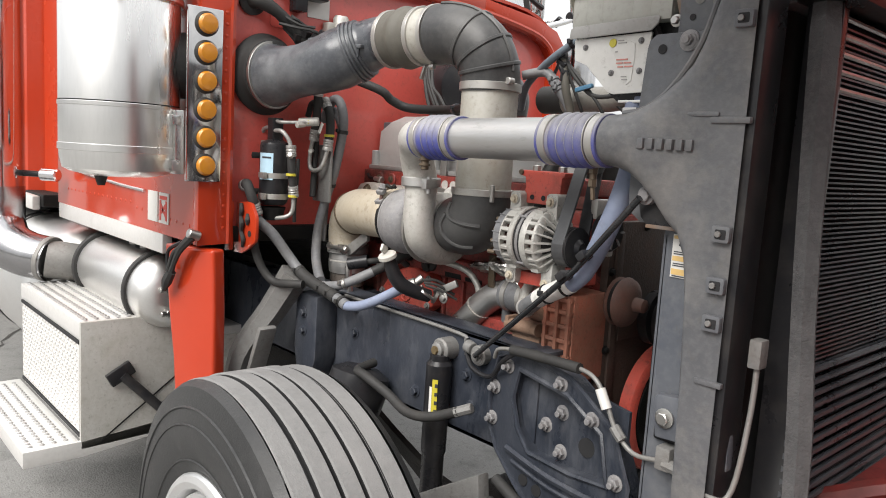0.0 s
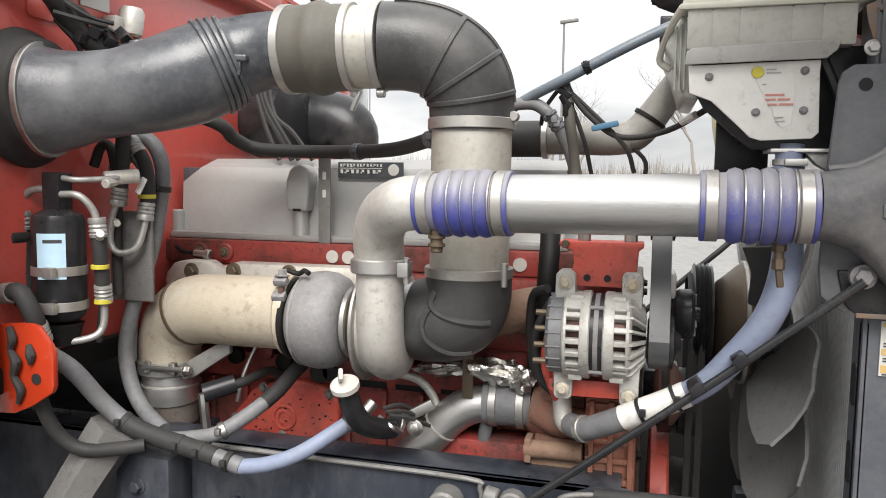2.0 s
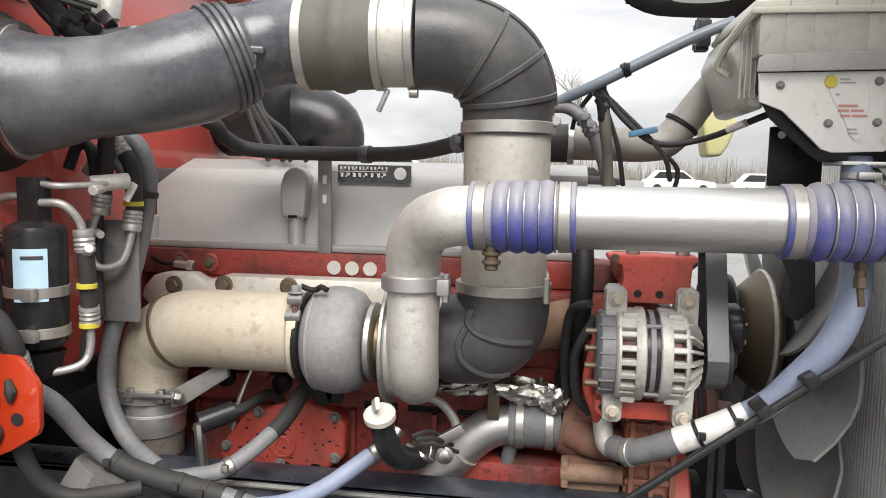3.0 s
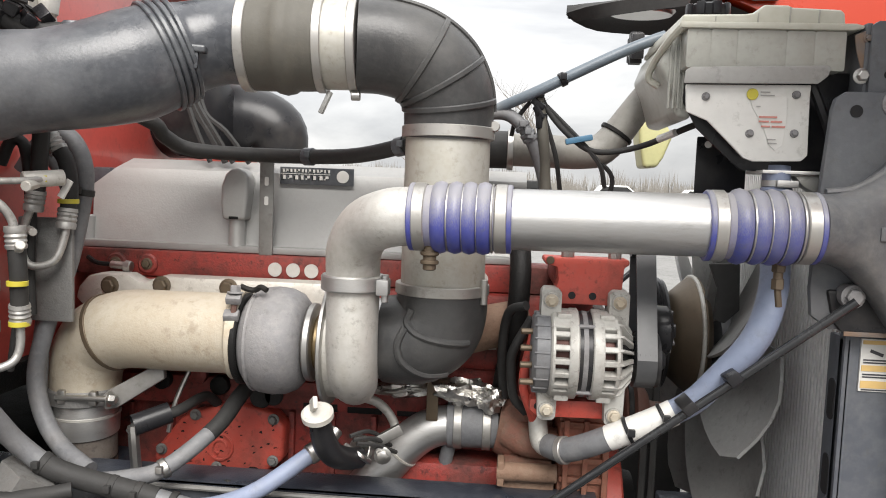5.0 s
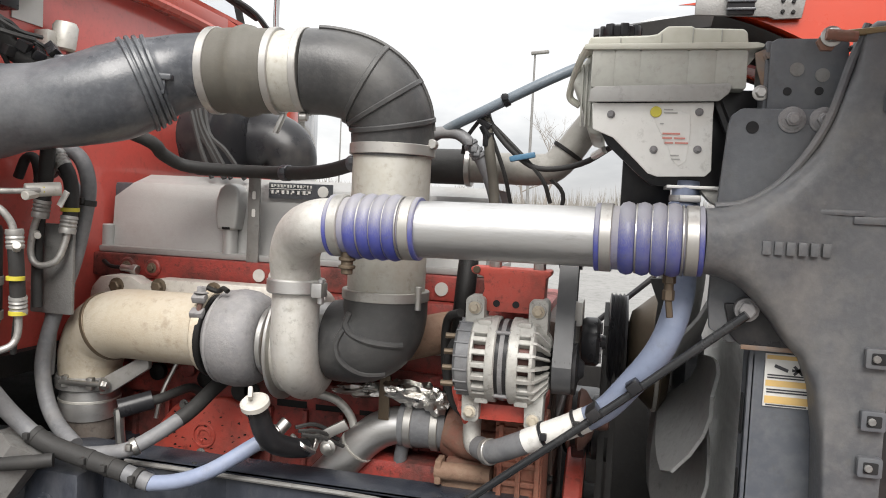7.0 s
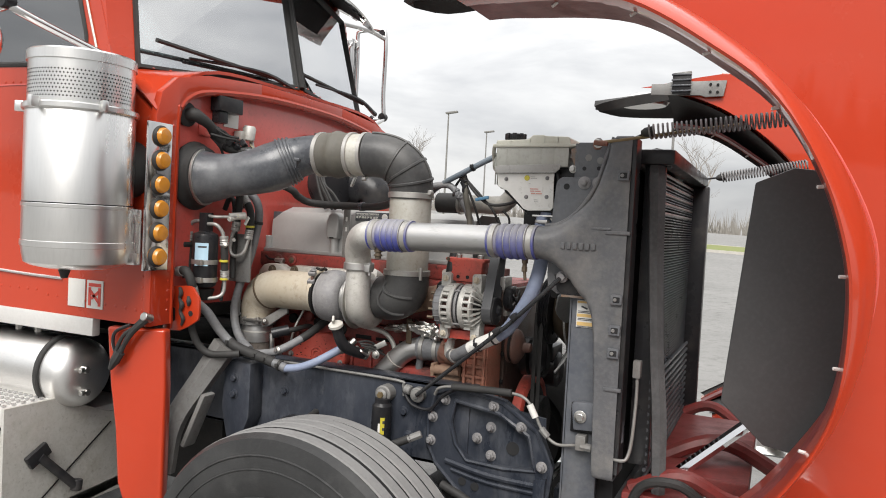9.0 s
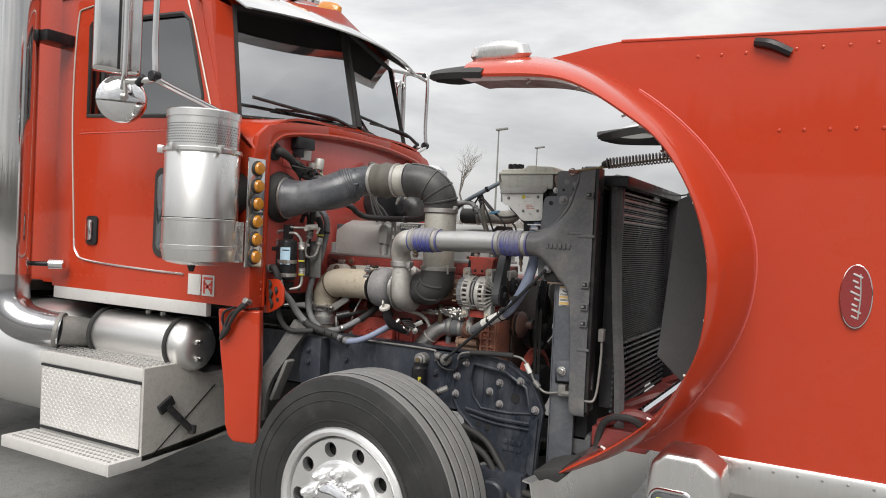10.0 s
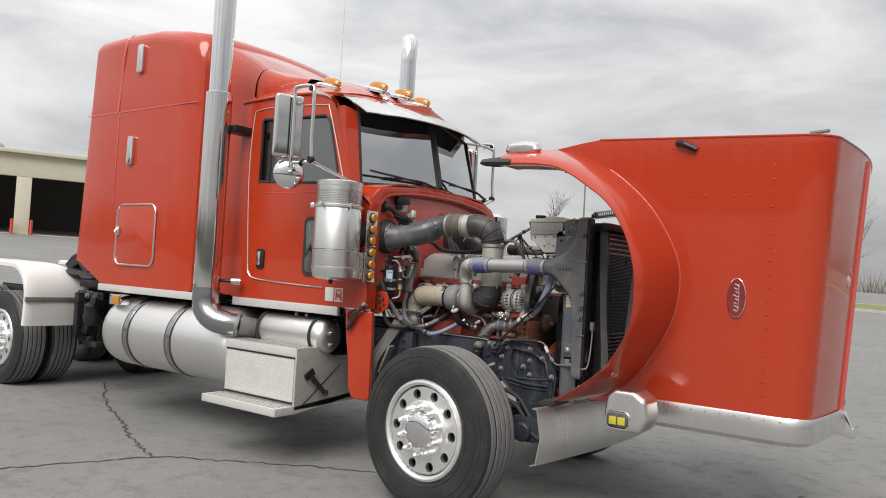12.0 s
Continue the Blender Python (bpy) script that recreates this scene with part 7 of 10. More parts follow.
def hugging(points, core, r):
    """Points brought down on to the skin of a tube of radius r round the core."""
    line, out_ = spline(core, 10), []
    for p in spline(points, 4):
        c = min(line, key=lambda q: (q - p).length)
        out_.append(c + (p - c).normalized() * r)
    return out_


low = part("intake_elbow", tube(low_pts, [0.079, 0.08, 0.081, 0.081, 0.079, 0.077], 40, 6), "elbow_rubber", intake, "black moulded rubber elbow")
part("elbow_ridge", tube(hugging([(0.09, -0.69, 1.345), (0.10, -0.70, 1.322), (0.125, -0.70, 1.302), (0.165, -0.69, 1.290), (0.21, -0.66, 1.285)], low_pts, 0.080), 0.0065, 8), "elbow_rubber", intake)
part("elbow_ridge", tube(hugging([(0.095, -0.69, 1.318), (0.085, -0.70, 1.285), (0.095, -0.69, 1.250), (0.13, -0.67, 1.225), (0.17, -0.64, 1.225)], low_pts, 0.080), 0.0065, 8), "elbow_rubber", intake)
part("tube_clamp", join(ring((0.152, -0.600, 1.373), (0, 0, 1), 0.0795, 0.018, 0.003), rod((0.226, -0.640, 1.352), (0.226, -0.640, 1.395), 0.006)), "clamp", intake, "bright band clamp")
up_pts = [(0.152, -0.597, 1.635), (0.152, -0.600, 1.665), (0.150, -0.607, 1.700), (0.132, -0.618, 1.738), (0.095, -0.630, 1.765), (0.045, -0.642, 1.777), (0.0, -0.650, 1.778)]
part("intake_elbow", tube(up_pts, 0.0775, 44, 6), "elbow_rubber", intake, "ribbed black rubber elbow")
up_s = spline(up_pts, 8)
for u in (0.30, 0.47, 0.64):
    i = int(u * (len(up_s) - 1))
    part("elbow_rib", ring(up_s[i], (up_s[i + 1] - up_s[i - 1]), 0.0765, 0.010, 0.0052, 44), "elbow_rubber", intake)
part("spine_rib", tube([p + (p - Vector((0.03, -0.60, 1.64))).normalized() * 0.079 for p in up_s[8:44]], 0.005, 6, 1, smooth=False), "elbow_rubber", intake)
part("tube_clamp", join(ring((0.152, -0.597, 1.642), (0, 0, 1), 0.0775, 0.020, 0.003), rod((0.232, -0.62, 1.655), (0.232, -0.60, 1.655), 0.009)), "clamp", intake, "bright band clamp")
ddir = Vector((-1, -0.06, -0.01)).normalized()
d0 = Vector((0.0, -0.650, 1.778))
part("intake_sleeve", tube([d0, d0 + ddir * 0.07], 0.0735, 40, 1, smooth=False), "stained_alu", intake, "short bright metal sleeve")
for o in (0.004, 0.058):
    part("tube_clamp", ring(d0 + ddir * o, ddir, 0.0765, 0.014, 0.0032), "clamp", intake, "bright band clamp")
pieces("clamp_tail", [obox(tuple(d0 + ddir * 0.052 + Vector((0, 0.0, -0.095))), (0.008, 0.012, 0.04), (0, 24, 0), 0.002), rod(d0 + ddir * 0.005 + Vector((0, -0.02, -0.085)), d0 + ddir * -0.01 + Vector((0, -0.02, -0.085)), 0.008)], "zinc", intake)
cn = [(0.060, 0.0765), (0.085, 0.0775), (0.098, 0.0775), (0.104, 0.082), (0.118, 0.085), (0.130, 0.082), (0.136, 0.0785), (0.150, 0.0785), (0.185, 0.0775)]
part("intake_connector", lathe(cn, d0, ddir, 44), "olive", intake, "dusty ridged rubber connector")
part("tube_clamp", ring(d0 + ddir * 0.180, ddir, 0.0775, 0.016, 0.0032), "clamp", intake, "bright band clamp")
duct_pts = [d0 + ddir * 0.165, d0 + ddir * 0.225, (-0.272, -0.676, 1.764), (-0.312, -0.700, 1.744), (-0.350, -0.728, 1.722), (-0.40, -0.757, 1.703), (-0.455, -0.778, 1.690), (-0.505, -0.790, 1.683), (-0.555, -0.802, 1.676), (-0.60, -0.810, 1.674), (-0.636, -0.812, 1.676)]
duct = part("intake_duct", tube(duct_pts, [0.070, 0.069, 0.073, 0.085, 0.088, 0.082, 0.0770, 0.079, 0.089, 0.100, 0.104], 48, 6), "plastic", truck, "dusty black moulded intake duct")
ds = spline(duct_pts, 8)
for i, r in ((19, 0.0770), (21, 0.0800), (23, 0.0830), (25, 0.0845)):
    part("duct_rib", ring(ds[i], ds[i + 1] - ds[i - 1], r, 0.008, 0.0065, 48), "plastic", duct)
part("duct_ledge", moved(box(-0.045, 0.045, -0.010, 0.012, -0.006, 0.006, 0.004, 3), pose(-0.268, -0.742, 1.752, 0, 3, 8)), "plastic", duct)
part("ledge_flange", moved(box(-0.032, 0.032, -0.004, 0.004, -0.028, 0.004, 0.003), pose(-0.266, -0.744, 1.749, 0, 3, 8)), "plastic", duct)
part("duct_boot", lathe([(0, 0.122), (0.010, 0.126), (0.020, 0.122), (0.027, 0.113), (0.040, 0.108), (0.052, 0.106), (0.056, 0.099)], (-0.642, -0.812, 1.678), (1, 0.10, 0.0), 48), "rubber", duct, "round rubber boot at the firewall")
part("boot_clamp", ring((-0.590, -0.808, 1.675), (1, 0.22, 0.03), 0.0995, 0.011, 0.004, 44), "zinc", duct)
part("duct_cap", join(lathe([(0, 0.016), (0.012, 0.016), (0.016, 0.013)], (-0.418, -0.775, 1.766), (0, -0.2, 1), 16), lathe([(0, 0.026), (0.005, 0.024)], (-0.418, -0.773, 1.762), (0, -0.2, 1), 20)), "plastic", duct)
part("duct_seam", tube([(-0.60, -0.905, 1.66), (-0.55, -0.884, 1.672), (-0.47, -0.857, 1.690), (-0.40, -0.835, 1.705)], 0.0025, 6, 4), "plastic", duct)
part("far_duct", tube([(-0.62, 0.02, 1.70), (-0.52, 0.0, 1.70), (-0.40, -0.01, 1.695), (-0.33, -0.02, 1.67), (-0.31, -0.02, 1.60)], [0.10, 0.10, 0.095, 0.08, 0.06], 20, 5), "black_steel", duct, "black duct to the far side")
part("far_housing", lathe([(0, 0.06), (0.02, 0.10), (0.07, 0.105), (0.12, 0.09), (0.13, 0.05)], (-0.55, -0.12, 1.70), (1, -0.2, 0), 28), "black_steel", duct)
rng = random.Random(3)
for k in range(5):
    o = rng.uniform(-0.02, 0.05)
    part("far_cable", tube([(-0.45 + o, -0.30, 1.79), (-0.42 + o, -0.32, 1.71 + rng.uniform(-0.02, 0.02)), (-0.38 + 1.5 * o, -0.33, 1.65), (-0.34 + 2 * o, -0.33, 1.585)], 0.006, 6, 4), "rubber", duct)

# alternator
AX, AY, AZ = 0.394, -0.655, 1.281
alt = part("alternator", lathe([(-0.052, 0.045), (-0.050, 0.058), (-0.020, 0.061), (0.010, 0.061), (0.046, 0.058), (0.052, 0.03)], (AX, AY, AZ), (1, 0, 0), 40), "copper", truck, "cast aluminium alternator with slotted end frames")
for x0, x1 in ((-0.050, -0.026), (0.026, 0.049)):
    for k in range(20):
        turn_ = (k * 18 + 180) % 360 - 180
        half_w = 0.0048 if abs(turn_) <= 40 or abs(turn_) >= 140 else 0.0122
        m = Matrix.Translation((AX, AY, AZ)) @ Matrix.Rotation(radians(90 + 18 * k), 4, "X")
        part("cooling_fin", moved(box(x0 - 0.002, x1 + 0.002, -half_w, half_w, 0.058, 0.0735, 0.0016, 1), m), "cast", alt)
part("end_frame", join(lathe([(-0.056, 0.062), (-0.056, 0.070), (-0.053, 0.0735), (-0.049, 0.0735), (-0.049, 0.060)], (AX, AY, AZ), (1, 0, 0), 40), lathe([(-0.027, 0.060), (-0.027, 0.0740), (-0.024, 0.0755), (-0.013, 0.0755), (-0.011, 0.073), (-0.011, 0.064)], (AX, AY, AZ), (1, 0, 0), 40)), "cast", alt, "grimy cast rear end frame")
part("end_frame", join(lathe([(0.010, 0.064), (0.010, 0.073), (0.012, 0.0755), (0.024, 0.0755), (0.028, 0.0740), (0.028, 0.060)], (AX, AY, AZ), (1, 0, 0), 40), lathe([(0.047, 0.058), (0.047, 0.0735), (0.052, 0.072), (0.056, 0.066), (0.056, 0.052)], (AX, AY, AZ), (1, 0, 0), 40)), "cast", alt, "grimy cast front end frame")
part("stator_band", lathe([(-0.012, 0.066), (-0.012, 0.0705), (0.011, 0.0705), (0.011, 0.066)], (AX, AY, AZ), (1, 0, 0), 40), "black_steel", alt, "dark laminated stator")
part("stator_rib", ring((AX - 0.001, AY, AZ), (1, 0, 0), 0.0700, 0.008, 0.0014, 40), "turbine", alt)
pieces("through_bolt", [rod((AX - 0.014, AY - 0.0725 * math.cos(radians(a)), AZ + 0.0725 * math.sin(radians(a))), (AX + 0.013, AY - 0.0725 * math.cos(radians(a)), AZ + 0.0725 * math.sin(radians(a))), 0.0035, 8) for a in (48, -48, 132, -132)], "turbine", alt)
part("end_cover", lathe([(0, 0.0665), (0.022, 0.0670), (0.028, 0.060), (0.030, 0.02)], (AX - 0.056, AY, AZ), (-1, 0, 0), 36), "hose", alt, "grey plastic rear cover")
pieces("cover_rib", [moved(box(-0.082, -0.058, -0.0015, 0.0015, 0.064, 0.0685, 0.0006, 1), Matrix.Translation((AX, AY, AZ)) @ Matrix.Rotation(2 * math.pi * k / 18, 4, "X")) for k in range(18)], "hose", alt)
pieces("terminal", [rod((AX - 0.082, AY - 0.050 + 0.008 * k, AZ - 0.040 + 0.026 * k), (AX - 0.104, AY - 0.052 + 0.008 * k, AZ - 0.040 + 0.026 * k), 0.0052, 8) for k in range(4)], "fan_brown", alt)
part("front_face", lathe([(0, 0.050), (0.012, 0.046), (0.020, 0.034), (0.026, 0.026)], (AX + 0.052, AY, AZ), (1, 0, 0), 36), "dark", alt)
pieces("face_rib", [moved(prism([(0.050, 0.073), (0.058, 0.071), (0.077, 0.046), (0.079, 0.032), (0.050, 0.032)], "y", -0.0021, 0.0021, 0), Matrix.Translation((AX, AY, AZ)) @ Matrix.Rotation(2 * math.pi * k / 20, 4, "X")) for k in range(20)], "cast", alt, "radial rib of the front frame")
for dx, up, dn in ((-0.056, 0.090, -0.093), (0.054, 0.091, -0.097)):
    for h, zr in ((up, 0.050), (dn, -0.050)):
        z_in, z_out = (zr, h + 0.019) if h > 0 else (h - 0.019, zr)
        poly = [(-0.017, z_in), (0.017, z_in), (0.017, z_out - 0.006), (0.011, z_out), (-0.011, z_out), (-0.017, z_out - 0.006)] if h > 0 else [(-0.017, z_out), (0.017, z_out), (0.0155, z_in + 0.006), (0.010, z_in), (-0.010, z_in), (-0.0155, z_in + 0.006)]
        part("mount_ear", join(prism([(AX + dx + x, AZ + z) for x, z in poly], "y", AY - 0.020, AY + 0.03, 0.005), lathe([(0, 0.0135), (0.004, 0.0125)], (AX + dx, AY - 0.020, AZ + h), (0, -1, 0), 18)), "cast", alt, "squared cast mounting ear")
        part("ear_bolt", bolt((AX + dx, AY - 0.024, AZ + h), (0, -1, 0), 0.0075, 0.007), "exhaust", alt)
        # web that ties the ear into its frame
        part("ear_web", moved(box(-0.012, 0.012, -0.026, 0.010, -0.006, 0.006, 0.004), pose(AX + dx * 0.62, AY - 0.012, AZ + (0.066 if h > 0 else -0.067), 0, 0, 0)), "cast", alt)
bk = [(-0.046, 0.082), (0.052, 0.082), (0.054, 0.104), (0.060, 0.110), (0.062, 0.146), (0.070, 0.150), (0.070, 0.159), (-0.070, 0.159), (-0.072, 0.152), (-0.066, 0.147), (-0.048, 0.143), (-0.045, 0.120), (-0.050, 0.104)]
ab = part("alternator_bracket", prism([(AX + x, AZ + z) for x, z in bk], "y", -0.655, -0.60, 0.004), "red_bracket", truck, "red alternator bracket")
part("bracket_arm", box(0.345, 0.44, -0.61, -0.42, 1.385, 1.425, 0.006), "red_engine", ab)
pieces("bracket_hole", [lathe([(0, 0.0062), (0.001, 0.0062)], (AX + x, -0.6555, AZ + 0.097), (0, -1, 0), 14) for x in (-0.022, 0.012)], "near_black", ab)
pieces("bracket_stud", [rod((AX + x, -0.635, AZ + 0.157), (AX + x, -0.635, AZ + 0.172), 0.011, 8) for x in (-0.030, 0.048)], "zinc", ab)
part("flange_rivet", lathe([(0, 0.007), (0.004, 0.006)], (AX - 0.060, -0.6555, AZ + 0.154), (0, -1, 0), 12), "fan_brown", ab)
part("lower_bracket", prism([(AX - 0.082, AZ - 0.082), (AX + 0.068, AZ - 0.080), (AX + 0.068, AZ - 0.110), (AX - 0.070, AZ - 0.112), (AX - 0.084, AZ - 0.100)], "y", -0.655, -0.50, 0.004), "red_bracket", ab, "red lower mounting arm")
part("arm_hole", lathe([(0, 0.006), (0.001, 0.006)], (AX - 0.070, -0.6555, AZ - 0.094), (0, -1, 0), 14), "near_black", ab)

# belt drive and fan
def belt(path, width, x, name, mat="rubber"):
    n = len(path)
    rows_ = [[(x, y, z) for y, z in path], [(x + width, y, z) for y, z in path]]
    return thick(loft([list(r) for r in zip(*rows_)] + [[(x, *path[0]), (x + width, *path[0])]]), 0.006)


part("alternator_pulley", lathe([(0, 0.034), (0.004, 0.045)] + [(0.008 + 0.004 * k, 0.043 if k % 2 else 0.0455) for k in range(8)] + [(0.042, 0.045), (0.046, 0.02), (0.055, 0.012)], (0.474, AY, AZ - 0.005), (1, 0, 0), 32), "black_steel", truck, "black grooved pulley")
loop = []
c1, r1, c2, r2 = (AY, AZ - 0.005), 0.046, (-0.60, 1.47), 0.03
for k in range(13):
    a = radians(170 + 190 * k / 12)
    loop.append((c1[0] + r1 * math.cos(a), c1[1] + r1 * math.sin(a)))
for k in range(9):
    a = radians(0 + 170 * k / 8)
    loop.append((c2[0] + r2 * math.cos(a), c2[1] + r2 * math.sin(a)))
part("drive_belt", belt(loop, 0.032, 0.477, "belt"), "belt", truck, "ribbed black drive belt")
part("idler_pulley", lathe([(0, 0.028), (0.04, 0.028), (0.045, 0.01)], (0.474, -0.60, 1.47), (1, 0, 0), 24), "black_steel", truck)
ten = part("belt_tensioner", lathe([(0, 0.020), (0.004, 0.040), (0.010, 0.044), (0.030, 0.044), (0.036, 0.038), (0.036, 0.014), (0.046, 0.012)], (0.516, -0.575, 1.312), (1, 0, 0), 32), "black_steel", truck, "black belt tensioner behind the alternator belt")
pieces("tensioner_rib", [obox((0.5535, -0.575 + 0.028 * math.cos(a), 1.312 + 0.028 * math.sin(a)), (0.004, 0.020, 0.005), (math.degrees(a), 0, 0), 0.001) for a in [2 * math.pi * k / 7 for k in range(7)]], "turbine", ten)
part("tensioner_arm", join(box(0.500, 0.520, -0.600, -0.530, 1.34, 1.385, 0.006), box(0.500, 0.518, -0.560, -0.520, 1.25, 1.35, 0.006)), "alu_dull", ten)
fanp = part("fan_pulley", lathe([(0, 0.06), (0.004, 0.118)] + [(0.006 + 0.0045 * k, 0.116 if k % 2 else 0.122) for k in range(8)] + [(0.042, 0.118), (0.046, 0.05)], (0.562, -0.26, 1.25), (1, 0, 0), 44), "black_steel", truck, "black grooved fan pulley")
part("fan_clutch", lathe([(0, 0.06), (0.006, 0.084), (0.025, 0.100), (0.045, 0.118), (0.058, 0.127), (0.068, 0.128), (0.074, 0.12), (0.085, 0.10), (0.095, 0.03)], (0.608, -0.26, 1.25), (1, 0, 0), 40), "fan_brown", fanp, "domed fan clutch")
part("clutch_rim", ring((0.668, -0.26, 1.25), (1, 0, 0), 0.125, 0.008, 0.006), "alu_dull", fanp, "bright worn clutch rim")
dmp = part("crank_damper", lathe([(0, 0.06), (0.004, 0.170), (0.008, 0.176), (0.040, 0.176), (0.045, 0.170), (0.046, 0.148), (0.034, 0.144), (0.034, 0.06)], (0.485, -0.225, 0.825), (1, 0, 0), 56), "red_bracket", truck, "red crankshaft damper wheel")
part("damper_hub", lathe([(0, 0.14), (0.012, 0.138), (0.014, 0.10), (0.05, 0.095), (0.052, 0.03)], (0.518, -0.225, 0.825), (1, 0, 0), 40), "dark", dmp, "oily dark damper hub")
fcase = part("front_case", box(0.438, 0.462, -0.452, 0.07, 0.70, 1.325, 0.006), "grime", truck, "grimy brown front engine case")
pieces("case_flange", [box(0.461, 0.472, -0.40, 0.02, 1.02, 1.10, 0.005), box(0.461, 0.470, -0.43, -0.40, 0.74, 1.30, 0.004)], "grime", fcase)
pieces("case_bolt", [bolt((0.463, y, z), (1, 0, 0), 0.008, 0.008) for y, z in ((-0.44, 1.29), (-0.44, 1.20), (-0.44, 1.10), (-0.44, 1.0), (-0.44, 0.90), (-0.30, 1.31), (-0.15, 1.31))], "dark", truck)
acp = part("accessory_pulley", lathe([(0, 0.03), (0.006, 0.056), (0.010, 0.060), (0.016, 0.052), (0.024, 0.052), (0.030, 0.062), (0.040, 0.058), (0.056, 0.034), (0.060, 0.018), (0.085, 0.016), (0.088, 0.010)], (0.490, -0.455, 1.135), (1, 0, 0), 36), "rust_dark", truck, "rusty accessory pulley")
part("pulley_groove", ring((0.510, -0.455, 1.135), (1, 0, 0), 0.0515, 0.010, 0.003), "dark", acp)
pieces("crank_pulley", [lathe([(0, 0.05), (0.004, 0.07), (0.03, 0.07), (0.034, 0.05)], (0.50 + 0.04 * k, -0.30, 1.08), (1, 0, 0), 32) for k in range(2)], "black_steel", truck)
pieces("front_belt", [belt([(-0.30 + 0.072 * math.cos(a), 1.08 + 0.072 * math.sin(a)) for a in [radians(180 + 18 * k) for k in range(11)]] + [(-0.16, 1.25), (-0.17, 1.33), (-0.26, 1.35), (-0.35, 1.31), (-0.36, 1.25)], 0.03, 0.555, "b")], "rubber", truck)
pieces("fan_belt", [box(x, x + 0.014, -0.372, -0.366, 0.82, 1.25, 0.002) for x in (0.556, 0.576)], "rubber", truck, "long black fan belt")
# added black sheet: stands in for the darkness beyond the engine front
part("far_splash_panel", box(0.46, 0.86, 0.46, 0.472, 0.55, 1.06, 0.004), "rubber", truck, "added black sheet that darkens the view past the engine front")
part("compressor", join(lathe([(0, 0.05), (0.012, 0.068), (0.09, 0.070), (0.10, 0.055)], (0.468, -0.02, 0.99), (1, 0, 0), 28), box(0.470, 0.555, -0.09, 0.05, 1.03, 1.09, 0.012)), "black_steel", truck, "oily black belt-driven compressor")
part("far_stay_rod", tube([(0.758, 0.32, 1.44), (0.668, 0.30, 1.355), (0.549, 0.28, 1.247), (0.44, 0.26, 1.15)], 0.0085, 10, 1, smooth=False), "black_steel", truck, "black stay rod on the far side")
part("shroud_bracket", prism([(0.634, 1.428), (0.689, 1.431), (0.694, 1.344), (0.668, 1.318), (0.648, 1.325), (0.652, 1.383)], "y", -0.505, -0.492, 0.004), "rubber", truck, "black shroud bracket beside the fan")
fan = part("fan", lathe([(0, 0.06), (0.02, 0.09), (0.05, 0.09), (0.06, 0.06)], (0.708, -0.22, 1.22), (1, 0, 0), 28), "plastic", truck, "grey moulded cooling fan at rest")
for k in range(9):
    a = 2 * math.pi * (k + 0.50) / 9
    rows_ = []
    for i in range(7):
        r = 0.08 + 0.275 * i / 6
        w = (0.055 + 0.03 * math.sin(i / 6 * 2.4)) * (1.0 if i < 6 else 0.8)
        tw = radians(48 - 16 * i / 6)
        rows_.append([Vector((0.742 + c * w * math.sin(tw) * 0.9 - 0.02 * (c * c), c * w * math.cos(tw) * 1.5, r)) for c in (-1, -0.5, 0, 0.5, 1)])
    b = thick(loft(rows_), 0.006)
    part("fan_blade", moved(b, Matrix.Translation((0, -0.22, 1.22)) @ Matrix.Rotation(a, 4, "X")), "fan_grey", fan, "dusty grey fan blade")

# radiator stack
rad = part("radiator", box(0.827, 0.93, -0.70, 0.28, 0.72, 1.78, 0.006), "fins", truck, "tall radiator and cooler stack")
part("core_face", box(0.8225, 0.8265, -0.698, 0.278, 0.74, 1.76, 0), "fins_light", rad, "dusty grey radiator core")
pieces("core_fin", [box(0.815, 0.823, -0.697 + 0.0131 * k, -0.692 + 0.0131 * k, 0.75, 1.75, 0, 1) for k in range(74)], "fins_light", rad, "dusty vertical radiator fins")
part("top_tank", box(0.84, 0.96, -0.70, 0.32, 1.75, 1.80, 0.015), "tank_plastic", rad)
part("bottom_tank", box(0.85, 0.95, -0.70, 0.32, 0.66, 0.75, 0.015), "tank_plastic", rad)
# charge cooler end tank with its funnel
def end_tank():
    """A round neck that widens smoothly into a tall, narrow tank."""
    stations = [(0.690, 1.464, 1.558, 0.047, 2.0), (0.715, 1.460, 1.560, 0.048, 2.0), (0.740, 1.450, 1.567, 0.048, 2.2), (0.765, 1.430, 1.581, 0.047, 2.5), (0.79, 1.402, 1.600, 0.045, 2.9), (0.815, 1.368, 1.625, 0.043, 3.3),
                (0.838, 1.345, 1.655, 0.041, 3.8), (0.856, 1.30, 1.695, 0.039, 4.4), (0.868, 1.22, 1.735, 0.038, 5.5), (0.878, 1.02, 1.765, 0.037, 7.0), (0.882, 0.855, 1.79, 0.037, 9.0), (0.886, 0.842, 1.815, 0.037, 10.0), (0.90, 0.84, 1.826, 0.037, 10.0), (0.945, 0.84, 1.826, 0.036, 10.0)]
    rows_ = []
    for x, z0, z1, d, n in stations:
        zc, h = (z0 + z1) / 2, (z1 - z0) / 2
        yc = -0.811 + 0.040 * min(1.0, (x - 0.69) / 0.15)
        row_ = []
        for k in range(64):
            a = 2 * math.pi * k / 64
            c, q = math.cos(a), math.sin(a)
            row_.append((x, yc + d * math.copysign(abs(c) ** (2 / n), c), zc + h * math.copysign(abs(q) ** (2 / n), q)))
        rows_.append(row_)
    bm = loft(rows_, closed=True)
    return bm


tankp = part("cooler_end_tank", end_tank(), "tank_plastic", truck, "dusty black charge cooler end tank with a funnel neck")
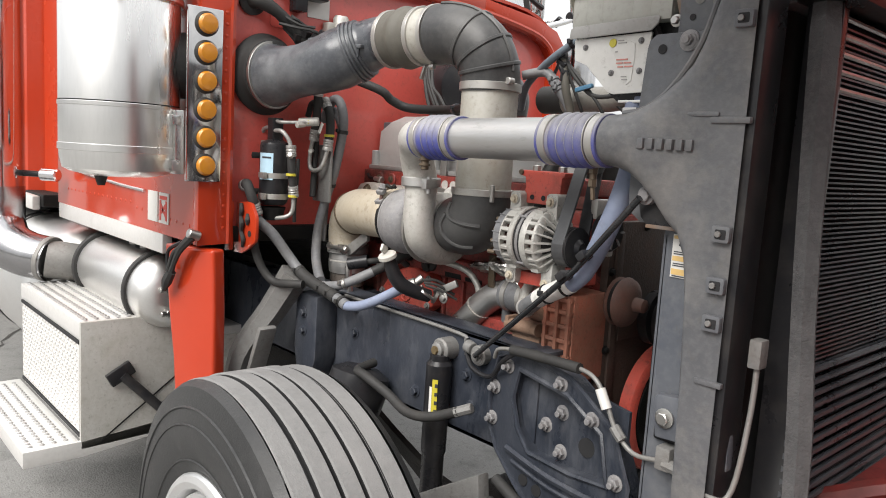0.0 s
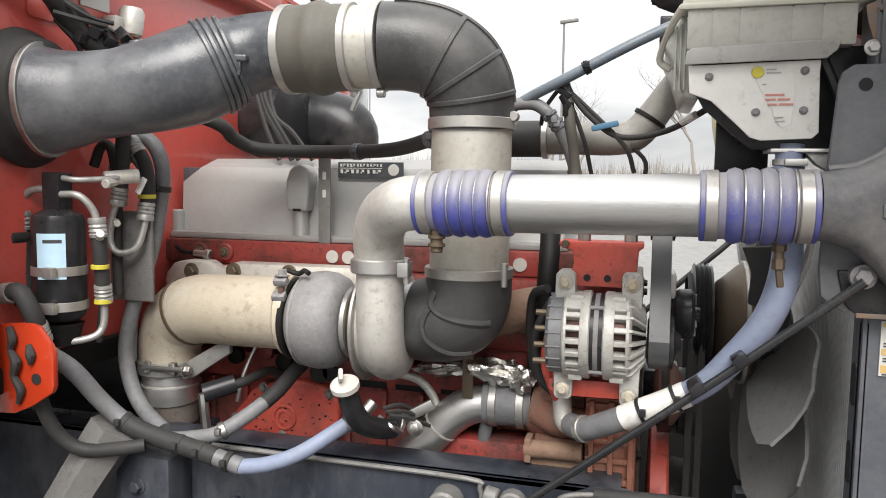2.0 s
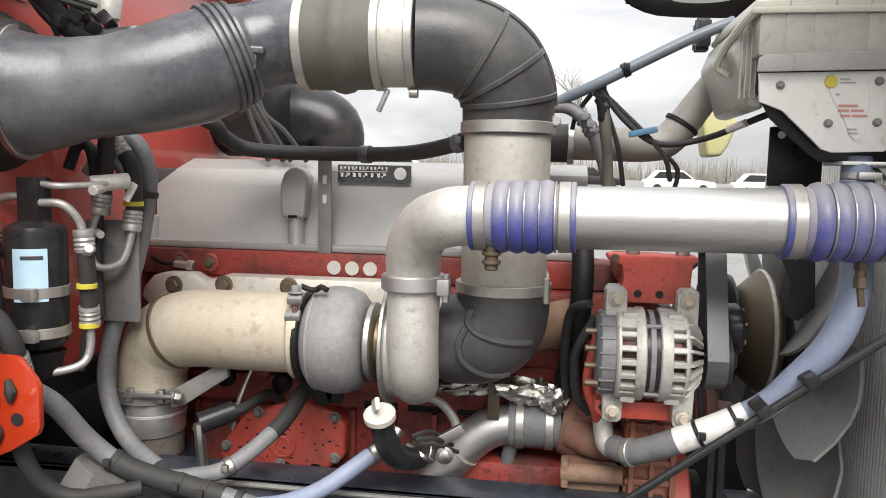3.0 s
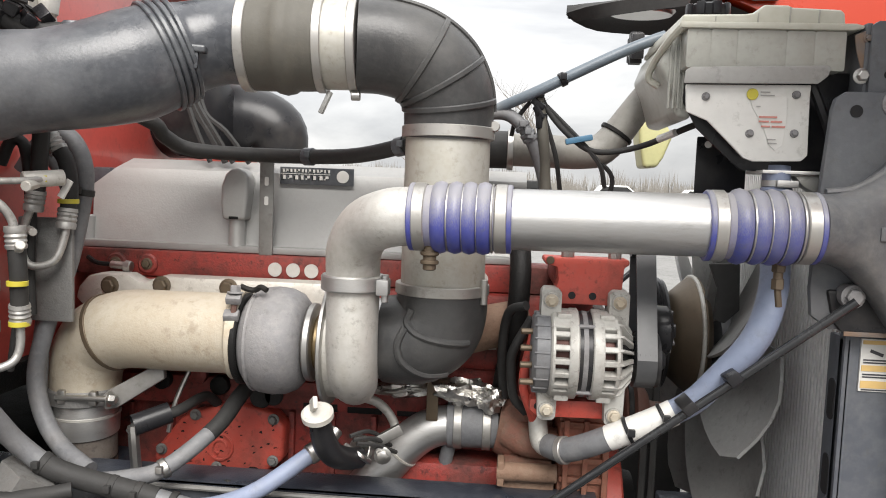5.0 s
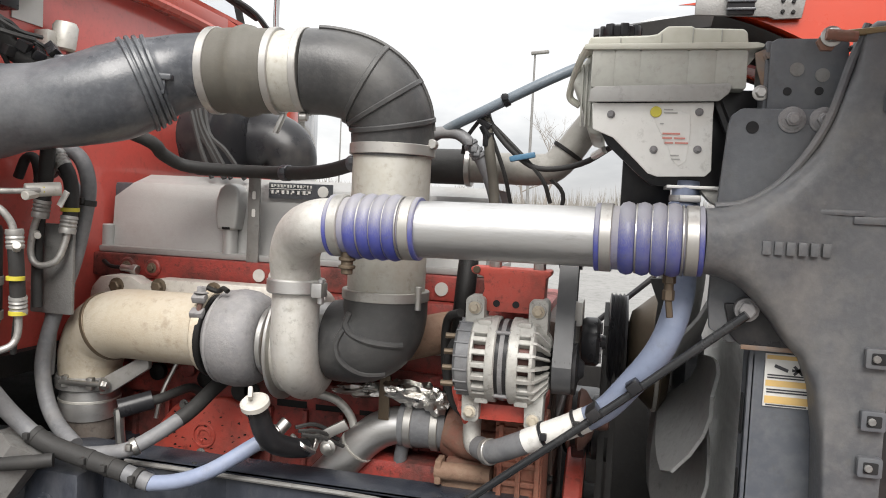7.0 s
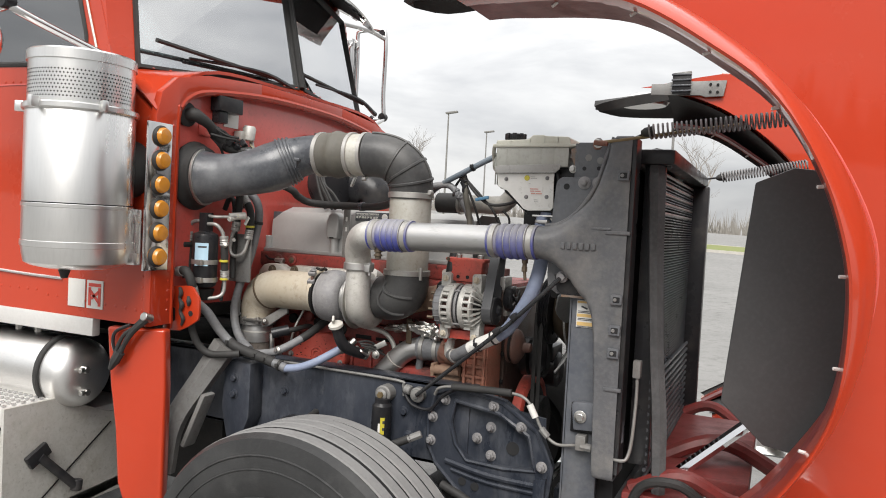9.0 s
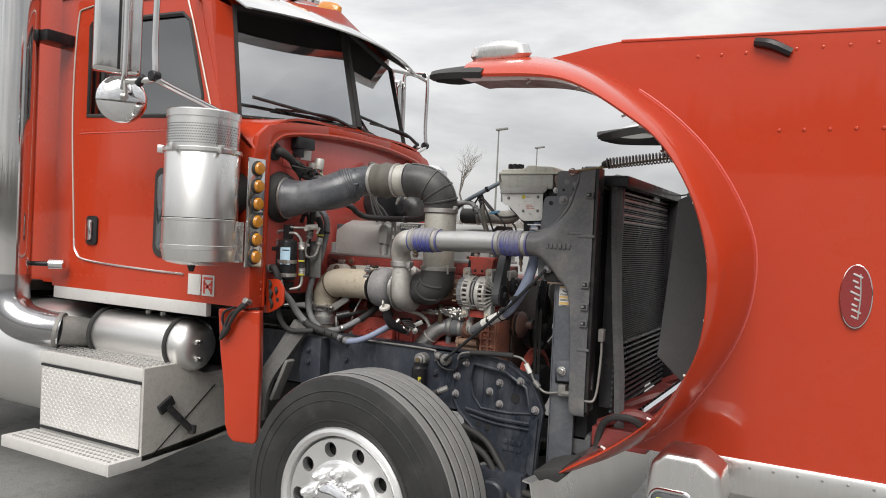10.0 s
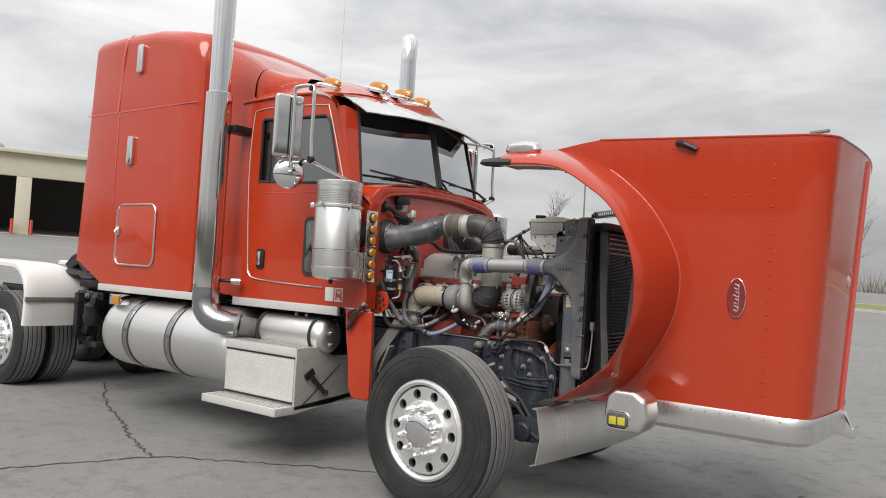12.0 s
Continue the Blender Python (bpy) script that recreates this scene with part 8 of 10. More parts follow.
part("tank_rim", tube([(0.705, -0.80, 1.561), (0.75, -0.80, 1.570), (0.80, -0.797, 1.609), (0.845, -0.793, 1.68), (0.872, -0.79, 1.77), (0.89, -0.79, 1.822)], 0.006, 8, 5), "tank_plastic", tankp)
part("tank_gusset", box(0.84, 0.90, -0.812, -0.803, 1.556, 1.564, 0.003), "tank_plastic", tankp)
part("tank_edge", box(0.938, 0.958, -0.80, -0.725, 0.86, 1.82, 0.004), "black_steel", tankp)
pieces("tank_rib", [box(0.885, 0.955, -0.813, -0.80, 1.545, 1.556, 0.003), box(0.905, 0.955, -0.812, -0.80, 1.10, 1.11, 0.003)], "tank_plastic", tankp)
pieces("raised_bar", [box(0.765 + 0.0165 * k, 0.777 + 0.0165 * k, -0.8405 + 0.0047 * k, -0.825 + 0.0047 * k, 1.497, 1.516, 0.002) for k in range(6)], "tank_plastic", tankp, "raised moulded marks")
for z in (1.712, 1.362, 1.275, 1.21):
    clip = part("edge_clip", prism(rounded(0.912, 0.944, z - 0.014, z + 0.014, 0.003, 2), "y", -0.8185, -0.805, 0.002), "bracket", tankp, "small square edge clip")
    part("clip_hole", prism(rounded(0.919, 0.938, z - 0.008, z + 0.008, 0.002, 2), "y", -0.8195, -0.818, 0), "near_black", clip)
    part("clip_bolt", rod((0.925, -0.823, z), (0.925, -0.812, z), 0.0055, 8), "wood_grey", clip)
# side bracket plates and post
sp = part("side_bracket", prism([(0.708, 1.42), (0.712, 1.57), (0.720, 1.683), (0.724, 1.698), (0.738, 1.708), (0.87, 1.708), (0.87, 1.38), (0.74, 1.36), (0.712, 1.38)], "y", -0.765, -0.752, 0.003), "bracket", truck, "dusty black steel radiator side bracket")
part("upper_plate", join(prism([(0.773, 1.66), (0.773, 1.806), (0.782, 1.812), (0.872, 1.812), (0.879, 1.806), (0.879, 1.66)], "y", -0.7515, -0.744, 0.002), box(0.768, 0.776, -0.745, -0.66, 1.66, 1.81, 0.002)), "bracket", sp)
for x in (0.806, 0.848):
    part("bolt", join(lathe([(0, 0.019), (0.003, 0.019), (0.004, 0.017)], (x, -0.765, 1.692), (0, -1, 0), 22), bolt((x, -0.768, 1.692), (0, -1, 0), 0.0105, 0.009), rod((x, -0.777, 1.692), (x, -0.782, 1.692), 0.007)), "turbine", sp, "grey flanged bolt")
pieces("hole", [lathe([(0, r), (0.001, r)], (x, y, z), (0, -1, 0), 18) for x, y, z, r in ((0.753, -0.7655, 1.680, 0.009), (0.7995, -0.7520, 1.735, 0.006), (0.8425, -0.7520, 1.736, 0.006))], "near_black", sp)
pieces("light_hole", [lathe([(0, 0.010), (0.001, 0.010)], (x, -0.7520, z), (0, -1, 0), 20) for x, z in ((0.8106, 1.767), (0.8455, 1.759))], "wood_grey", sp, "pale round hole")
part("corner_bolt", join(lathe([(0, 0.014), (0.008, 0.014), (0.010, 0.009)], (0.841, -0.776, 1.80), (0, -1, 0), 6), rod((0.835, -0.80, 1.806), (0.875, -0.80, 1.803), 0.008)), "rust_red", sp, "rusty corner bolt")
part("corner_nut", bolt((0.845, -0.788, 1.806), (0, -1, 0), 0.010, 0.014), "zinc", sp)
part("hood_cable", tube([(0.85, -0.80, 1.806), (0.93, -0.80, 1.815), (1.05, -0.78, 1.835), (1.22, -0.76, 1.86)], 0.005, 8, 4), "brass", truck, "brown hood restraint cable")
part("strut_bolt", join(bolt((0.76, -0.785, 1.413), (0, -1, 0), 0.012, 0.010), lathe([(0, 0.017), (0.02, 0.017), (0.024, 0.013)], (0.76, -0.765, 1.413), (0, -1, 0), 20)), "turbine", sp, "big strut bolt")
part("foot_lug", prism([(0.73, 1.42), (0.742, 1.372), (0.755, 1.358), (0.81, 1.352), (0.87, 1.352), (0.87, 1.42)], "y", -0.772, -0.75, 0.006), "black_steel", sp)
part("lug_edge", box(0.757, 0.868, -0.7735, -0.771, 1.353, 1.360, 0.001), "rust_tab", sp, "rusty lower edge")
post = part("radiator_post", join(box(0.776, 0.883, -0.738, -0.716, 0.50, 1.352, 0.006), box(0.776, 0.788, -0.738, -0.685, 0.52, 1.345, 0.004)), "post", truck, "dusty blue-grey radiator post")
pieces("post_slot", [prism(rounded(-0.720, -0.698, z, z + 0.065, 0.010), "x", 0.7745, 0.7765, 0) for z in (0.85, 0.97, 1.09, 1.21)], "near_black", post)
lab = part("warning_label", box(0.799, 0.864, -0.7415, -0.7375, 1.265, 1.345, 0), "white", post, "weathered white and orange warning label")
pieces("label_bar", [box(0.801, 0.862, -0.7425, -0.741, z0, z1, 0) for z0, z1 in ((1.337, 1.343), (1.296, 1.305), (1.270, 1.281))], "orange", lab)
part("label_ink", join(obox((0.822, -0.742, 1.324), (0.020, 0.001, 0.005), (0, 20, 0), 0), obox((0.846, -0.742, 1.322), (0.018, 0.001, 0.004), (0, 45, 0), 0), obox((0.846, -0.742, 1.322), (0.018, 0.001, 0.004), (0, -45, 0), 0), obox((0.846, -0.742, 1.322), (0.018, 0.001, 0.004), (0, 0, 0), 0),
                       *[box(0.803, 0.860, -0.7425, -0.741, z, z + 0.002, 0) for z in (1.308, 1.312, 1.286, 1.290, 1.2665)]), "ink", lab)
low_b = part("lower_bracket", prism([(0.806, 1.036), (0.812, 1.046), (0.955, 1.058), (0.962, 0.945), (0.925, 0.935), (0.905, 0.945), (0.90, 0.968), (0.815, 0.962)], "y", -0.768, -0.745, 0.006), "post", truck, "pressed steel lower mount")
part("mount_bolt", join(lathe([(0, 0.018), (0.003, 0.017)], (0.835, -0.768, 1.005), (0, -1, 0), 20), bolt((0.835, -0.771, 1.005), (0, -1, 0), 0.013, 0.011)), "zinc", low_b)
part("mount_block", box(0.80, 0.95, -0.747, -0.70, 0.95, 1.04, 0.006), "black_steel", low_b)
# condenser on the front
cond = part("condenser", box(0.965, 0.99, -0.62, 0.28, 0.86, 1.74, 0.004), "fins", truck, "black condenser and oil cooler in front of the radiator")
pieces("condenser_tube", [box(0.988, 1.002, -0.615, 0.275, 0.885 + 0.0092 * k, 0.8884 + 0.0092 * k, 0, 1) for k in range(92)], "plastic", cond, "fine horizontal cooler tubes")
pieces("cooler_tube", [tube([(1.01, -0.66, 0.80 + 0.024 * k), (1.012, 0.28, 0.80 + 0.024 * k)], 0.0065, 6, 1, smooth=False) for k in range(14)], "plastic", cond, "row of bare cooler tubes")
pieces("top_tube", [tube([(1.0, -0.60, 1.62 + 0.03 * k), (1.0, 0.26, 1.62 + 0.03 * k)], 0.005, 6, 1, smooth=False) for k in range(5)], "zinc", cond)
part("end_bar", box(0.96, 1.02, -0.66, -0.635, 0.86, 1.76, 0.004), "black_steel", cond)
part("far_end_bar", box(0.95, 1.06, 0.30, 0.36, 0.80, 1.76, 0.01), "black_steel", cond)
part("top_bar", box(0.93, 1.05, -0.70, 0.36, 1.755, 1.80, 0.012), "black_steel", cond)
part("foam_seal", tube([(0.985, -0.645, 1.80), (0.998, -0.668, 1.70), (1.012, -0.682, 1.45), (1.030, -0.690, 1.2), (1.050, -0.698, 1.0), (1.060, -0.70, 0.75)], [0.022, 0.027, 0.023, 0.022, 0.024, 0.021], 6, 6), "foam", cond, "torn grey foam seal")
# -- air cleaner, light bar, mirrors --
ACX, ACY = -0.735, -1.22
ac = part("air_cleaner", lathe([(0, 0.09), (0.01, 0.135), (0.02, 0.154), (0.05, 0.160), (0.075, 0.163), (0.512, 0.163), (0.517, 0.160)], (ACX, ACY, 1.345), (0, 0, 1), 56), "satin", truck, "polished stainless air cleaner with a perforated top")
part("screen_shell", lathe([(0, 0.157), (0.155, 0.157)], (ACX, ACY, 1.845), (0, 0, 1), 56), "satin", ac, "perforated upper screen")
holes = []
for j in range(8):
    for k in range(92):
        a = 2 * math.pi * (k + 0.5 * (j % 2)) / 92
        if math.sin(a) < 0.45:
            c, s_ = math.cos(a), math.sin(a)
            r = 0.1576
            u = Vector((-s_, c, 0)) * 0.0032
            p = Vector((ACX + r * c, ACY + r * s_, 1.878 + 0.0115 * j))
            w = Vector((0, 0, 0.0032))
            holes.append((p - u, p - w, p + u, p + w))
part("perforations", solid([v for h in holes for v in h], [(4 * i, 4 * i + 1, 4 * i + 2, 4 * i + 3) for i in range(len(holes))]), "dark", ac, kind="stuff")
part("top_cap", lathe([(0, 0.162), (0.028, 0.162), (0.034, 0.156), (0.038, 0.12), (0.04, 0.0)], (ACX, ACY, 1.992), (0, 0, 1), 56), "satin", ac)
part("clamp_band", ring((ACX, ACY, 1.850), (0, 0, 1), 0.160, 0.022, 0.012, 56), "satin", ac, "bolted clamp band")
for a in (-20, 215, 275):
    c, s_ = math.cos(radians(a)), math.sin(radians(a))
    part("band_lug", obox((ACX + 0.183 * c, ACY + 0.183 * s_, 1.854), (0.03, 0.018, 0.035), (0, 0, a), 0.004), "satin", ac)
for z in (1.545, 1.425):
    part("body_band", ring((ACX, ACY, z), (0, 0, 1), 0.1625, 0.012 if z > 1.5 else 0.02, 0.003, 56), "satin", ac)
part("band_gap", ring((ACX, ACY, 1.553), (0, 0, 1), 0.1615, 0.004, 0.002, 56), "dark", ac)
part("drain_valve", lathe([(0, 0.02), (0.012, 0.016), (0.03, 0.010)], (ACX + 0.02, ACY - 0.06, 1.347), (0, 0, -1), 12), "rubber", ac)
part("outlet_boot", tube([(-0.715, -1.12, 1.68), (-0.708, -1.075, 1.68), (-0.705, -1.03, 1.68)], [0.085, 0.094, 0.10], 28, 3), "rubber", ac, "black rubber outlet boot")
part("mount_strap", join(box(-0.655, -0.595, -1.115, -1.085, 1.36, 1.545, 0.004), *[box(-0.665, -0.59, -1.125, -1.10, z, z + 0.03, 0.003) for z in (1.37, 1.50)]), "satin", ac, "bright mounting plate")
pieces("mount_clip", [rod((-0.63, -1.128, z), (-0.63, -1.10, z), 0.010, 8) for z in (1.385, 1.515)], "zinc", ac)
bar = part("light_bar", box(-0.592, -0.582, -1.088, -0.980, 1.34, 1.842, 0.004), "polished", truck, "stainless bar of six round amber lights")
for k in range(6):
    z = 1.388 + 0.0815 * k
    part("grommet", lathe([(0, 0.036), (0.006, 0.035), (0.010, 0.031)], (-0.582, -1.032, z), (1, 0, 0), 28), "rubber", bar)
    part("lens", lathe([(0, 0.0295), (0.012, 0.0285), (0.018, 0.024), (0.021, 0.0)], (-0.576, -1.032, z), (1, 0, 0), 28), "amber", bar, "round amber lens")


def mirror(s, yc):
    """A west-coast mirror with its loop of tube and a round convex mirror below. s: side; yc: line of the mirror."""
    m = part("mirror", moved(box(-0.035, 0.035, -0.10, 0.10, 2.185, 2.63, 0.022, 3), pose(-1.105, yc, 0, 0, 0, s * 25)), "polished", truck, "tall bright mirror on a tube loop")
    part("mirror_glass", moved(box(-0.038, -0.0345, -0.085, 0.085, 2.20, 2.615, 0.001), pose(-1.105, yc, 0, 0, 0, s * 25)), "chrome", m)
    part("back_seam", moved(box(0.034, 0.038, -0.006, 0.006, 2.20, 2.61, 0.001), pose(-1.105, yc, 0, 0, 0, s * 25)), "black_steel", m)
    x, y = -0.84, yc - s * 0.02 * -1
    cabx = s * CAB_Y if s < 0 else 0.58
    tubes = [[(-1.06, yc, 2.12), (-1.05, yc, 2.22), (-1.05, yc, 2.55), (-1.055, yc, 2.655), (-1.03, yc, 2.68), (-0.90, yc, 2.675), (-0.86, yc, 2.62), (-0.86, yc, 2.30), (-0.855, yc, 2.16), (-0.92, yc, 2.145), (-1.03, yc, 2.145)],
             [(-0.855, yc, 2.17), (-0.845, yc * 0.93 + cabx * 0.07, 2.14), (-0.78, cabx * 0.8 + yc * 0.2, 2.06), (-0.76, cabx, 2.035)],
             [(-0.865, yc, 2.62), (-0.90, yc * 0.6 + cabx * 0.4, 2.64), (-1.00, cabx, 2.64)]]
    for p in tubes:
        part("mirror_arm", tube(p, 0.0135, 10, 4), "polished", m, "bent tube arm")
    pieces("arm_clamp", [rod((-0.855, yc - 0.02, 2.16), (-0.855, yc + 0.02, 2.16), 0.024), rod((-0.96, yc, 2.13), (-0.92, yc, 2.16), 0.018), rod((-0.88, yc - 0.02, 2.655), (-0.88, yc + 0.02, 2.655), 0.02)], "black_steel", m)
    part("convex_mirror", lathe([(0, 0.03), (0.012, 0.075), (0.028, 0.103), (0.04, 0.108), (0.05, 0.104)], (-1.06, yc, 2.075), (-0.8, -s * 0.6, 0), 36), "chrome", m, "round convex mirror")
    part("convex_boss", join(lathe([(0, 0.02), (0.02, 0.012)], (-1.05, yc, 2.08), (1, 0, 0), 14), tube([(-1.04, yc, 2.09), (-1.045, yc, 2.15)], 0.009, 8, smooth=False)), "zinc", m)


mirror(-1, -1.40)
mirror(1, 0.95)
part("far_air_cleaner", lathe([(0, 0.18), (0.03, 0.2), (0.62, 0.2), (0.65, 0.17), (0.66, 0.02)], (-0.80, 0.78, 1.345), (0, 0, 1), 40), "chrome", truck, "polished air cleaner on the far side")
part("aerial", tube([(-1.9, -0.1, 2.98), (-1.9, -0.1, 3.9)], 0.004, 5, smooth=False), "white_plastic", truck, "thin whip aerial")

# -- coolant reservoir and its plate --
RY0 = -0.735                    # front of the reservoir
rs = part("coolant_reservoir", prism([(0.517, 1.744), (0.515, 1.797), (0.742, 1.798), (0.747, 1.752), (0.735, 1.742), (0.53, 1.740)], "y", RY0 + 0.004, -0.46, 0.008, 3), "reservoir", truck, "yellowed plastic coolant reservoir on a bracket plate")
pieces("lobe", [prism(rounded(x0, x1, 1.741, 1.799, 0.003, 2), "y", RY0, RY0 + 0.05, 0.0015, 2) for x0, x1 in ((0.515, 0.5505), (0.550, 0.589), (0.5885, 0.660), (0.6595, 0.7005), (0.700, 0.745))], "reservoir", rs)
lid = part("lid", prism([(0.505, 1.806), (0.510, 1.822), (0.600, 1.824), (0.612, 1.826), (0.627, 1.838), (0.662, 1.838), (0.668, 1.835), (0.738, 1.833), (0.744, 1.828), (0.747, 1.806)], "y", RY0 + 0.010, -0.46, 0.007, 3), "reservoir_pale", rs, "moulded upper half")
pieces("lid_groove", [box(x, x + 0.002, RY0 + 0.0085, RY0 + 0.0115, 1.812, z, 0.0005) for x, z in ((0.556, 1.820), (0.618, 1.826), (0.664, 1.835), (0.706, 1.832))], "reservoir", lid)
part("mould_line", prism([(0.503, 1.799), (0.503, 1.808), (0.756, 1.810), (0.768, 1.807), (0.766, 1.802), (0.750, 1.800)], "y", RY0 - 0.005, -0.455, 0.003), "reservoir_pale", rs, "pale seam flange")
part("mould_line", tube([(0.507, RY0 + 0.001, 1.803), (0.494, RY0 + 0.03, 1.785), (0.482, RY0 + 0.07, 1.760), (0.478, RY0 + 0.09, 1.738), (0.495, RY0 + 0.09, 1.725)], 0.006, 8, 5), "reservoir_pale", rs)
part("end_wall", prism([(0.484, 1.752), (0.496, 1.785), (0.510, 1.802), (0.530, 1.802), (0.538, 1.668), (0.514, 1.672), (0.498, 1.725)], "y", -0.695, -0.46, 0.010, 3), "reservoir", rs, "ribbed end of the reservoir")
pieces("end_rib", [box(x, x + 0.0028, -0.6995, -0.693, 1.684, 1.790 - 0.4 * abs(x - 0.515), 0.001) for x in (0.499, 0.506, 0.513, 0.520, 0.527)], "reservoir", rs)
cap_c = (0.556, -0.680, 1.826)
cap = part("filler_cap", lathe([(0, 0.028), (0.004, 0.0305), (0.017, 0.0305), (0.020, 0.026), (0.021, 0.0)], cap_c, (0, 0, 1), 28), "black_steel", rs, "black lugged filler cap")
pieces("grip_lug", [obox((cap_c[0] + 0.0295 * math.cos(a), cap_c[1] + 0.0295 * math.sin(a), cap_c[2] + 0.011), (0.009, 0.014, 0.020), (0, 0, math.degrees(a)), 0.003) for a in [2 * math.pi * k / 8 + 0.2 for k in range(8)]], "black_steel", cap)
scap = part("side_cap", lathe([(0, 0.022), (0.020, 0.023), (0.024, 0.019)], (0.502, -0.440, 1.824), (-1, 0, 0.1), 18), "black_steel", rs, "black ribbed side cap")
pieces("cap_rib", [box(0.477, 0.500, -0.468 + 0.016 * k, -0.461 + 0.016 * k, 1.795 if k in (1, 2) else 1.801, 1.853 if k in (1, 2) else 1.847, 0.002) for k in range(4)], "black_steel", scap)
part("reservoir_plate", prism([(0.5188, 1.7176), (0.7025, 1.7215), (0.7016, 1.7021), (0.7045, 1.6165), (0.6957, 1.6078), (0.6248, 1.6049), (0.6102, 1.6097), (0.5946, 1.6253), (0.5538, 1.6642), (0.5217, 1.6768)], "y", -0.728, -0.722, 0.002), "white_plastic", rs, "pale painted bracket plate")
part("plate_flange", prism([(0.513, 1.7176), (0.7074, 1.7215), (0.721, 1.7332), (0.7249, 1.7449), (0.721, 1.7487), (0.5227, 1.7419), (0.5149, 1.7371)], "y", -0.740, -0.735, 0.002), "flange_grey", rs, "grey turned-out flange")
for x, z in ((0.549, 1.7001), (0.6812, 1.706), (0.617, 1.6467), (0.6821, 1.6486)):
    part("plate_bolt", bolt((x, -0.728, z), (0, -1, 0), 0.0042, 0.004), "turbine", rs)
    part("bolt_washer", lathe([(0, 0.0062), (0.001, 0.0060)], (x, -0.728, z), (0, -1, 0), 14), "dark", rs)
part("plate_sticker", prism([(0.6102, 1.7137), (0.6423, 1.7118), (0.6675, 1.7021), (0.6695, 1.6768), (0.6656, 1.6302), (0.6549, 1.6224), (0.6471, 1.6302), (0.6355, 1.6574), (0.618, 1.6865)], "y", -0.7295, -0.7285, 0), "white", rs, "torn white sticker with red bars and a yellow disc")
part("sticker_disc", lathe([(0, 0.0088), (0.0012, 0.0082)], (0.617, -0.7302, 1.705), (0, -1, 0), 18), "yellow", rs)
pieces("sticker_bar", [box(x0, x1, -0.7312, -0.7298, z, z + 0.0026, 0) for x0, x1, z in ((0.6287, 0.6549, 1.6705), (0.6287, 0.6432, 1.6637), (0.6462, 0.6627, 1.6637), (0.6326, 0.6452, 1.6564), (0.6481, 0.6675, 1.6564))], "faded_red_ink", rs)
pieces("grey_bar", [box(x0, x1, -0.7312, -0.7298, z, z + 0.0016, 0) for x0, x1, z in ((0.6287, 0.6423, 1.7079), (0.6287, 0.6491, 1.7031), (0.6238, 0.6296, 1.6865), (0.6423, 0.6549, 1.6379), (0.6442, 0.6569, 1.6321))], "flange_grey", rs)
part("lower_ledge", box(0.640, 0.760, -0.730, -0.65, 1.588, 1.593, 0.001), "alu_plate", rs, "bright ledge under the plate")
part("ledge_bracket", prism([(0.690, 1.586), (0.755, 1.588), (0.755, 1.560), (0.73, 1.556), (0.705, 1.570)], "y", -0.72, -0.695, 0.004), "alu_dull", rs)
part("reservoir_bracket", prism([(0.52, 1.70), (0.545, 1.655), (0.60, 1.605), (0.617, 1.592), (0.76, 1.592), (0.772, 1.62), (0.772, 1.745), (0.53, 1.745)], "y", -0.700, -0.694, 0.003), "black_steel", rs, "black bracket behind the plate")
part("bracket_brace", tube([(0.705, -0.715, 1.730), (0.722, -0.718, 1.69), (0.740, -0.72, 1.64), (0.735, -0.72, 1.605)], 0.007, 6, 3), "black_steel", rs)
part("rusty_tab", join(prism([(0.753, 1.793), (0.778, 1.803), (0.781, 1.735), (0.766, 1.742), (0.757, 1.770)], "y", -0.742, -0.738, 0.002), bolt((0.772, -0.742, 1.788), (0, -1, 0), 0.005, 0.005)), "rust_tab", rs, "rusty mounting tab")
part("tab_bolt", bolt((0.764, -0.745, 1.733), (0, -1, 0), 0.008, 0.010), "zinc", rs)
part("dark_backing", box(0.572, 0.655, -0.606, -0.600, 1.555, 1.650, 0.004), "black_steel", rs, "black backing plate with a hole")
part("backing_hole", lathe([(0, 0.006), (0.001, 0.006)], (0.590, -0.6065, 1.637), (0, -1, 0), 14), "white", rs)
part("spout", join(rod((0.668, -0.712, 1.545), (0.668, -0.712, 1.592), 0.019), ring((0.668, -0.712, 1.563), (0, 0, 1), 0.019, 0.008, 0.004)), "bluehose", rs)
part("spout_clamp", join(ring((0.668, -0.712, 1.573), (0, 0, 1), 0.0195, 0.010, 0.003, 24), box(0.659, 0.691, -0.740, -0.728, 1.567, 1.578, 0.002)), "alu", rs, "bright spring clamp")
part("washer_bottle", prism([(0.633, 1.795), (0.70, 1.795), (0.735, 1.72), (0.712, 1.66), (0.695, 1.632), (0.655, 1.629), (0.640, 1.71)], "y", 0.31, 0.42, 0.012, 3), "yellow_bottle", truck, "yellow washer fluid bottle")


# -- hoses, lines and cables --
def hose(name, pts, r, mat, label="", seg=14):
    return part(name, tube(pts, r, seg, 5), mat, truck, label)


def ties(parent, pts, radius, where, mat="rubber", width=0.012):
    s = spline(pts, 6)
    for u in where:
        i = min(max(1, int(u * (len(s) - 1))), len(s) - 2)
        part("clamp", join(ring(s[i], s[i + 1] - s[i - 1], radius - 0.0005, width, 0.0035, 18), obox(tuple(s[i] + Vector((0, -radius - 0.004, 0.004))), (0.012, 0.01, 0.012), (0, 0, 0), 0.002)), mat, parent)


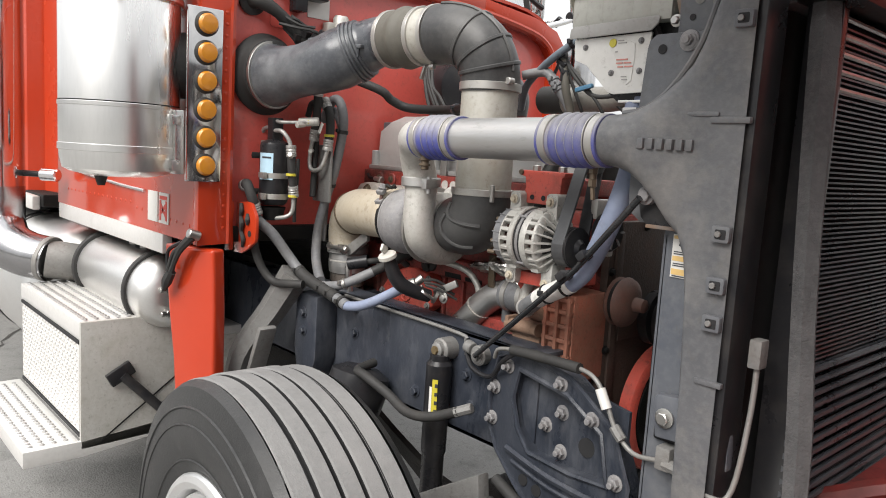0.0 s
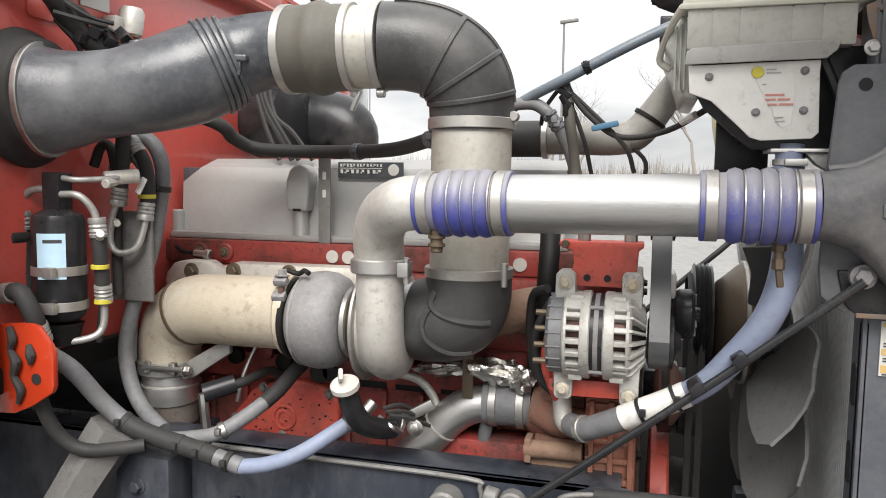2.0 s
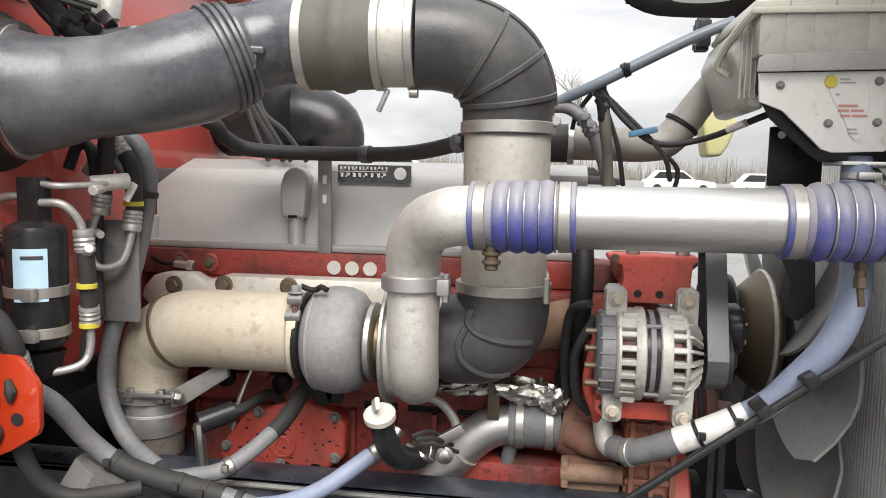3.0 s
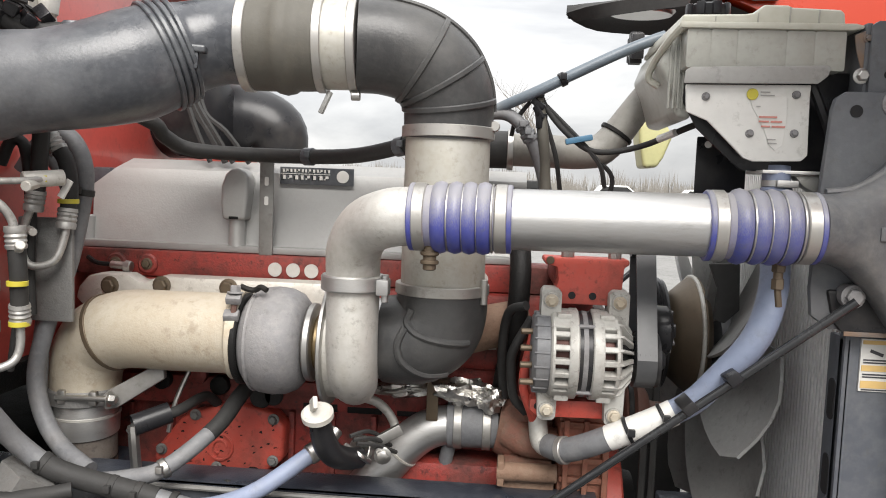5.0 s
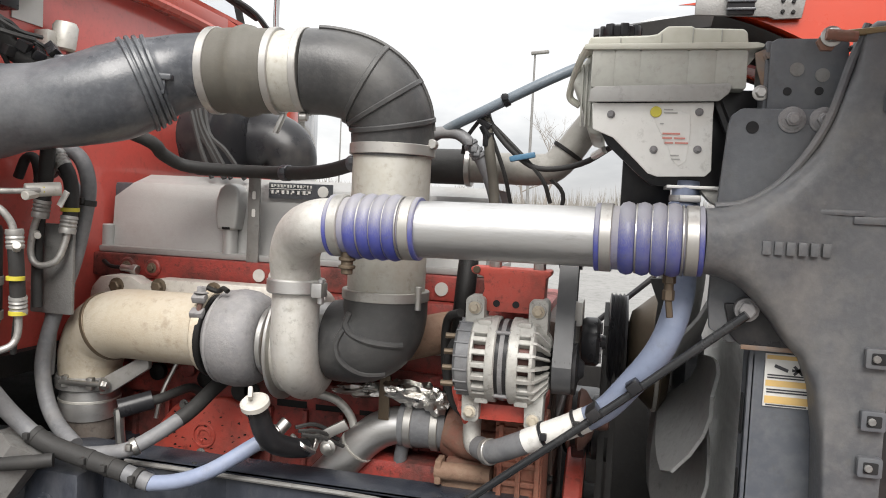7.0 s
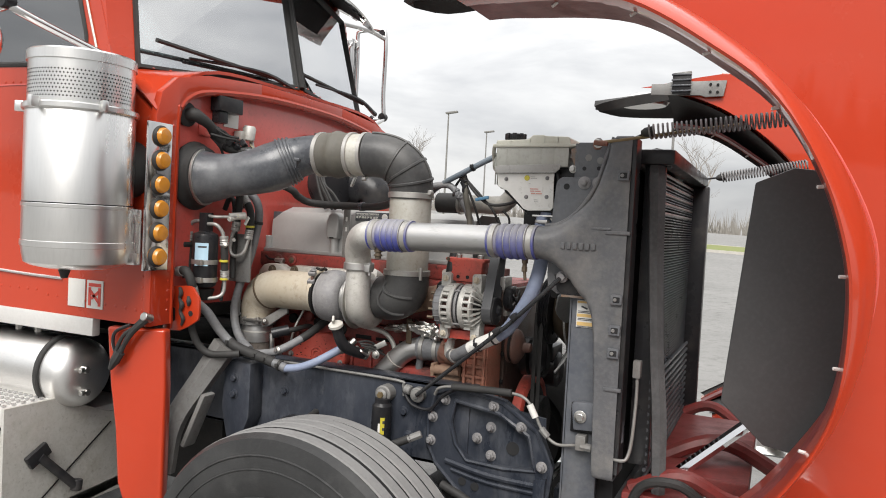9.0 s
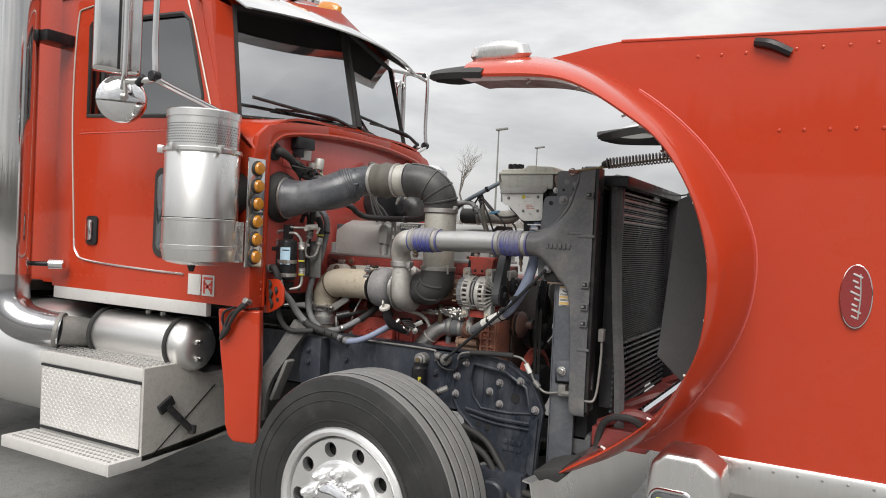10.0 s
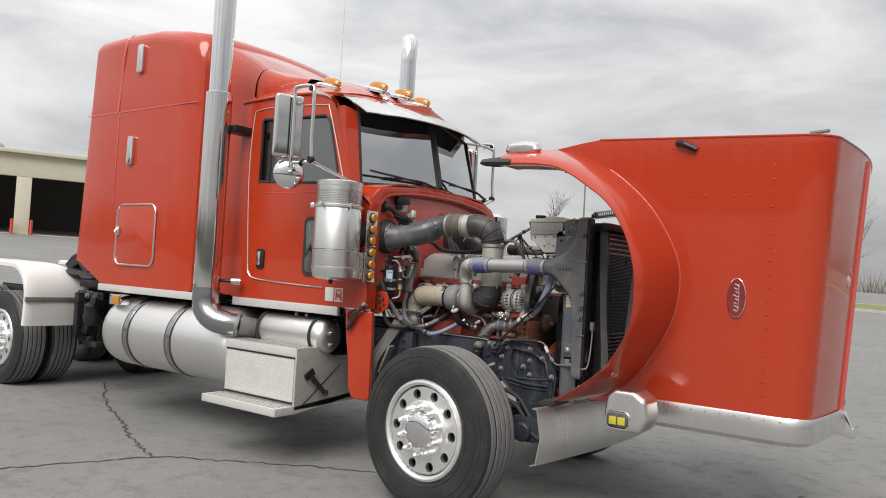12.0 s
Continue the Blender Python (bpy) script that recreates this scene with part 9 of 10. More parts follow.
p = [(-0.62, -0.60, 1.55), (-0.585, -0.60, 1.602), (-0.555, -0.60, 1.62), (-0.525, -0.6, 1.609), (-0.505, -0.6, 1.569), (-0.504, -0.6, 1.515), (-0.524, -0.61, 1.393), (-0.555, -0.62, 1.297), (-0.573, -0.63, 1.215), (-0.57, -0.64, 1.162), (-0.54, -0.66, 1.108), (-0.497, -0.68, 1.07), (-0.431, -0.71, 1.045)]
h = hose("coolant_hose", p, 0.0155, "hose", "grey rubber hose looping down from the firewall")
ties(h, p, 0.0155, (0.42, 0.55))
p = [(-0.62, -0.57, 1.575), (-0.587, -0.58, 1.585), (-0.567, -0.57, 1.553), (-0.55, -0.57, 1.508), (-0.553, -0.58, 1.432), (-0.565, -0.6, 1.336), (-0.577, -0.61, 1.267), (-0.585, -0.61, 1.15)]
hose("coolant_hose", p, 0.014, "hose", "second grey rubber hose beside it")
p = [(-0.60, -0.88, 1.27), (-0.562, -0.86, 1.224), (-0.54, -0.82, 1.182), (-0.518, -0.77, 1.108), (-0.458, -0.75, 1.057), (-0.329, -0.74, 1.025), (-0.246, -0.735, 1.003)]
h = hose("coolant_hose", p, 0.0165, "hose", "long grey heater hose over the frame")
ties(h, p, 0.0165, (0.62, 0.80, 0.86, 0.97))
part("sleeve", tube(spline(p, 6)[22:33], 0.0185, 14, 1, smooth=False), "rubber", h)
p = [(-0.25, -0.735, 1.002), (-0.193, -0.73, 1.012), (-0.13, -0.72, 1.038), (-0.059, -0.68, 1.085), (-0.03, -0.66, 1.10)]
h = hose("fuel_hose", p, 0.0145, "bluehose", "blue-grey hose with a metal end")
part("end_fitting", join(rod((-0.06, -0.682, 1.085), (-0.028, -0.655, 1.102), 0.018, 10), rod((-0.035, -0.66, 1.098), (-0.02, -0.64, 1.12), 0.012)), "zinc", h)
p = [(-0.43, -0.735, 1.035), (-0.36, -0.725, 1.042), (-0.299, -0.71, 1.058), (-0.242, -0.63, 1.106), (-0.225, -0.55, 1.145), (-0.20, -0.50, 1.18)]
h = hose("oil_hose", p, 0.0145, "hose", "grey hose with an oily black upper end")
part("black_end", tube(spline(p, 6)[17:], 0.0155, 14, 1, smooth=False), "rubber", h)
ties(h, p, 0.0145, (0.42,), "zinc")
p = [(-0.40, -0.63, 1.085), (-0.384, -0.62, 1.102), (-0.336, -0.58, 1.115), (-0.316, -0.5, 1.122), (-0.305, -0.46, 1.098)]
h = hose("vent_hose", p, 0.010, "rubber", "short black hose in a shield")
part("shield", tube([(-0.395, -0.63, 1.10), (-0.345, -0.59, 1.115)], 0.020, 14, 1, smooth=False, hollow=True), "black_steel", h)
part("stand_pipe", tube([(-0.395, -0.63, 1.10), (-0.392, -0.63, 1.06), (-0.39, -0.62, 0.98)], 0.010, 8), "zinc", h)
p = [(-0.575, -0.87, 1.18), (-0.573, -0.86, 1.122), (-0.559, -0.84, 1.066), (-0.523, -0.82, 1.034), (-0.458, -0.80, 1.037), (-0.42, -0.78, 1.04)]
h = hose("drain_hose", p, 0.013, "rubber", "black hose with a crimped end")
part("crimp", rod((-0.47, -0.803, 1.036), (-0.425, -0.782, 1.040), 0.012, 10), "zinc", h)
p = [(-0.60, -0.62, 1.72), (-0.433, -0.52, 1.659), (-0.409, -0.48, 1.627), (-0.368, -0.44, 1.605), (-0.222, -0.42, 1.600), (-0.045, -0.49, 1.601), (0.065, -0.56, 1.619), (0.10, -0.58, 1.63)]
h = hose("wiring_conduit", p, 0.0145, "rubber", "black conduit draped over the valve cover")
ties(h, p, 0.0145, (0.66, 0.86), "plastic", 0.02)
p = [(0.18, -0.40, 1.628), (0.313, -0.41, 1.628), (0.405, -0.42, 1.627), (0.45, -0.42, 1.645), (0.525, -0.42, 1.747), (0.60, -0.40, 1.83)]
h = hose("upper_coolant_pipe", p, [0.032, 0.032, 0.032, 0.031, 0.027, 0.027], "pale_pipe", "dusty upper radiator pipe", 22)
part("rubber_joint", tube([(0.17, -0.40, 1.628), (0.265, -0.405, 1.628)], 0.037, 22, 1, smooth=False), "rubber", h)
part("joint_clamp", ring((0.262, -0.405, 1.628), (1, 0, 0), 0.0375, 0.012, 0.003), "zinc", h)
part("pipe_seam", ring((0.465, -0.42, 1.665), (0.55, 0, 0.83), 0.031, 0.008, 0.003), "dark", h)
p = [(0.530, -0.50, 1.836), (0.500, -0.505, 1.824), (0.452, -0.51, 1.803), (0.393, -0.52, 1.773), (0.304, -0.52, 1.728), (0.233, -0.5, 1.696), (0.17, -0.48, 1.656), (0.12, -0.44, 1.60)]
h = hose("vent_line", p, 0.0100, "tealhose", "blue-green vent line to the reservoir")
ties(h, p, 0.0100, (0.52,), "black_steel")
p = [(0.19, -0.52, 1.68), (0.224, -0.5, 1.689), (0.259, -0.5, 1.685), (0.292, -0.5, 1.653), (0.317, -0.48, 1.602), (0.334, -0.46, 1.544)]
h = hose("sensor_hose", p, 0.012, "hose", "ribbed grey hose behind the intake tube")
ties(h, p, 0.012, (0.55, 0.6, 0.65), "hose", 0.008)
p = [(0.60, -0.66, 1.675), (0.567, -0.62, 1.669), (0.495, -0.5, 1.636), (0.414, -0.5, 1.625), (0.36, -0.5, 1.66), (0.321, -0.5, 1.706), (0.31, -0.5, 1.735)]
h = hose("sensor_cable", p, 0.0055, "rubber", "thin black sensor cable")
part("blue_connector", obox((0.385, -0.51, 1.645), (0.050, 0.012, 0.011), (0, -12, 0), 0.003), "blue_plug", h, "blue plug")
part("cable_sleeve", tube([(0.540, -0.585, 1.657), (0.52, -0.55, 1.648)], 0.0068, 8, smooth=False), "white_plastic", h)
p = [(0.304, -0.5, 1.735), (0.312, -0.5, 1.70), (0.321, -0.5, 1.643), (0.328, -0.48, 1.58), (0.333, -0.47, 1.50)]
h = hose("wire_loom", p, 0.0105, "olive", "taped wire loom standing on the engine")
for k in range(4):
    part("loom_knot", obox((0.304 + 0.004 * k, -0.505, 1.725 - 0.016 * k), (0.028, 0.02, 0.012), (20 * k, 30 * k, 10), 0.003), "black_steel", h)
for q in ([(0.30, -0.5, 1.72), (0.27, -0.49, 1.68), (0.262, -0.48, 1.65)], [(0.315, -0.5, 1.70), (0.345, -0.48, 1.62), (0.36, -0.45, 1.55)], [(0.42, -0.44, 1.62), (0.46, -0.43, 1.58), (0.45, -0.42, 1.52)], [(0.31, -0.5, 1.715), (0.34, -0.5, 1.69), (0.42, -0.5, 1.61), (0.44, -0.48, 1.56)]):
    part("loose_wire", tube(q, 0.0045, 6, 5), "rubber", h)
p = [(0.675, -0.688, 1.60), (0.672, -0.70, 1.50), (0.671, -0.725, 1.421), (0.648, -0.735, 1.34), (0.60, -0.715, 1.265), (0.553, -0.70, 1.212), (0.455, -0.69, 1.158), (0.38, -0.655, 1.115), (0.348, -0.62, 1.108)]
h = hose("coolant_return_hose", p, [0.021, 0.022, 0.022, 0.022, 0.021, 0.020, 0.019, 0.019, 0.019], "bluehose", "faded blue coolant hose down to the pump", 20)
s_ = spline(p, 6)
part("white_wrap", tube(s_[31:38], 0.0212, 20, 1, smooth=False), "white_plastic", h, "white wrap")
part("grey_end", tube(s_[37:], 0.0206, 20, 1, smooth=False), "hose", h, "grey hose end")
part("end_clamp", ring(s_[43], s_[44] - s_[42], 0.0206, 0.012, 0.003), "clamp", h, "bright hose clamp")
ties(h, p, 0.021, (0.67, 0.74), "black_steel", 0.006)
part("elbow_fitting", join(tube([(0.352, -0.625, 1.105), (0.335, -0.61, 1.11), (0.330, -0.60, 1.14), (0.330, -0.59, 1.165)], 0.017, 12, 4), rod((0.330, -0.59, 1.155), (0.330, -0.59, 1.18), 0.021, 6)), "alu_dull", h, "cast elbow fitting")
part("stay_rod", tube([(0.758, -0.803, 1.408), (0.583, -0.745, 1.244), (0.262, -0.700, 0.972)], 0.0068, 14, 1, smooth=False), "gloss_black", truck, "black radiator stay rod")
for u in (0.30, 0.42):
    c = Vector((0.758, -0.803, 1.408)).lerp(Vector((0.262, -0.700, 0.972)), u) + Vector((0.0, 0.03, 0.0))
    part("hose_clip", obox(tuple(c), (0.022, 0.055, 0.018), (0, -42, 0), 0.004), "black_steel", truck)
part("drain_cock", join(rod((0.648, -0.80, 1.462), (0.648, -0.80, 1.445), 0.0098, 6), rod((0.648, -0.80, 1.446), (0.648, -0.80, 1.434), 0.007, 10), rod((0.648, -0.80, 1.436), (0.648, -0.80, 1.42), 0.009, 6), rod((0.648, -0.80, 1.425), (0.652, -0.80, 1.395), 0.005, 8)), "fan_brown", truck, "brown brass drain cock under the coupler")

# lower radiator pipe, clamp sleeve, pump housing
p = [(0.0, -0.52, 0.955), (0.04, -0.51, 1.0), (0.095, -0.50, 1.06), (0.14, -0.495, 1.088), (0.19, -0.49, 1.095)]
lp = part("coolant_pipe", tube(p, 0.038, 26, 6), "alu", truck, "bright metal lower coolant pipe")
part("pipe_weld", ring((0.075, -0.505, 1.04), (0.65, 0, 0.75), 0.0375, 0.005, 0.002), "alu_dull", lp)
part("rubber_sleeve", tube([(0.165, -0.49, 1.094), (0.262, -0.49, 1.098)], 0.044, 26, 1, smooth=False), "hose", lp, "grey rubber sleeve")
for x in (0.185, 0.24):
    part("sleeve_clamp", join(ring((x, -0.49, 1.096), (1, 0, 0), 0.0442, 0.016, 0.003), bolt((x, -0.505, 1.145), (0, -1, 0), 0.009)), "clamp", lp, "bright clamp")
part("water_pump", join(lathe([(0, 0.05), (0.03, 0.062), (0.08, 0.05), (0.10, 0.035)], (0.26, -0.49, 1.098), (1, 0, -0.15), 24), box(0.27, 0.366, -0.570, -0.42, 0.86, 1.06, 0.02), *[box(0.266, 0.37, -0.585, -0.45, z, z + 0.03, 0.008) for z in (0.87, 0.915)],
                               tube([(0.28, -0.53, 1.10), (0.32, -0.55, 1.09), (0.37, -0.54, 1.085)], 0.03, 12)), "rust_red", truck, "rusty cast pump and oil cooler housing")
def crumple(centre, size, turn, seed):
    """A creased ball of foil, squeezed to a size."""
    rng = random.Random(seed)
    bm = bmesh.new()
    bmesh.ops.create_icosphere(bm, subdivisions=3, radius=1.0)
    for v in bm.verts:
        v.co *= rng.uniform(0.70, 1.12)
    return moved(bm, pose(*centre, *turn) @ Matrix.Diagonal((size[0] / 2, size[1] / 2, size[2] / 2, 1)))


foil = part("foil_wrap", crumple((0.195, -0.515, 1.168), (0.13, 0.06, 0.052), (8, 8, 12), 4), "foil", truck, "crumpled foil heat wrap")
part("foil_end", crumple((0.245, -0.525, 1.158), (0.055, 0.055, 0.055), (30, 15, 40), 7), "foil", foil)
part("foil_strip", crumple((0.085, -0.487, 1.156), (0.15, 0.04, 0.034), (0, -3, 0), 9), "foil", foil)
part("plastic_strap", box(0.125, 0.147, -0.53, -0.522, 1.11, 1.20, 0.002), "fan_brown", truck)
part("oil_feed", tube([(-0.06, -0.57, 1.165), (0.0, -0.53, 1.148), (0.035, -0.51, 1.13), (0.062, -0.50, 1.09), (0.068, -0.50, 1.03)], 0.009, 10, 5), "alu_dull", truck, "bent oil line")
for i, q in enumerate(([(0.31, -0.62, 1.33), (0.285, -0.61, 1.28), (0.278, -0.60, 1.247), (0.286, -0.58, 1.18), (0.31, -0.57, 1.15)], [(0.315, -0.63, 1.31), (0.30, -0.62, 1.22), (0.318, -0.61, 1.16), (0.33, -0.58, 1.12)], [(0.30, -0.61, 1.35), (0.27, -0.58, 1.33), (0.262, -0.55, 1.25), (0.27, -0.52, 1.16)])):
    part("battery_cable", tube(q, 0.0085, 10, 5), ("rubber", "red_bracket", "rubber")[i], truck, ("black battery cable", "red battery cable", "black battery cable")[i])
part("heat_tube", tube([(0.18, -0.50, 1.10), (0.16, -0.48, 1.0), (0.17, -0.47, 0.92)], 0.014, 10), "hose", truck)

# oil filler with a white cap
fl = part("oil_filler", tube([(-0.024, -0.760, 1.178), (-0.021, -0.752, 1.152), (-0.016, -0.742, 1.128), (-0.006, -0.725, 1.106), (0.008, -0.69, 1.088), (0.02, -0.65, 1.075)], [0.0175, 0.019, 0.020, 0.020, 0.019, 0.018], 18, 5), "black_steel", truck, "black oil filler tube with a white cap")
wcap = part("filler_cap", lathe([(0, 0.022), (0.003, 0.0255), (0.012, 0.0255), (0.016, 0.021), (0.017, 0.0)], (-0.0245, -0.763, 1.178), (-0.05, -0.45, 1), 24), "cap_ivory", fl, "white cap with a grip")
part("cap_grip", obox((-0.029, -0.776, 1.204), (0.008, 0.032, 0.020), (-28, 0, 25), 0.003), "cap_ivory", wcap)
part("filler_collar", join(ring((0.018, -0.62, 1.077), (0.6, 0.7, -0.4), 0.024, 0.010, 0.004), tube([(0.0, -0.66, 1.10), (0.03, -0.68, 1.09), (0.04, -0.65, 1.07)], 0.005, 6)), "zinc", fl)
part("filler_bracket", join(obox((0.055, -0.62, 1.10), (0.08, 0.01, 0.02), (0, -28, 15), 0.002), bolt((0.06, -0.63, 1.075), (0, -1, 0), 0.011)), "zinc", fl)
for k in range(3):
    part("filler_wire", tube([(0.008 + 0.006 * k, -0.665, 1.118 - 0.006 * k), (0.035 + 0.008 * k, -0.64, 1.120 - 0.012 * k), (0.06 + 0.01 * k, -0.60, 1.095 - 0.012 * k)], 0.004, 6, 4), "rubber", fl)

# castings beside the pump: ribbed cooler, scalloped plate, dark plugs
cooler = part("oil_cooler", box(0.370, 0.462, -0.575, -0.44, 0.93, 1.148, 0.006), "rust_casting", truck, "dirty red ribbed oil cooler casting")
pieces("cooler_rib", [box(0.372, 0.46, -0.586, -0.574, z, z + 0.011, 0.003) for z in (1.13, 1.10, 1.065, 1.03, 0.99)] + [box(x, x + 0.010, -0.589, -0.574, 0.95, 1.145, 0.003) for x in (0.378, 0.413, 0.448)], "rust_casting", cooler, "worn rusty casting rib")
pump_b = part("pump_barrel", join(tube([(0.262, -0.585, 1.043), (0.368, -0.588, 1.046)], 0.017, 16, 1, smooth=False), box(0.262, 0.275, -0.60, -0.56, 1.02, 1.066, 0.004)), "rust_tan", truck, "tan rusty pump barrel")
part("pump_foot", box(0.270, 0.366, -0.580, -0.50, 0.93, 1.03, 0.008), "rust_tan", pump_b)
case = part("scalloped_case", prism([(0.085, 0.94), (0.088, 0.985), (0.10, 0.998), (0.118, 0.990), (0.135, 1.0), (0.155, 0.992), (0.168, 0.985), (0.168, 0.935)], "y", -0.462, -0.44, 0.004), "rust_red", engine, "rusty scalloped case edge")
# flat dark discs stand for the shade inside the case's holes
pieces("case_pocket", [lathe([(0, 0.008), (0.0015, 0.008)], (x, -0.4622, z), (0, -1, 0), 14) for x, z in ((0.104, 0.972), (0.127, 0.966), (0.150, 0.972))], "dark", case)
pieces("black_ring_plug", [ring((x, -0.455, z), (0, 1, 0), r, 0.014, 0.007) for x, z, r in ((-0.216, 1.115, 0.016), (-0.19, 1.118, 0.012))], "rubber", engine, "black ring plug")
# dark patches on the web put the shade of its pockets into colour
pieces("block_pocket", [box(x0, x1, -0.4565, -0.45, z0, z1, 0.002) for x0, x1, z0, z1 in ((-0.04, 0.03, 1.092, 1.105), (0.06, 0.11, 1.092, 1.103), (-0.13, -0.06, 1.092, 1.108))], "dark", engine, "flat dark patch standing for a shaded pocket")
# dark scallops painted in for the shadow along the gear cover's foot
pieces("cover_notch", [prism(rounded(x - 0.012, x + 0.012, 0.955, 0.975, 0.008, 3), "y", -0.4732, -0.47, 0) for x in (-0.375, -0.29, -0.225)], "dark", truck)
rng = random.Random(11)
pieces("paint_chip", [prism([(x, z), (x + rng.uniform(0.003, 0.009), z + rng.uniform(-0.002, 0.003)), (x + rng.uniform(0.003, 0.008), z + rng.uniform(0.002, 0.005)), (x + 0.001, z + 0.003)], "y", -0.4728, -0.471, 0)
                      for x, z in [(rng.uniform(-0.39, -0.18), rng.uniform(0.975, 1.075)) for _ in range(34)]], "dark", truck, "dark chip in the red paint")

# gear cover on the block
cov = part("gear_cover", prism([(-0.433, 0.98), (-0.42, 1.01), (-0.374, 1.069), (-0.30, 1.095), (-0.244, 1.100), (-0.19, 1.088), (-0.162, 1.06), (-0.166, 0.99), (-0.20, 0.965), (-0.409, 0.955)], "y", -0.472, -0.42, 0.010, 3), "red_bracket", truck, "red gear cover with a cast emblem")
for x, z in ((-0.415, 1.0), (-0.345, 1.075), (-0.185, 1.075), (-0.185, 0.99), (-0.30, 0.97)):
    part("cover_bolt", bolt((x, -0.472, z), (0, -1, 0), 0.008), "wood_grey", cov)
part("cast_emblem", join(tube([(-0.294 + 0.026 * math.cos(a), -0.4735, 1.012 + 0.026 * math.sin(a)) for a in [2 * math.pi * k / 20 for k in range(20)]], 0.0035, 6, 1, smooth=False, closed=True), tube([(-0.294 + 0.014 * math.cos(a), -0.4735, 1.012 + 0.014 * math.sin(a)) for a in [2 * math.pi * k / 14 for k in range(11)]], 0.003, 6, 1, smooth=False)), "red_bracket", cov, "raised cast emblem")
for x, z in ((-0.42, 1.14), (-0.345, 1.155), (-0.30, 1.135), (-0.37, 1.19)):
    part("block_plug", join(lathe([(0, 0.020), (0.012, 0.019), (0.016, 0.012)], (x, -0.455, z), (0, -1, 0), 18)), "dark" if z < 1.15 else "red_engine", engine)
part("dipstick", tube([(-0.335, -0.50, 1.20), (-0.36, -0.53, 1.12), (-0.37, -0.54, 1.06)], 0.005, 8, 3), "zinc", truck, "dipstick tube")
pieces("frame_wire", [tube([(-0.30 + 0.02 * k, -0.64, 0.985 + 0.006 * k), (-0.15, -0.62 + 0.01 * k, 1.005 - 0.006 * k), (0.0, -0.60, 0.985 + 0.004 * k), (0.12, -0.58 + 0.012 * k, 0.97)], 0.007, 8, 5) for k in range(5)], "rubber", truck, "black wires lying along the frame")

# receiver drier with its lines
RX, RY = -0.582, -0.800
dr = part("receiver_drier", lathe([(0, 0.034), (0.008, 0.042), (0.02, 0.046), (0.185, 0.046), (0.195, 0.043), (0.20, 0.034), (0.206, 0.02)], (RX, RY, 1.272), (0, 0, 1), 32), "black_steel", truck, "black receiver drier in bright straps")
part("drier_head", box(RX - 0.018, RX + 0.018, RY - 0.018, RY + 0.018, 1.476, 1.545, 0.003), "black_steel", dr)
for z in (1.365, 1.300):
    part("drier_strap", join(ring((RX, RY, z), (0, 0, 1), 0.0462, 0.017, 0.002), box(RX + 0.012, RX + 0.034, RY - 0.056, RY - 0.043, z - 0.010, z + 0.010, 0.002)), "clamp", dr, "bright strap")
lb = []
for k in range(9):
    a = radians(-96 + 62 * k / 8)
    lb.append((RX + 0.0473 * math.cos(a), RY + 0.0473 * math.sin(a)))
part("drier_label", loft([[(x, y, 1.352) for x, y in lb], [(x, y, 1.435) for x, y in lb]]), "cyan", dr, "pale blue label")
part("label_bars", loft([[(x + (x - RX) * 0.012, y + (y - RY) * 0.012, 1.418) for x, y in lb[2:8]], [(x + (x - RX) * 0.012, y + (y - RY) * 0.012, 1.424) for x, y in lb[2:8]]]), "ink", dr)
part("drier_foot", lathe([(0, 0.03), (0.03, 0.036), (0.04, 0.04)], (RX, RY, 1.225), (0, 0, 1), 20), "dark", dr)
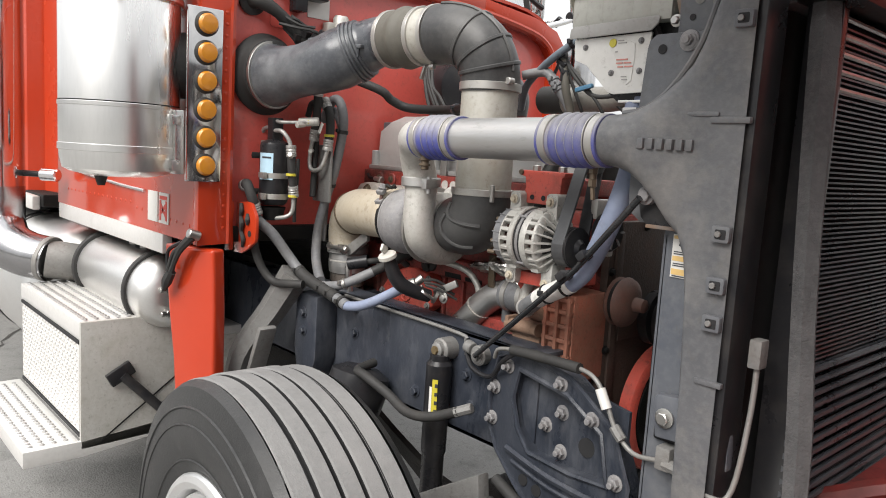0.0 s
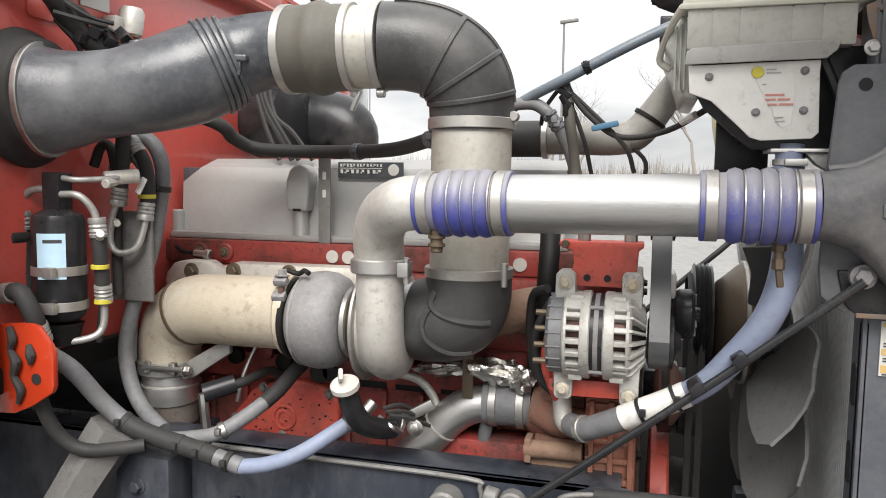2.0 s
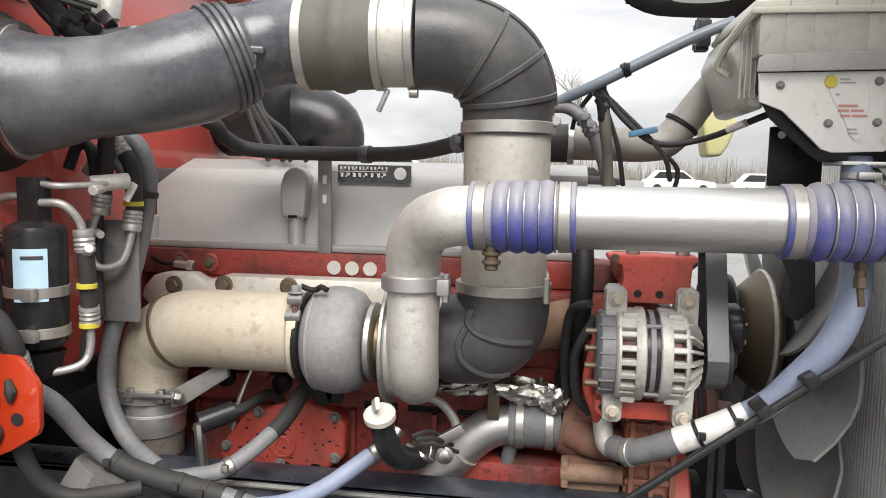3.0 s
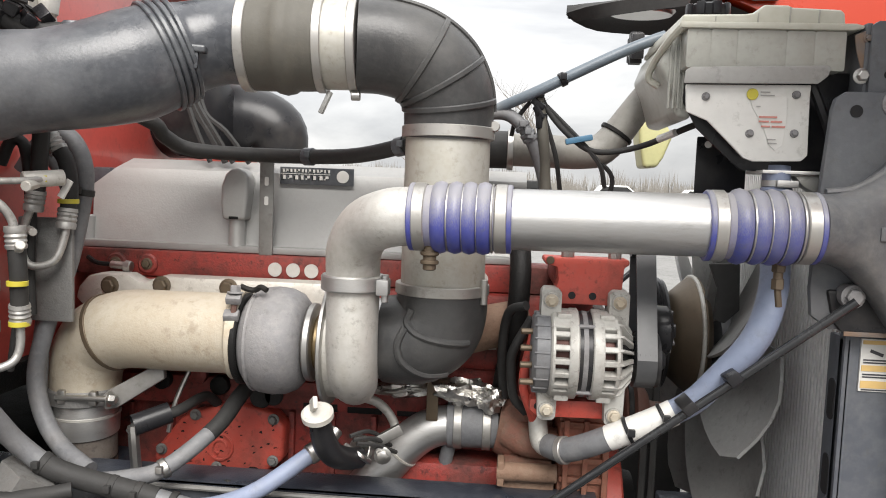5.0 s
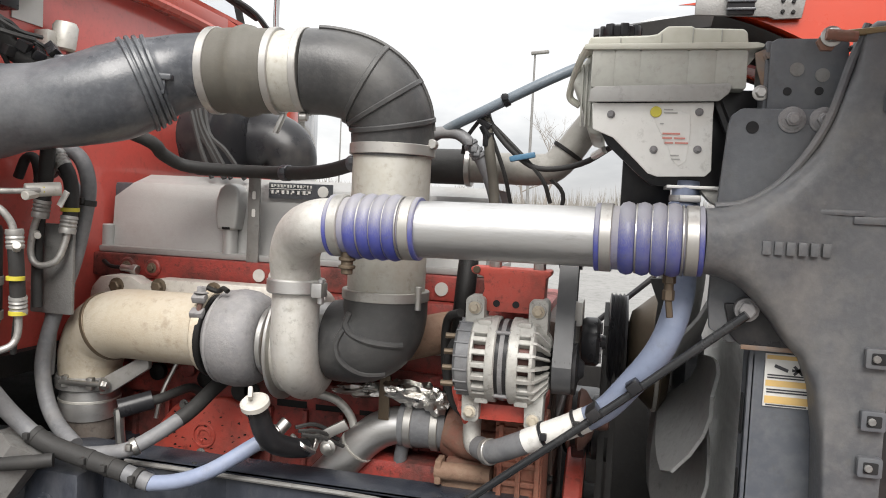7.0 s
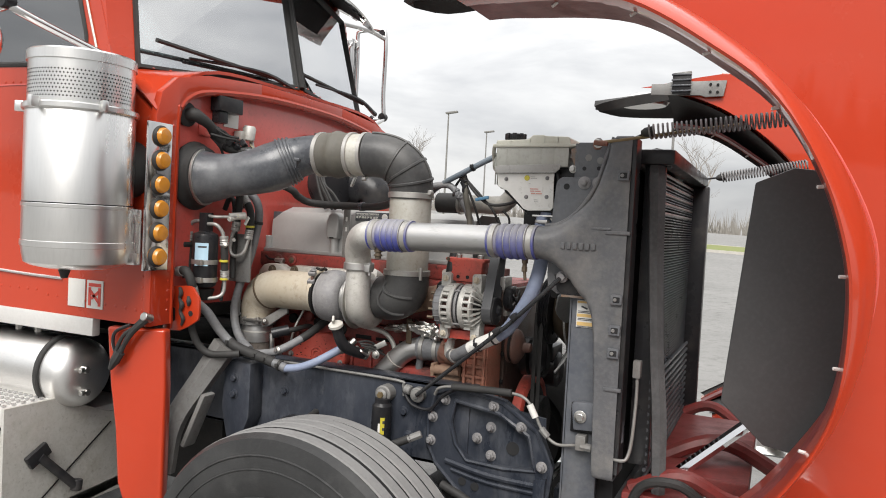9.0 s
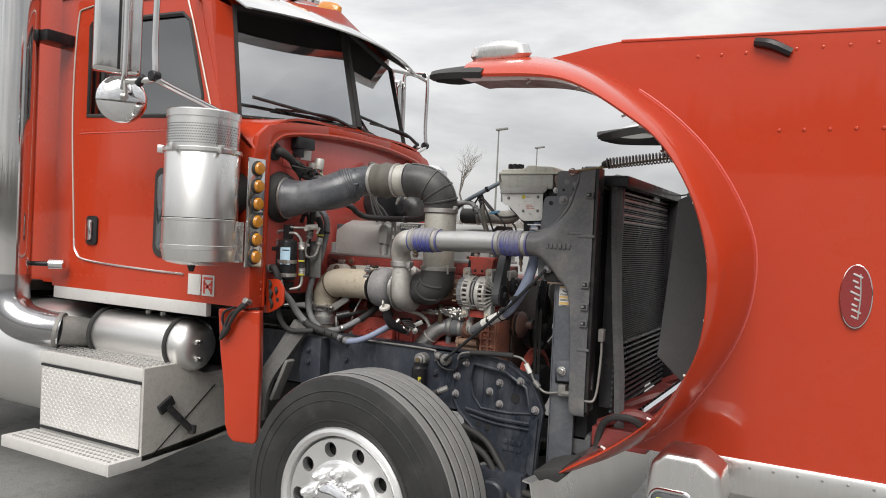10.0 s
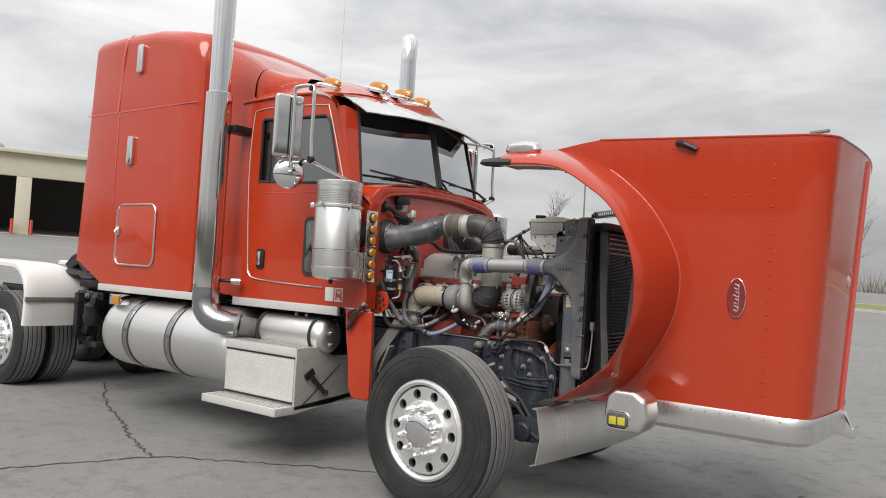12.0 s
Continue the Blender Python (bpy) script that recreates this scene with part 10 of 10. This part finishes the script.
lines = [([(RX + 0.015, RY - 0.005, 1.535), (-0.535, RY, 1.532), (-0.50, -0.76, 1.535), (-0.485, -0.72, 1.540)], 0.0055, "line_alu"),
         ([(RX + 0.015, RY - 0.01, 1.505), (-0.53, RY - 0.005, 1.503), (-0.512, -0.79, 1.475), (-0.508, -0.785, 1.44)], 0.0068, "line_alu"),
         ([(-0.508, -0.785, 1.445), (-0.506, -0.782, 1.39), (-0.512, -0.77, 1.32)], 0.0135, "rubber"),
         ([(-0.512, -0.77, 1.32), (-0.514, -0.77, 1.26), (-0.53, -0.79, 1.237), (-0.60, -0.825, 1.228), (-0.63, -0.83, 1.23)], 0.0068, "line_alu"),
         ([(RX - 0.015, RY, 1.515), (-0.635, RY - 0.01, 1.51), (-0.655, RY - 0.01, 1.48), (-0.655, RY - 0.01, 1.45)], 0.0068, "line_alu"),
         ([(-0.655, RY - 0.01, 1.455), (-0.652, RY - 0.01, 1.38), (-0.645, RY - 0.005, 1.29)], 0.015, "rubber"),
         ([(-0.62, -0.88, 1.33), (-0.585, -0.89, 1.335), (-0.565, -0.885, 1.30), (-0.565, -0.87, 1.26)], 0.016, "rubber"),
         ([(-0.53, -0.68, 1.64), (-0.534, -0.68, 1.598), (-0.538, -0.68, 1.54), (-0.545, -0.68, 1.50)], 0.014, "rubber"),
         ([(-0.545, -0.68, 1.50), (-0.562, -0.68, 1.46), (-0.568, -0.68, 1.409), (-0.549, -0.68, 1.387), (-0.517, -0.67, 1.397), (-0.505, -0.66, 1.436), (-0.503, -0.655, 1.47)], 0.0068, "line_alu"),
         ([(-0.503, -0.655, 1.47), (-0.50, -0.65, 1.52), (-0.508, -0.65, 1.57), (-0.53, -0.65, 1.60)], 0.014, "rubber"),
         ([(-0.62, -0.66, 1.56), (-0.60, -0.66, 1.60), (-0.575, -0.66, 1.59), (-0.565, -0.66, 1.50), (-0.57, -0.66, 1.40), (-0.56, -0.67, 1.30)], 0.010, "rubber"),
         ([(-0.54, -0.74, 1.42), (-0.525, -0.75, 1.36), (-0.535, -0.75, 1.28), (-0.55, -0.74, 1.22)], 0.006, "rubber")]
for q, r, mt in lines:
    ln = part("refrigerant_line", tube(q, r, 12, 5), mt, truck, "aluminium refrigerant line" if mt == "line_alu" else "black refrigerant hose")
    if mt == "rubber" and r > 0.012:
        for e in (0, -1):
            part("ferrule", lathe([(-0.018, r - 0.001), (-0.018, r + 0.002), (-0.012, r + 0.003), (-0.010, r + 0.001), (-0.006, r + 0.003), (-0.002, r + 0.001), (0.002, r + 0.003), (0.006, r + 0.001), (0.010, r + 0.003), (0.018, r + 0.002), (0.018, r - 0.001)], q[e], Vector(q[e]) - Vector(q[1 if e == 0 else -2]), 16), "line_alu", ln)
for c, d, r in (((-0.507, -0.783, 1.372), (0, 0, 1), 0.0145), ((-0.513, -0.77, 1.305), (0, 0, 1), 0.0145), ((-0.502, -0.652, 1.50), (0, 0, 1), 0.016), ((-0.495, -0.735, 1.538), (1, 1, 0), 0.011)):
    part("yellow_tag", ring(c, d, r, 0.008, 0.0015, 16), "yellow", truck, "yellow tape tag")
part("white_tag", obox((-0.478, -0.70, 1.522), (0.012, 0.004, 0.034), (0, 30, 0), 0.001), "white", truck, "white hose tag")
part("line_joint", join(rod((-0.515, -0.757, 1.535), (-0.475, -0.71, 1.541), 0.014, 10), rod((-0.50, -0.745, 1.53), (-0.498, -0.775, 1.525), 0.009, 8)), "alu_dull", truck)
pieces("service_port", [rod((-0.555, -0.68, 1.45), (-0.535, -0.70, 1.447), 0.007, 8), rod((-0.51, -0.78, 1.42), (-0.49, -0.80, 1.435), 0.008, 8)], "alu_dull", truck)
part("expansion_plate", box(-0.60, -0.50, -0.645, -0.635, 1.285, 1.47, 0.004), "wood_grey", truck, "grey backing plate behind the lines")
for z in (1.445, 1.33):
    part("drier_stud", rod((-0.655, -0.85, z - 0.02), (-0.655, -0.80, z - 0.02), 0.018, 12), "rubber", truck)

# firewall fittings: harness, relay, valve
hn = part("wiring_harness", tube([(-0.63, -0.865, 1.895), (-0.60, -0.855, 1.893), (-0.585, -0.80, 1.865), (-0.59, -0.745, 1.825), (-0.575, -0.71, 1.795), (-0.54, -0.68, 1.785), (-0.50, -0.66, 1.79)], [0.028, 0.024, 0.018, 0.022, 0.020, 0.016, 0.014], 10, 5), "rubber", truck, "black wiring harness through a grommet")
part("grommet", lathe([(0, 0.042), (0.012, 0.044), (0.02, 0.03)], (-0.64, -0.865, 1.895), (1, 0, 0), 24), "rubber", hn)
rng = random.Random(11)
for k in range(9):
    a = Vector((-0.59 + rng.uniform(-0.01, 0.015), -0.77 + rng.uniform(-0.03, 0.02), 1.845 + rng.uniform(-0.02, 0.02)))
    b = a + Vector((rng.uniform(0.0, 0.05), rng.uniform(0.04, 0.13), rng.uniform(-0.07, -0.01)))
    part("loose_wire", tube([a, a.lerp(b, 0.5) + Vector((0.012, 0, rng.uniform(-0.02, 0.02))), b], 0.005, 6, 4), "rubber", hn)
for k in range(4):
    part("connector", obox((-0.575 + 0.015 * k, -0.735 + 0.02 * k, 1.80 + 0.012 * (k % 2)), (0.022, 0.03, 0.02), (15 * k, 25, 30 * k), 0.003), "black_steel", hn)
part("relay_block", join(box(-0.635, -0.585, -0.745, -0.618, 1.928, 1.985, 0.005), box(-0.635, -0.595, -0.735, -0.690, 1.885, 1.930, 0.004)), "black_steel", truck, "black relay block on the firewall")
part("firewall_sticker", box(-0.6395, -0.637, -0.665, -0.582, 1.880, 1.945, 0), "white", truck, "white sticker on the firewall")
vl = part("control_valve", join(lathe([(0, 0.018), (0.005, 0.024), (0.05, 0.026), (0.06, 0.02)], (-0.605, -0.559, 1.836), (0.1, 0, 1), 20), box(-0.635, -0.60, -0.609, -0.564, 1.836, 1.871, 0.004), rod((-0.600, -0.544, 1.836), (-0.595, -0.539, 1.801), 0.009)), "alu_dull", truck, "small grey control valve")
part("valve_wire", join(tube([(-0.600, -0.544, 1.816), (-0.595, -0.534, 1.786), (-0.61, -0.49, 1.72)], 0.003, 6), tube([(-0.600, -0.554, 1.826), (-0.580, -0.549, 1.796), (-0.600, -0.539, 1.766)], 0.003, 6)), "yellow_bottle", vl)
part("cowl_bracket", join(box(-0.63, -0.60, -0.14, -0.02, 1.895, 1.905, 0.002), rod((-0.60, -0.08, 1.905), (-0.60, -0.08, 1.93), 0.02), box(-0.62, -0.59, -0.145, -0.135, 1.87, 1.90, 0.002)), "wood_grey", truck, "small grey bracket under the cowl")
part("firewall_patch", prism(rounded(-0.80, -0.72, 1.83, 1.92, 0.01), "x", -0.64, -0.635, 0.001), "red_firewall", truck)

# brake and cooler lines on the frame
p = [(0.33, -0.70, 0.985), (0.351, -0.71, 1.012), (0.411, -0.715, 1.024), (0.507, -0.725, 1.031), (0.611, -0.735, 1.035), (0.660, -0.745, 1.025), (0.690, -0.745, 0.985), (0.715, -0.745, 0.94), (0.763, -0.748, 0.905), (0.848, -0.762, 0.917), (0.955, -0.80, 0.905), (0.985, -0.79, 0.93), (0.992, -0.77, 1.06), (0.99, -0.76, 1.16)]
h = hose("cooler_line", p, 0.0050, "strap_steel", "thin metal cooler line with a white band", 10)
part("rubber_piece", tube([(0.40, -0.717, 1.023), (0.50, -0.727, 1.031), (0.61, -0.737, 1.036)], 0.012, 10, 3), "rubber", h)
part("white_band", tube([(0.672, -0.747, 1.012), (0.692, -0.747, 0.975)], 0.011, 10, smooth=False), "white", h, "white paper band")
pieces("line_fitting", [rod((0.712, -0.747, 0.945), (0.735, -0.747, 0.922), 0.011, 8), rod((0.84, -0.765, 0.917), (0.875, -0.77, 0.917), 0.012, 8), box(0.825, 0.855, -0.775, -0.735, 0.905, 0.95, 0.004), box(0.978, 1.0, -0.775, -0.745, 1.14, 1.19, 0.004)], "wood_grey", h)
p = [(-0.12, -0.72, 0.86), (-0.10, -0.79, 0.855), (-0.05, -0.80, 0.852), (0.035, -0.79, 0.825), (0.12, -0.79, 0.80), (0.20, -0.78, 0.81), (0.28, -0.76, 0.845)]
h = hose("brake_hose", p, 0.013, "rubber", "black brake hose in front of the frame")
part("hose_end", rod((0.27, -0.765, 0.84), (0.31, -0.745, 0.86), 0.013, 8), "wood_grey", h)
part("frame_line", tube([(-0.35, -0.668, 1.010), (-0.10, -0.668, 1.008), (0.17, -0.668, 1.005), (0.195, -0.668, 0.99), (0.20, -0.668, 0.955)], 0.005, 8, 4), "wood_grey", truck, "thin line clipped along the frame")
part("frame_line", tube([(0.20, -0.672, 0.975), (0.24, -0.685, 0.935), (0.31, -0.69, 0.93), (0.36, -0.70, 0.985), (0.42, -0.715, 1.022)], 0.006, 8, 4), "black_steel", truck)
for x, z in ((-0.30, 0.98), (-0.30, 0.90), (0.0, 0.80), (0.10, 0.80), (0.22, 0.82), (0.20, 0.90), (-0.47, 0.94), (-0.47, 0.88)):
    part("frame_bolt", bolt((x, -RAIL if x > -0.4 else -0.74, z), (0, -1, 0), 0.012, 0.012), "frame", truck)
p = [(0.38, -0.72, 0.70), (0.50, -0.74, 0.66), (0.58, -0.76, 0.58), (0.66, -0.78, 0.50), (0.78, -0.74, 0.46)]
hose("steering_hose", p, 0.014, "rubber", "black steering hose")
hose("steering_hose", [(q[0], q[1] - 0.02, q[2] - 0.05) for q in p], 0.014, "rubber", "black steering hose")
part("mud_guard_plate", prism([(0.10, 0.55), (0.34, 0.70), (0.36, 0.55), (0.30, 0.44), (0.12, 0.42)], "y", -0.74, -0.70, 0.01), "wood_grey", truck)
